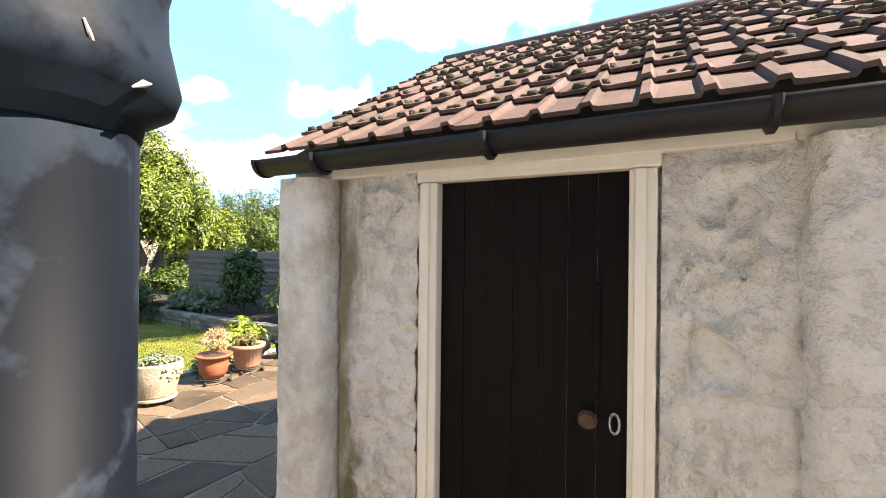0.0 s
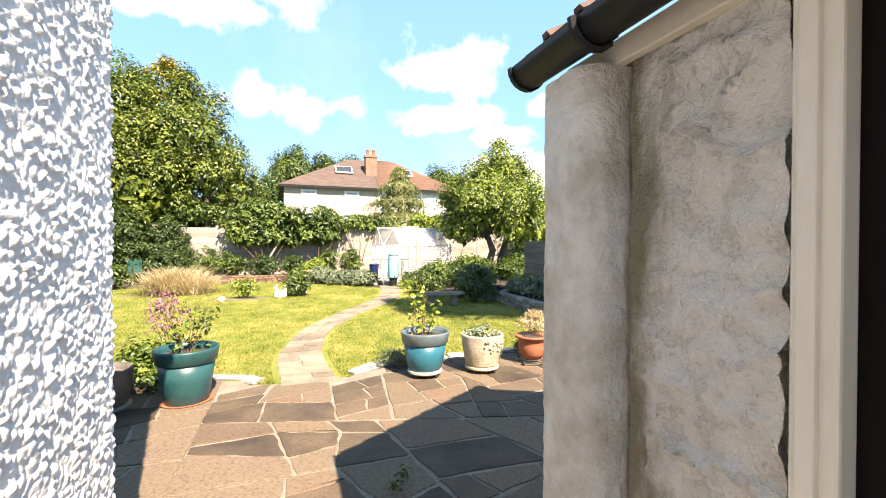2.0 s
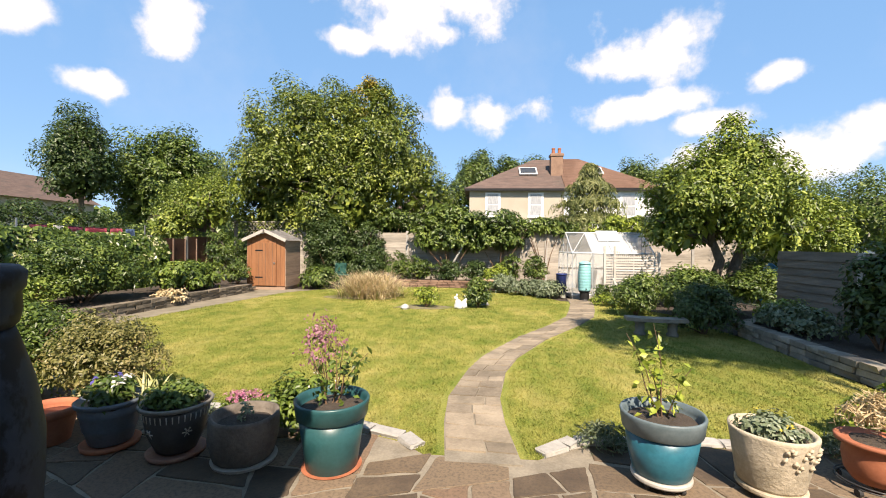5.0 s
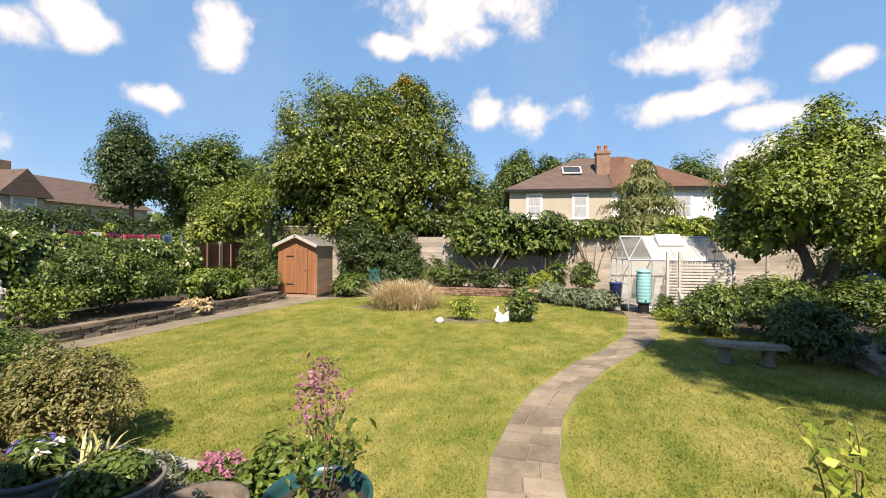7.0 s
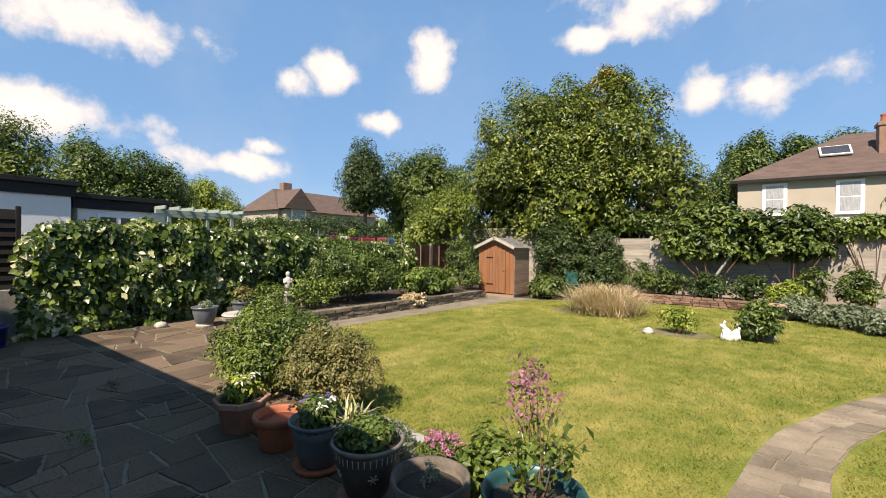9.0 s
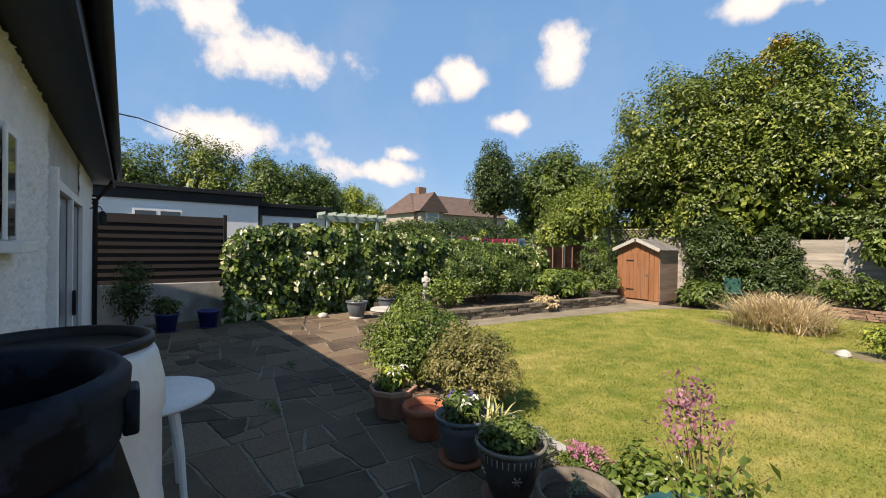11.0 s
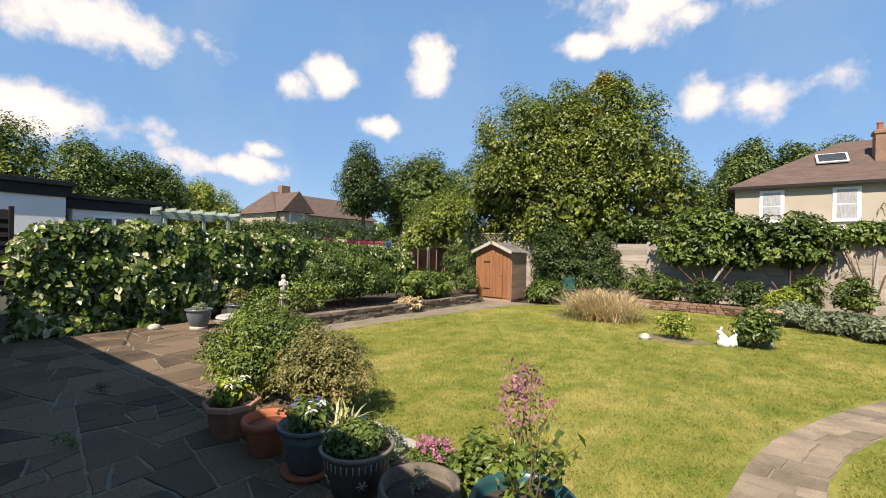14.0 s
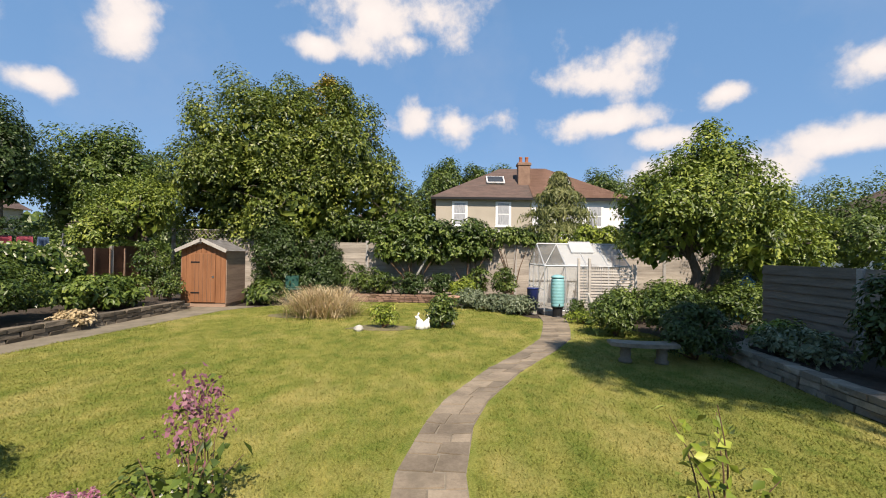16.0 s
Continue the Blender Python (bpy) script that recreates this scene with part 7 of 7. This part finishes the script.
# pale edging stones between paving and lawn
rng_e = random.Random(4)
EDGE = [(-6.0, 6.1), (-3.8, 5.32), (-2.2, 5.08), (-1.3, 4.92), (-0.85, 4.74), (-0.66, 4.56)]
EDGE2 = [(0.22, 4.56), (0.53, 4.8), (1.45, 4.88), (2.6, 4.88), (4.1, 4.95)]
edging = thing("edging", "irregular pale stones edging the lawn", "edging", kind="structure")
for line in (EDGE, EDGE2):
    for (ax, ay), (bx, by) in zip(line, line[1:]):
        L, a = math.hypot(bx - ax, by - ay), math.degrees(math.atan2(by - ay, bx - ax))
        s = 0.0
        while s < L - 0.1:
            w = min(L - s, rng_e.uniform(0.18, 0.4))
            bm = box(-w / 2 + 0.006, w / 2 - 0.006, -0.06, 0.06, 0, 0.022 + rng_e.uniform(0, 0.022), 0.008)
            for v in bm.verts:
                v.co += Vector((rng_e.uniform(-0.01, 0.01), rng_e.uniform(-0.012, 0.012), rng_e.uniform(-0.004, 0.004)))
            part("stone", bm, M["concrete"], edging).matrix_basis = pose(ax + (bx - ax) * (s + w / 2) / L, ay + (by - ay) * (s + w / 2) / L, -0.005, 0, 0, a + rng_e.uniform(-4, 4))
            s += w

# ---- by the house wall ----
e = thing("water_barrel", "tall open dark grey plastic water barrel by the wall", "water butt", (-1.33, 2.02, 0))
e.scale = (1, 1, 1.03)
part("body", lathe([(0.21, 0), (0.225, 0.02), (0.235, 0.5), (0.24, 0.95), (0.236, 1.0), (0.24, 1.05), (0.24, 1.14), (0.225, 1.24), (0.2, 1.33), (0.19, 1.36), (0.182, 1.355), (0.182, 1.2), (0.2, 0.57), (0.0, 0.56)], 48), M["pipe"], e, "", True)
part("rim", lathe([(0.19, 1.35), (0.2, 1.36), (0.205, 1.385), (0.203, 1.42), (0.21, 1.43), (0.212, 1.46), (0.2, 1.472), (0.182, 1.466), (0.176, 1.44), (0.17, 1.36), (0.19, 1.2), (0.2, 0.6), (0.0, 0.58)], 48), M["pipe"], e, "", True)
part("lug", box(-0.03, 0.03, 0.2, 0.222, 1.36, 1.43, 0.005), M["pipe"], e)
e = thing("white_drum", "open white plastic drum with moulded bands, grimy", "drum", (-2.15, 2.06, 0))
e.scale = (1, 1, 1.05)
part("body", lathe([(0.24, 0), (0.25, 0.02), (0.258, 0.45), (0.266, 0.47), (0.262, 0.5), (0.26, 0.8), (0.27, 0.82), (0.264, 0.86), (0.262, 1.1), (0.272, 1.13), (0.27, 1.2), (0.25, 1.29), (0.235, 1.32), (0.228, 1.31), (0.228, 0.47), (0.0, 0.46)], 44), M["plastic"], e, "", True)
part("rim", lathe([(0.236, 1.315), (0.245, 1.325), (0.24, 1.345), (0.22, 1.345), (0.212, 1.32), (0.23, 1.1), (0.225, 0.5), (0.0, 0.48)], 44), M["black"], e, "dark inner rim", True)
e = thing("garden_table", "round white plastic garden table, weathered", "table", (-3.75, 2.32, 0))
part("tabletop", lathe([(0.0, 0.70), (0.36, 0.70), (0.39, 0.695), (0.4, 0.705), (0.395, 0.725), (0.37, 0.73), (0.0, 0.728)], 40), M["plastic"], e, "", True)
for k in range(4):
    a = 0.785 + 1.571 * k
    part("leg", tube(bmesh.new(), [(0.3 * math.cos(a), 0.3 * math.sin(a), 0), (0.26 * math.cos(a), 0.26 * math.sin(a), 0.4), (0.2 * math.cos(a), 0.2 * math.sin(a), 0.70)], [0.018, 0.024, 0.034], 8), M["plastic"], e)

# back wall openings
dr = thing("door_2", "white framed sliding glass doors in the house wall", "door", (-6.1, CY, 0), kind="structure")
part("frame", box(-1.25, 1.25, -0.02, 0.012, 0.0, 2.15), M["window"], dr, "dark glass")
for x in (-1.25, -0.03, 1.19):
    part("stile", box(x, x + 0.07, 0.013, 0.06, 0.05, 2.1, 0.006), M["white"], dr)
part("rail", box(-1.25, 1.26, 0.012, 0.06, 2.1, 2.18, 0.006), M["white"], dr)
part("sill", box(-1.3, 1.3, 0.012, 0.12, 0.0, 0.05, 0.006), M["white"], dr)
part("reveal", box(1.262, 1.34, 0.0, 0.075, 0.0, 2.25, 0.008), M["pebbledash"], dr)
part("handle", box(0.05, 0.07, 0.06, 0.09, 0.95, 1.2, 0.006), M["black"], dr)
wn = thing("window_1", "narrow high window with a projecting white sill", "window", (-3.35, CY + 0.03, 0), kind="structure")
part("pane", box(-0.1, 0.1, 0.002, 0.012, 1.72, 2.2), M["window"], wn)
for x in (-0.14, 0.1):
    part("frame", box(x, x + 0.04, 0.002, 0.016, 1.70, 2.24, 0.004), M["white"], wn)
part("frame", box(-0.1, 0.1, 0.002, 0.016, 2.2, 2.24, 0.004), M["white"], wn)
part("sill", box(-0.2, 0.2, 0.002, 0.085, 1.64, 1.695, 0.008), M["white"], wn)
rough_coat("render_coat", [(-4.75, CY), (CX - 0.5, CY)][::-1], 0.0, 2.68, 0.014, lambda p: 1.6 * pebble(p) - 0.006, M["pebbledash"], home)
rough_coat("render_coat", [(-9.9, CY), (-7.4, CY)][::-1], 0.0, 2.68, 0.03, pebble, M["pebbledash"], home)
dp = thing("downpipe", "black rainwater downpipe with hopper at the house end", "pipe", (-9.6, CY + 0.07, 0))
part("shaft", tube(bmesh.new(), [(0, 0, 0.05), (0, 0, 2.35), (0, 0.18, 2.6), (0, 0.25, 2.8)], 0.035, 10), M["black"], dp, "", True)
for z in (2.3, 2.36, 2.42):
    part("collar", lathe([(0.045, 0), (0.05, 0.015), (0.045, 0.03)], 14), M["black"], dp).matrix_basis = pose(0, 0, z)
ln = thing("wall_lantern", "small black lantern on the house wall", "lamp", (-9.2, CY + 0.02, 2.0))
part("bracket", tube(bmesh.new(), [(0, 0, 0.2), (0, 0.12, 0.24), (0, 0.16, 0.18)], 0.012, 6), M["black"], ln)
part("lantern", lathe([(0.03, -0.06), (0.05, -0.04), (0.06, 0.1), (0.075, 0.11), (0.02, 0.17)], 8), M["black"], ln).matrix_basis = pose(0, 0.16, 0)
for x, y, lab in ((-10.0, 3.55, "blue plastic plant pot by the concrete wall"), (-9.95, 2.85, "blue plastic plant pot with a small shrub")):
    e = thing("blue_pot", lab, "pot", (x, y, 0), 0, "blue pots")
    part("body", lathe([(0.15, 0.02), (0.19, 0.3), (0.205, 0.3), (0.208, 0.34), (0.19, 0.34), (0.18, 0.3), (0.0, 0.29)], 28), M["blue_pot"], e, "", True)
    part("saucer", lathe([(0.16, 0), (0.2, 0.02), (0.19, 0.025), (0.15, 0.019)], 24), M["blue_pot"], e)
B("sparse shrub in a blue pot", (-9.95, 2.85, 0.3), (0.22, 0.22, 0.16), "leaf_mid", 163, clumps=30, per=20, leaf=0.06, size=0.1)
B("dark twiggy shrub against the fence", (-10.4, 2.3, 0.0), (0.35, 0.35, 0.6), "leaf_dark", 164, clumps=60, per=24, leaf=0.06, size=0.16)
for x, y, s, lab in ((-9.35, 6.45, 1.0, "grey glazed urn pot on a stone foot"), (-9.55, 7.35, 0.95, "grey urn pot planted with a small shrub")):
    e = thing("urn", lab, "pot", (x, y, 0), 0, "grey urns")
    part("body", lathe([(0.13 * s, 0.05), (0.17 * s, 0.1), (0.225 * s, 0.3), (0.22 * s, 0.36), (0.25 * s, 0.37), (0.255 * s, 0.4), (0.23 * s, 0.4), (0.2 * s, 0.36), (0.0, 0.35)], 32), M["blue_grey"], e, "", True)
    part("foot", lathe([(0.16, 0), (0.165, 0.03), (0.13, 0.06)], 20), M["pale_trim"], e)
B("small white-flowered plant in the urn", (-9.35, 6.45, 0.36), (0.14, 0.14, 0.07), "leaf_grey", 165, clumps=14, per=14, leaf=0.05, size=0.06, stems=3)
B("reddish small shrub in the urn", (-9.55, 7.35, 0.36), (0.22, 0.2, 0.17), "leaf_bronze", 166, clumps=26, per=20, leaf=0.06, size=0.09, stems=5)
e = thing("stone_table", "low round pale stone slab on a pedestal", "table", (-8.75, 6.9, 0))
part("top", lathe([(0.0, 0.22), (0.36, 0.225), (0.38, 0.25), (0.36, 0.28), (0.0, 0.285)], 28, 0.06), M["statue"], e)
part("pedestal", lathe([(0.2, 0), (0.14, 0.05), (0.16, 0.222)], 20), M["urn"], e)
e = thing("pebble", "white rounded stone against the ivy", "rock", (-9.85, 5.85, 0))
part("stone", lathe([(0.1, 0), (0.11, 0.05), (0.07, 0.1), (0.0, 0.12)], 12, 0.3), M["statue"], e, "", True)
bm = bmesh.new()
tube(bm, [(0, 0, 0), (0, 0, 0.06)], [0.1, 0.09], 16)
tube(bm, [(0, 0, 0.06), (0, 0, 0.2), (0.01, 0, 0.33), (0, 0, 0.4)], [0.075, 0.07, 0.085, 0.035], 14)
tube(bm, [(0, 0, 0.39), (0, 0, 0.44), (0.005, 0, 0.49), (0, 0, 0.52)], [0.03, 0.05, 0.05, 0.02], 14)
for s in (-1, 1):
    tube(bm, [(0.0, s * 0.075, 0.35), (0.05, s * 0.085, 0.26), (0.085, s * 0.03, 0.28)], [0.026, 0.022, 0.018], 8)
ob = tagged(part("garden_statue", bm, M["statue"], None, "", True), "pale grey stone figure statue standing on a plinth", "statue")
ob.matrix_basis = pose(-9.2, 8.25, 0.52, 0, 0, -30)
tagged(part("plinth", lathe([(0.16, 0), (0.16, 0.06), (0.11, 0.1), (0.11, 0.44), (0.15, 0.48), (0.15, 0.52)], 4), M["urn"]), "square grey stone plinth among the plants", "plinth").matrix_basis = pose(-9.2, 8.25, 0.0, 0, 0, 45)
B("green shrub around the statue plinth", (-9.6, 8.2, 0.0), (0.5, 0.6, 0.35), "leaf_mid", 167, clumps=50, per=36, leaf=0.07, size=0.16)
# plants in paving cracks and at the wall foot
for k, (x, y, r) in enumerate(((-2.4, 3.25, 0.07), (-1.9, 3.0, 0.06), (0.2, 2.3, 0.07), (-4.9, 3.4, 0.12), (-6.2, 4.0, 0.08), (0.52, 1.35, 0.07), (0.36, 0.72, 0.12), (0.40, 0.62, 0.08))):
    e = thing("weed", "small green weed growing in a paving joint", "weed", (x, y, 0), 0, "weeds in the joints")
    leafy("foliage", e, 240 + k, (0, 0, 0.05 if k < 6 else 0.2), (r, r, 0.06 if k < 6 else 0.22), 12, 9, 0.026, 0.03, "leaf_mid")
    if k < 2:
        leafy("blossom", e, 260 + k, (0, 0, 0.1), (r, r, 0.03), 16, 4, 0.016, 0.02, "petal_blue")


# ---- pieces: paving, path slabs, roof tiles ----
def clip(poly, px, py, nx, ny):
    """The part of a convex polygon on the near side of the line through p with outward normal n."""
    out = []
    for (ax, ay), (bx, by) in zip(poly, poly[1:] + poly[:1]):
        da, db = (ax - px) * nx + (ay - py) * ny, (bx - px) * nx + (by - py) * ny
        if da <= 0:
            out.append((ax, ay))
        if da * db < 0:
            f = da / (da - db)
            out.append((ax + (bx - ax) * f, ay + (by - ay) * f))
    return out


PATIO = [(-10.85, 1.78), (-1.05, 1.78), (-1.05, 1.0), (-1.4, 0.8), (-1.4, -1.2), (0.42, -1.2), (0.3, 1.02), (4.5, 1.02), (4.5, 4.8), (1.45, 4.8), (0.53, 4.74), (0.25, 4.5), (-0.62, 4.5), (-0.88, 4.68), (-1.3, 4.84), (-2.2, 4.98), (-3.8, 5.2), (-6.2, 6.05), (-7.4, 7.1), (-8.2, 7.5), (-10.6, 7.1)]


def area(poly):
    return abs(sum(ax * by - bx * ay for (ax, ay), (bx, by) in zip(poly, poly[1:] + poly[:1]))) / 2


def shatter(poly, rng, out):
    """Breaks a polygon into irregular paving stones by slanting cuts."""
    if len(poly) < 3 or area(poly) < 0.02:
        return
    xs, ys = [p[0] for p in poly], [p[1] for p in poly]
    w, h = max(xs) - min(xs), max(ys) - min(ys)
    if area(poly) < rng.choice((0.1, 0.18, 0.3, 0.42)) and max(w, h) < 1.1:
        out.append(poly)
        return
    a = (0 if w > h * rng.uniform(0.75, 1.3) else math.pi / 2) + rng.uniform(-0.42, 0.42)
    px, py = min(xs) + w * rng.uniform(0.36, 0.64), min(ys) + h * rng.uniform(0.36, 0.64)
    nx, ny, g = math.cos(a), math.sin(a), rng.uniform(0.004, 0.009)
    shatter(clip(poly, px - nx * g, py - ny * g, nx, ny), rng, out)
    shatter(clip(poly, px + nx * g, py + ny * g, -nx, -ny), rng, out)


def make_paving():
    rng = random.Random(12)
    stones = []
    for x0, x1, y0, y1 in ((-10.9, -6.0, 1.78, 7.5), (-6.0, -1.05, 1.78, 6.0), (-1.06, 4.55, 1.0, 4.82), (-1.42, 0.42, -1.3, 1.0)):
        shatter([(x0, y0), (x1, y0), (x1, y1), (x0, y1)], rng, stones)
    count = 0
    for poly in stones:
        sx, sy = sum(p[0] for p in poly) / len(poly), sum(p[1] for p in poly) / len(poly)
        if not inside(PATIO, sx, sy):
            continue
        h = rng.uniform(0.0, 0.006)
        cx, cy = sum(p[0] for p in poly) / len(poly), sum(p[1] for p in poly) / len(poly)
        if not all(inside(PATIO, cx + (px - cx) * 0.8, cy + (py - cy) * 0.8) for px, py in poly):
            poly = [(cx + (px - cx) * 0.85, cy + (py - cy) * 0.85) for px, py in poly]
        pts = []
        for (ax, ay), (bx, by) in zip(poly, poly[1:] + poly[:1]):
            L = math.hypot(bx - ax, by - ay)
            pts.append((ax + (cx - ax) * 0.05, ay + (cy - ay) * 0.05))
            for f in ((0.06, 0.28, 0.5, 0.72, 0.94) if L > 0.3 else (0.1, 0.5, 0.9) if L > 0.12 else ()):
                f, o = f + rng.uniform(-0.04, 0.04), rng.uniform(-0.004, 0.014)
                pts.append((ax + (bx - ax) * f - (by - ay) / L * o, ay + (by - ay) * f + (bx - ax) / L * o))
        bm = bmesh.new()
        rings = []
        for s, z in ((1.0, -0.03), (1.0, h - 0.004), (0.975, h)):
            rings.append([bm.verts.new((cx + (px - cx) * s, cy + (py - cy) * s, z)) for px, py in pts])
        for a, b in zip(rings, rings[1:]):
            for k in range(len(pts)):
                q = (k + 1) % len(pts)
                bm.faces.new((a[k], a[q], b[q], b[k]))
        bm.faces.new(rings[-1])
        part("slab", bm, M["slab"], patio_bed)
        count += 1
    return count


make_paving()


def make_path():
    rng = random.Random(13)
    y = 4.55
    while y < 14.0:
        step = rng.uniform(0.15, 0.29) * (0.8 if y > 9 else 1)
        (x0, w0), (x1, w1) = path_at(y), path_at(min(y + step, 14.15))
        cut = rng.choice((1.0, rng.uniform(0.3, 0.7), rng.uniform(0.35, 0.65), rng.uniform(0.4, 0.6)))
        for a, b in ((0, cut), (cut, 1)):
            if b - a < 0.05:
                continue
            g = 0.008
            ja, jb = rng.uniform(-0.035, 0.035), rng.uniform(-0.035, 0.035)
            q = [(x0 - w0 / 2 + w0 * a + g, y + g + ja), (x0 - w0 / 2 + w0 * b - g, y + g - ja), (x1 - w1 / 2 + w1 * b - g, y + step - g + jb), (x1 - w1 / 2 + w1 * a + g, y + step - g + jb * 0.3)]
            part("slab", prism(q, -0.02, 0.012 + rng.uniform(0, 0.006)), M["path_slab"], garden_path)
        y += step


make_path()


def make_tiles():
    rng = random.Random(14)
    W, Lg = 0.145, 0.30
    prof = [(0, 0.0), (0.098, 0.0), (0.104, 0.016), (0.128, 0.018), (0.136, 0.002), (W + 0.004, 0.0)]
    meshes = []
    for k in range(4):
        bm, rows = bmesh.new(), []
        for v, lift in ((0.0, 0.0), (0.15, 0.0), (Lg, 0.0)):
            top = [bm.verts.new((v, -u, z + 0.012 + rng.uniform(-0.002, 0.002) + (0.012 - 0.012 * v / Lg))) for u, z in prof]
            bot = [bm.verts.new((v, -u, z - 0.002 + (0.012 - 0.012 * v / Lg))) for u, z in prof]
            rows.append((top, bot))
        for (t0, b0), (t1, b1) in zip(rows, rows[1:]):
            for i in range(len(prof) - 1):
                bm.faces.new((t0[i], t0[i + 1], t1[i + 1], t1[i]))
                bm.faces.new((b0[i], b1[i], b1[i + 1], b0[i + 1]))
        t0, b0 = rows[0]
        for i in range(len(prof) - 1):
            bm.faces.new((t0[i], b0[i], b0[i + 1], t0[i + 1]))
        bmesh.ops.recalc_face_normals(bm, faces=bm.faces[:])
        me = bpy.data.meshes.new("tile")
        bm.to_mesh(me)
        bm.free()
        me.materials.append(M["tile"])
        meshes.append(me)
    slope = RIDGE - EAVE
    pitch = math.degrees(math.atan2(slope.z, slope.x))
    n = 8
    step = slope.length / n
    for r in range(n):
        for c in range(29):
            y = 1.09 - c * W + rng.uniform(-0.002, 0.002)
            p = EAVE + slope * (r / n)
            shared("tile", meshes[rng.randrange(4)], shed_roof, pose(p.x - 0.01, y, p.z + 0.012 + rng.uniform(0, 0.003), 0, -pitch + 2.4, rng.uniform(-0.35, 0.35)))
    # moss cushions on the upper courses
    rg = np.random.default_rng(15)
    bm = bmesh.new()
    for k in range(420):
        r = 1 + int(rg.uniform(0, 7))
        p = EAVE + slope * ((r + rg.uniform(0.0, 0.12)) / n)
        q = Vector((p.x, rg.uniform(-1.8, 1.05), p.z + 0.045))
        s = rg.uniform(0.008, 0.022)
        m = Matrix.Translation(q) @ Matrix.Diagonal((s * 1.3, s * 1.6, s, 1)) 
        bmesh.ops.create_icosphere(bm, subdivisions=1, radius=1.0, matrix=m)
    part("moss", bm, plain("moss", (0.03, 0.03, 0.018), (0.085, 0.075, 0.045), 0.95, 20, 90, 0.8, 0.01), shed_roof, "dark cushions of moss", True)


make_tiles()
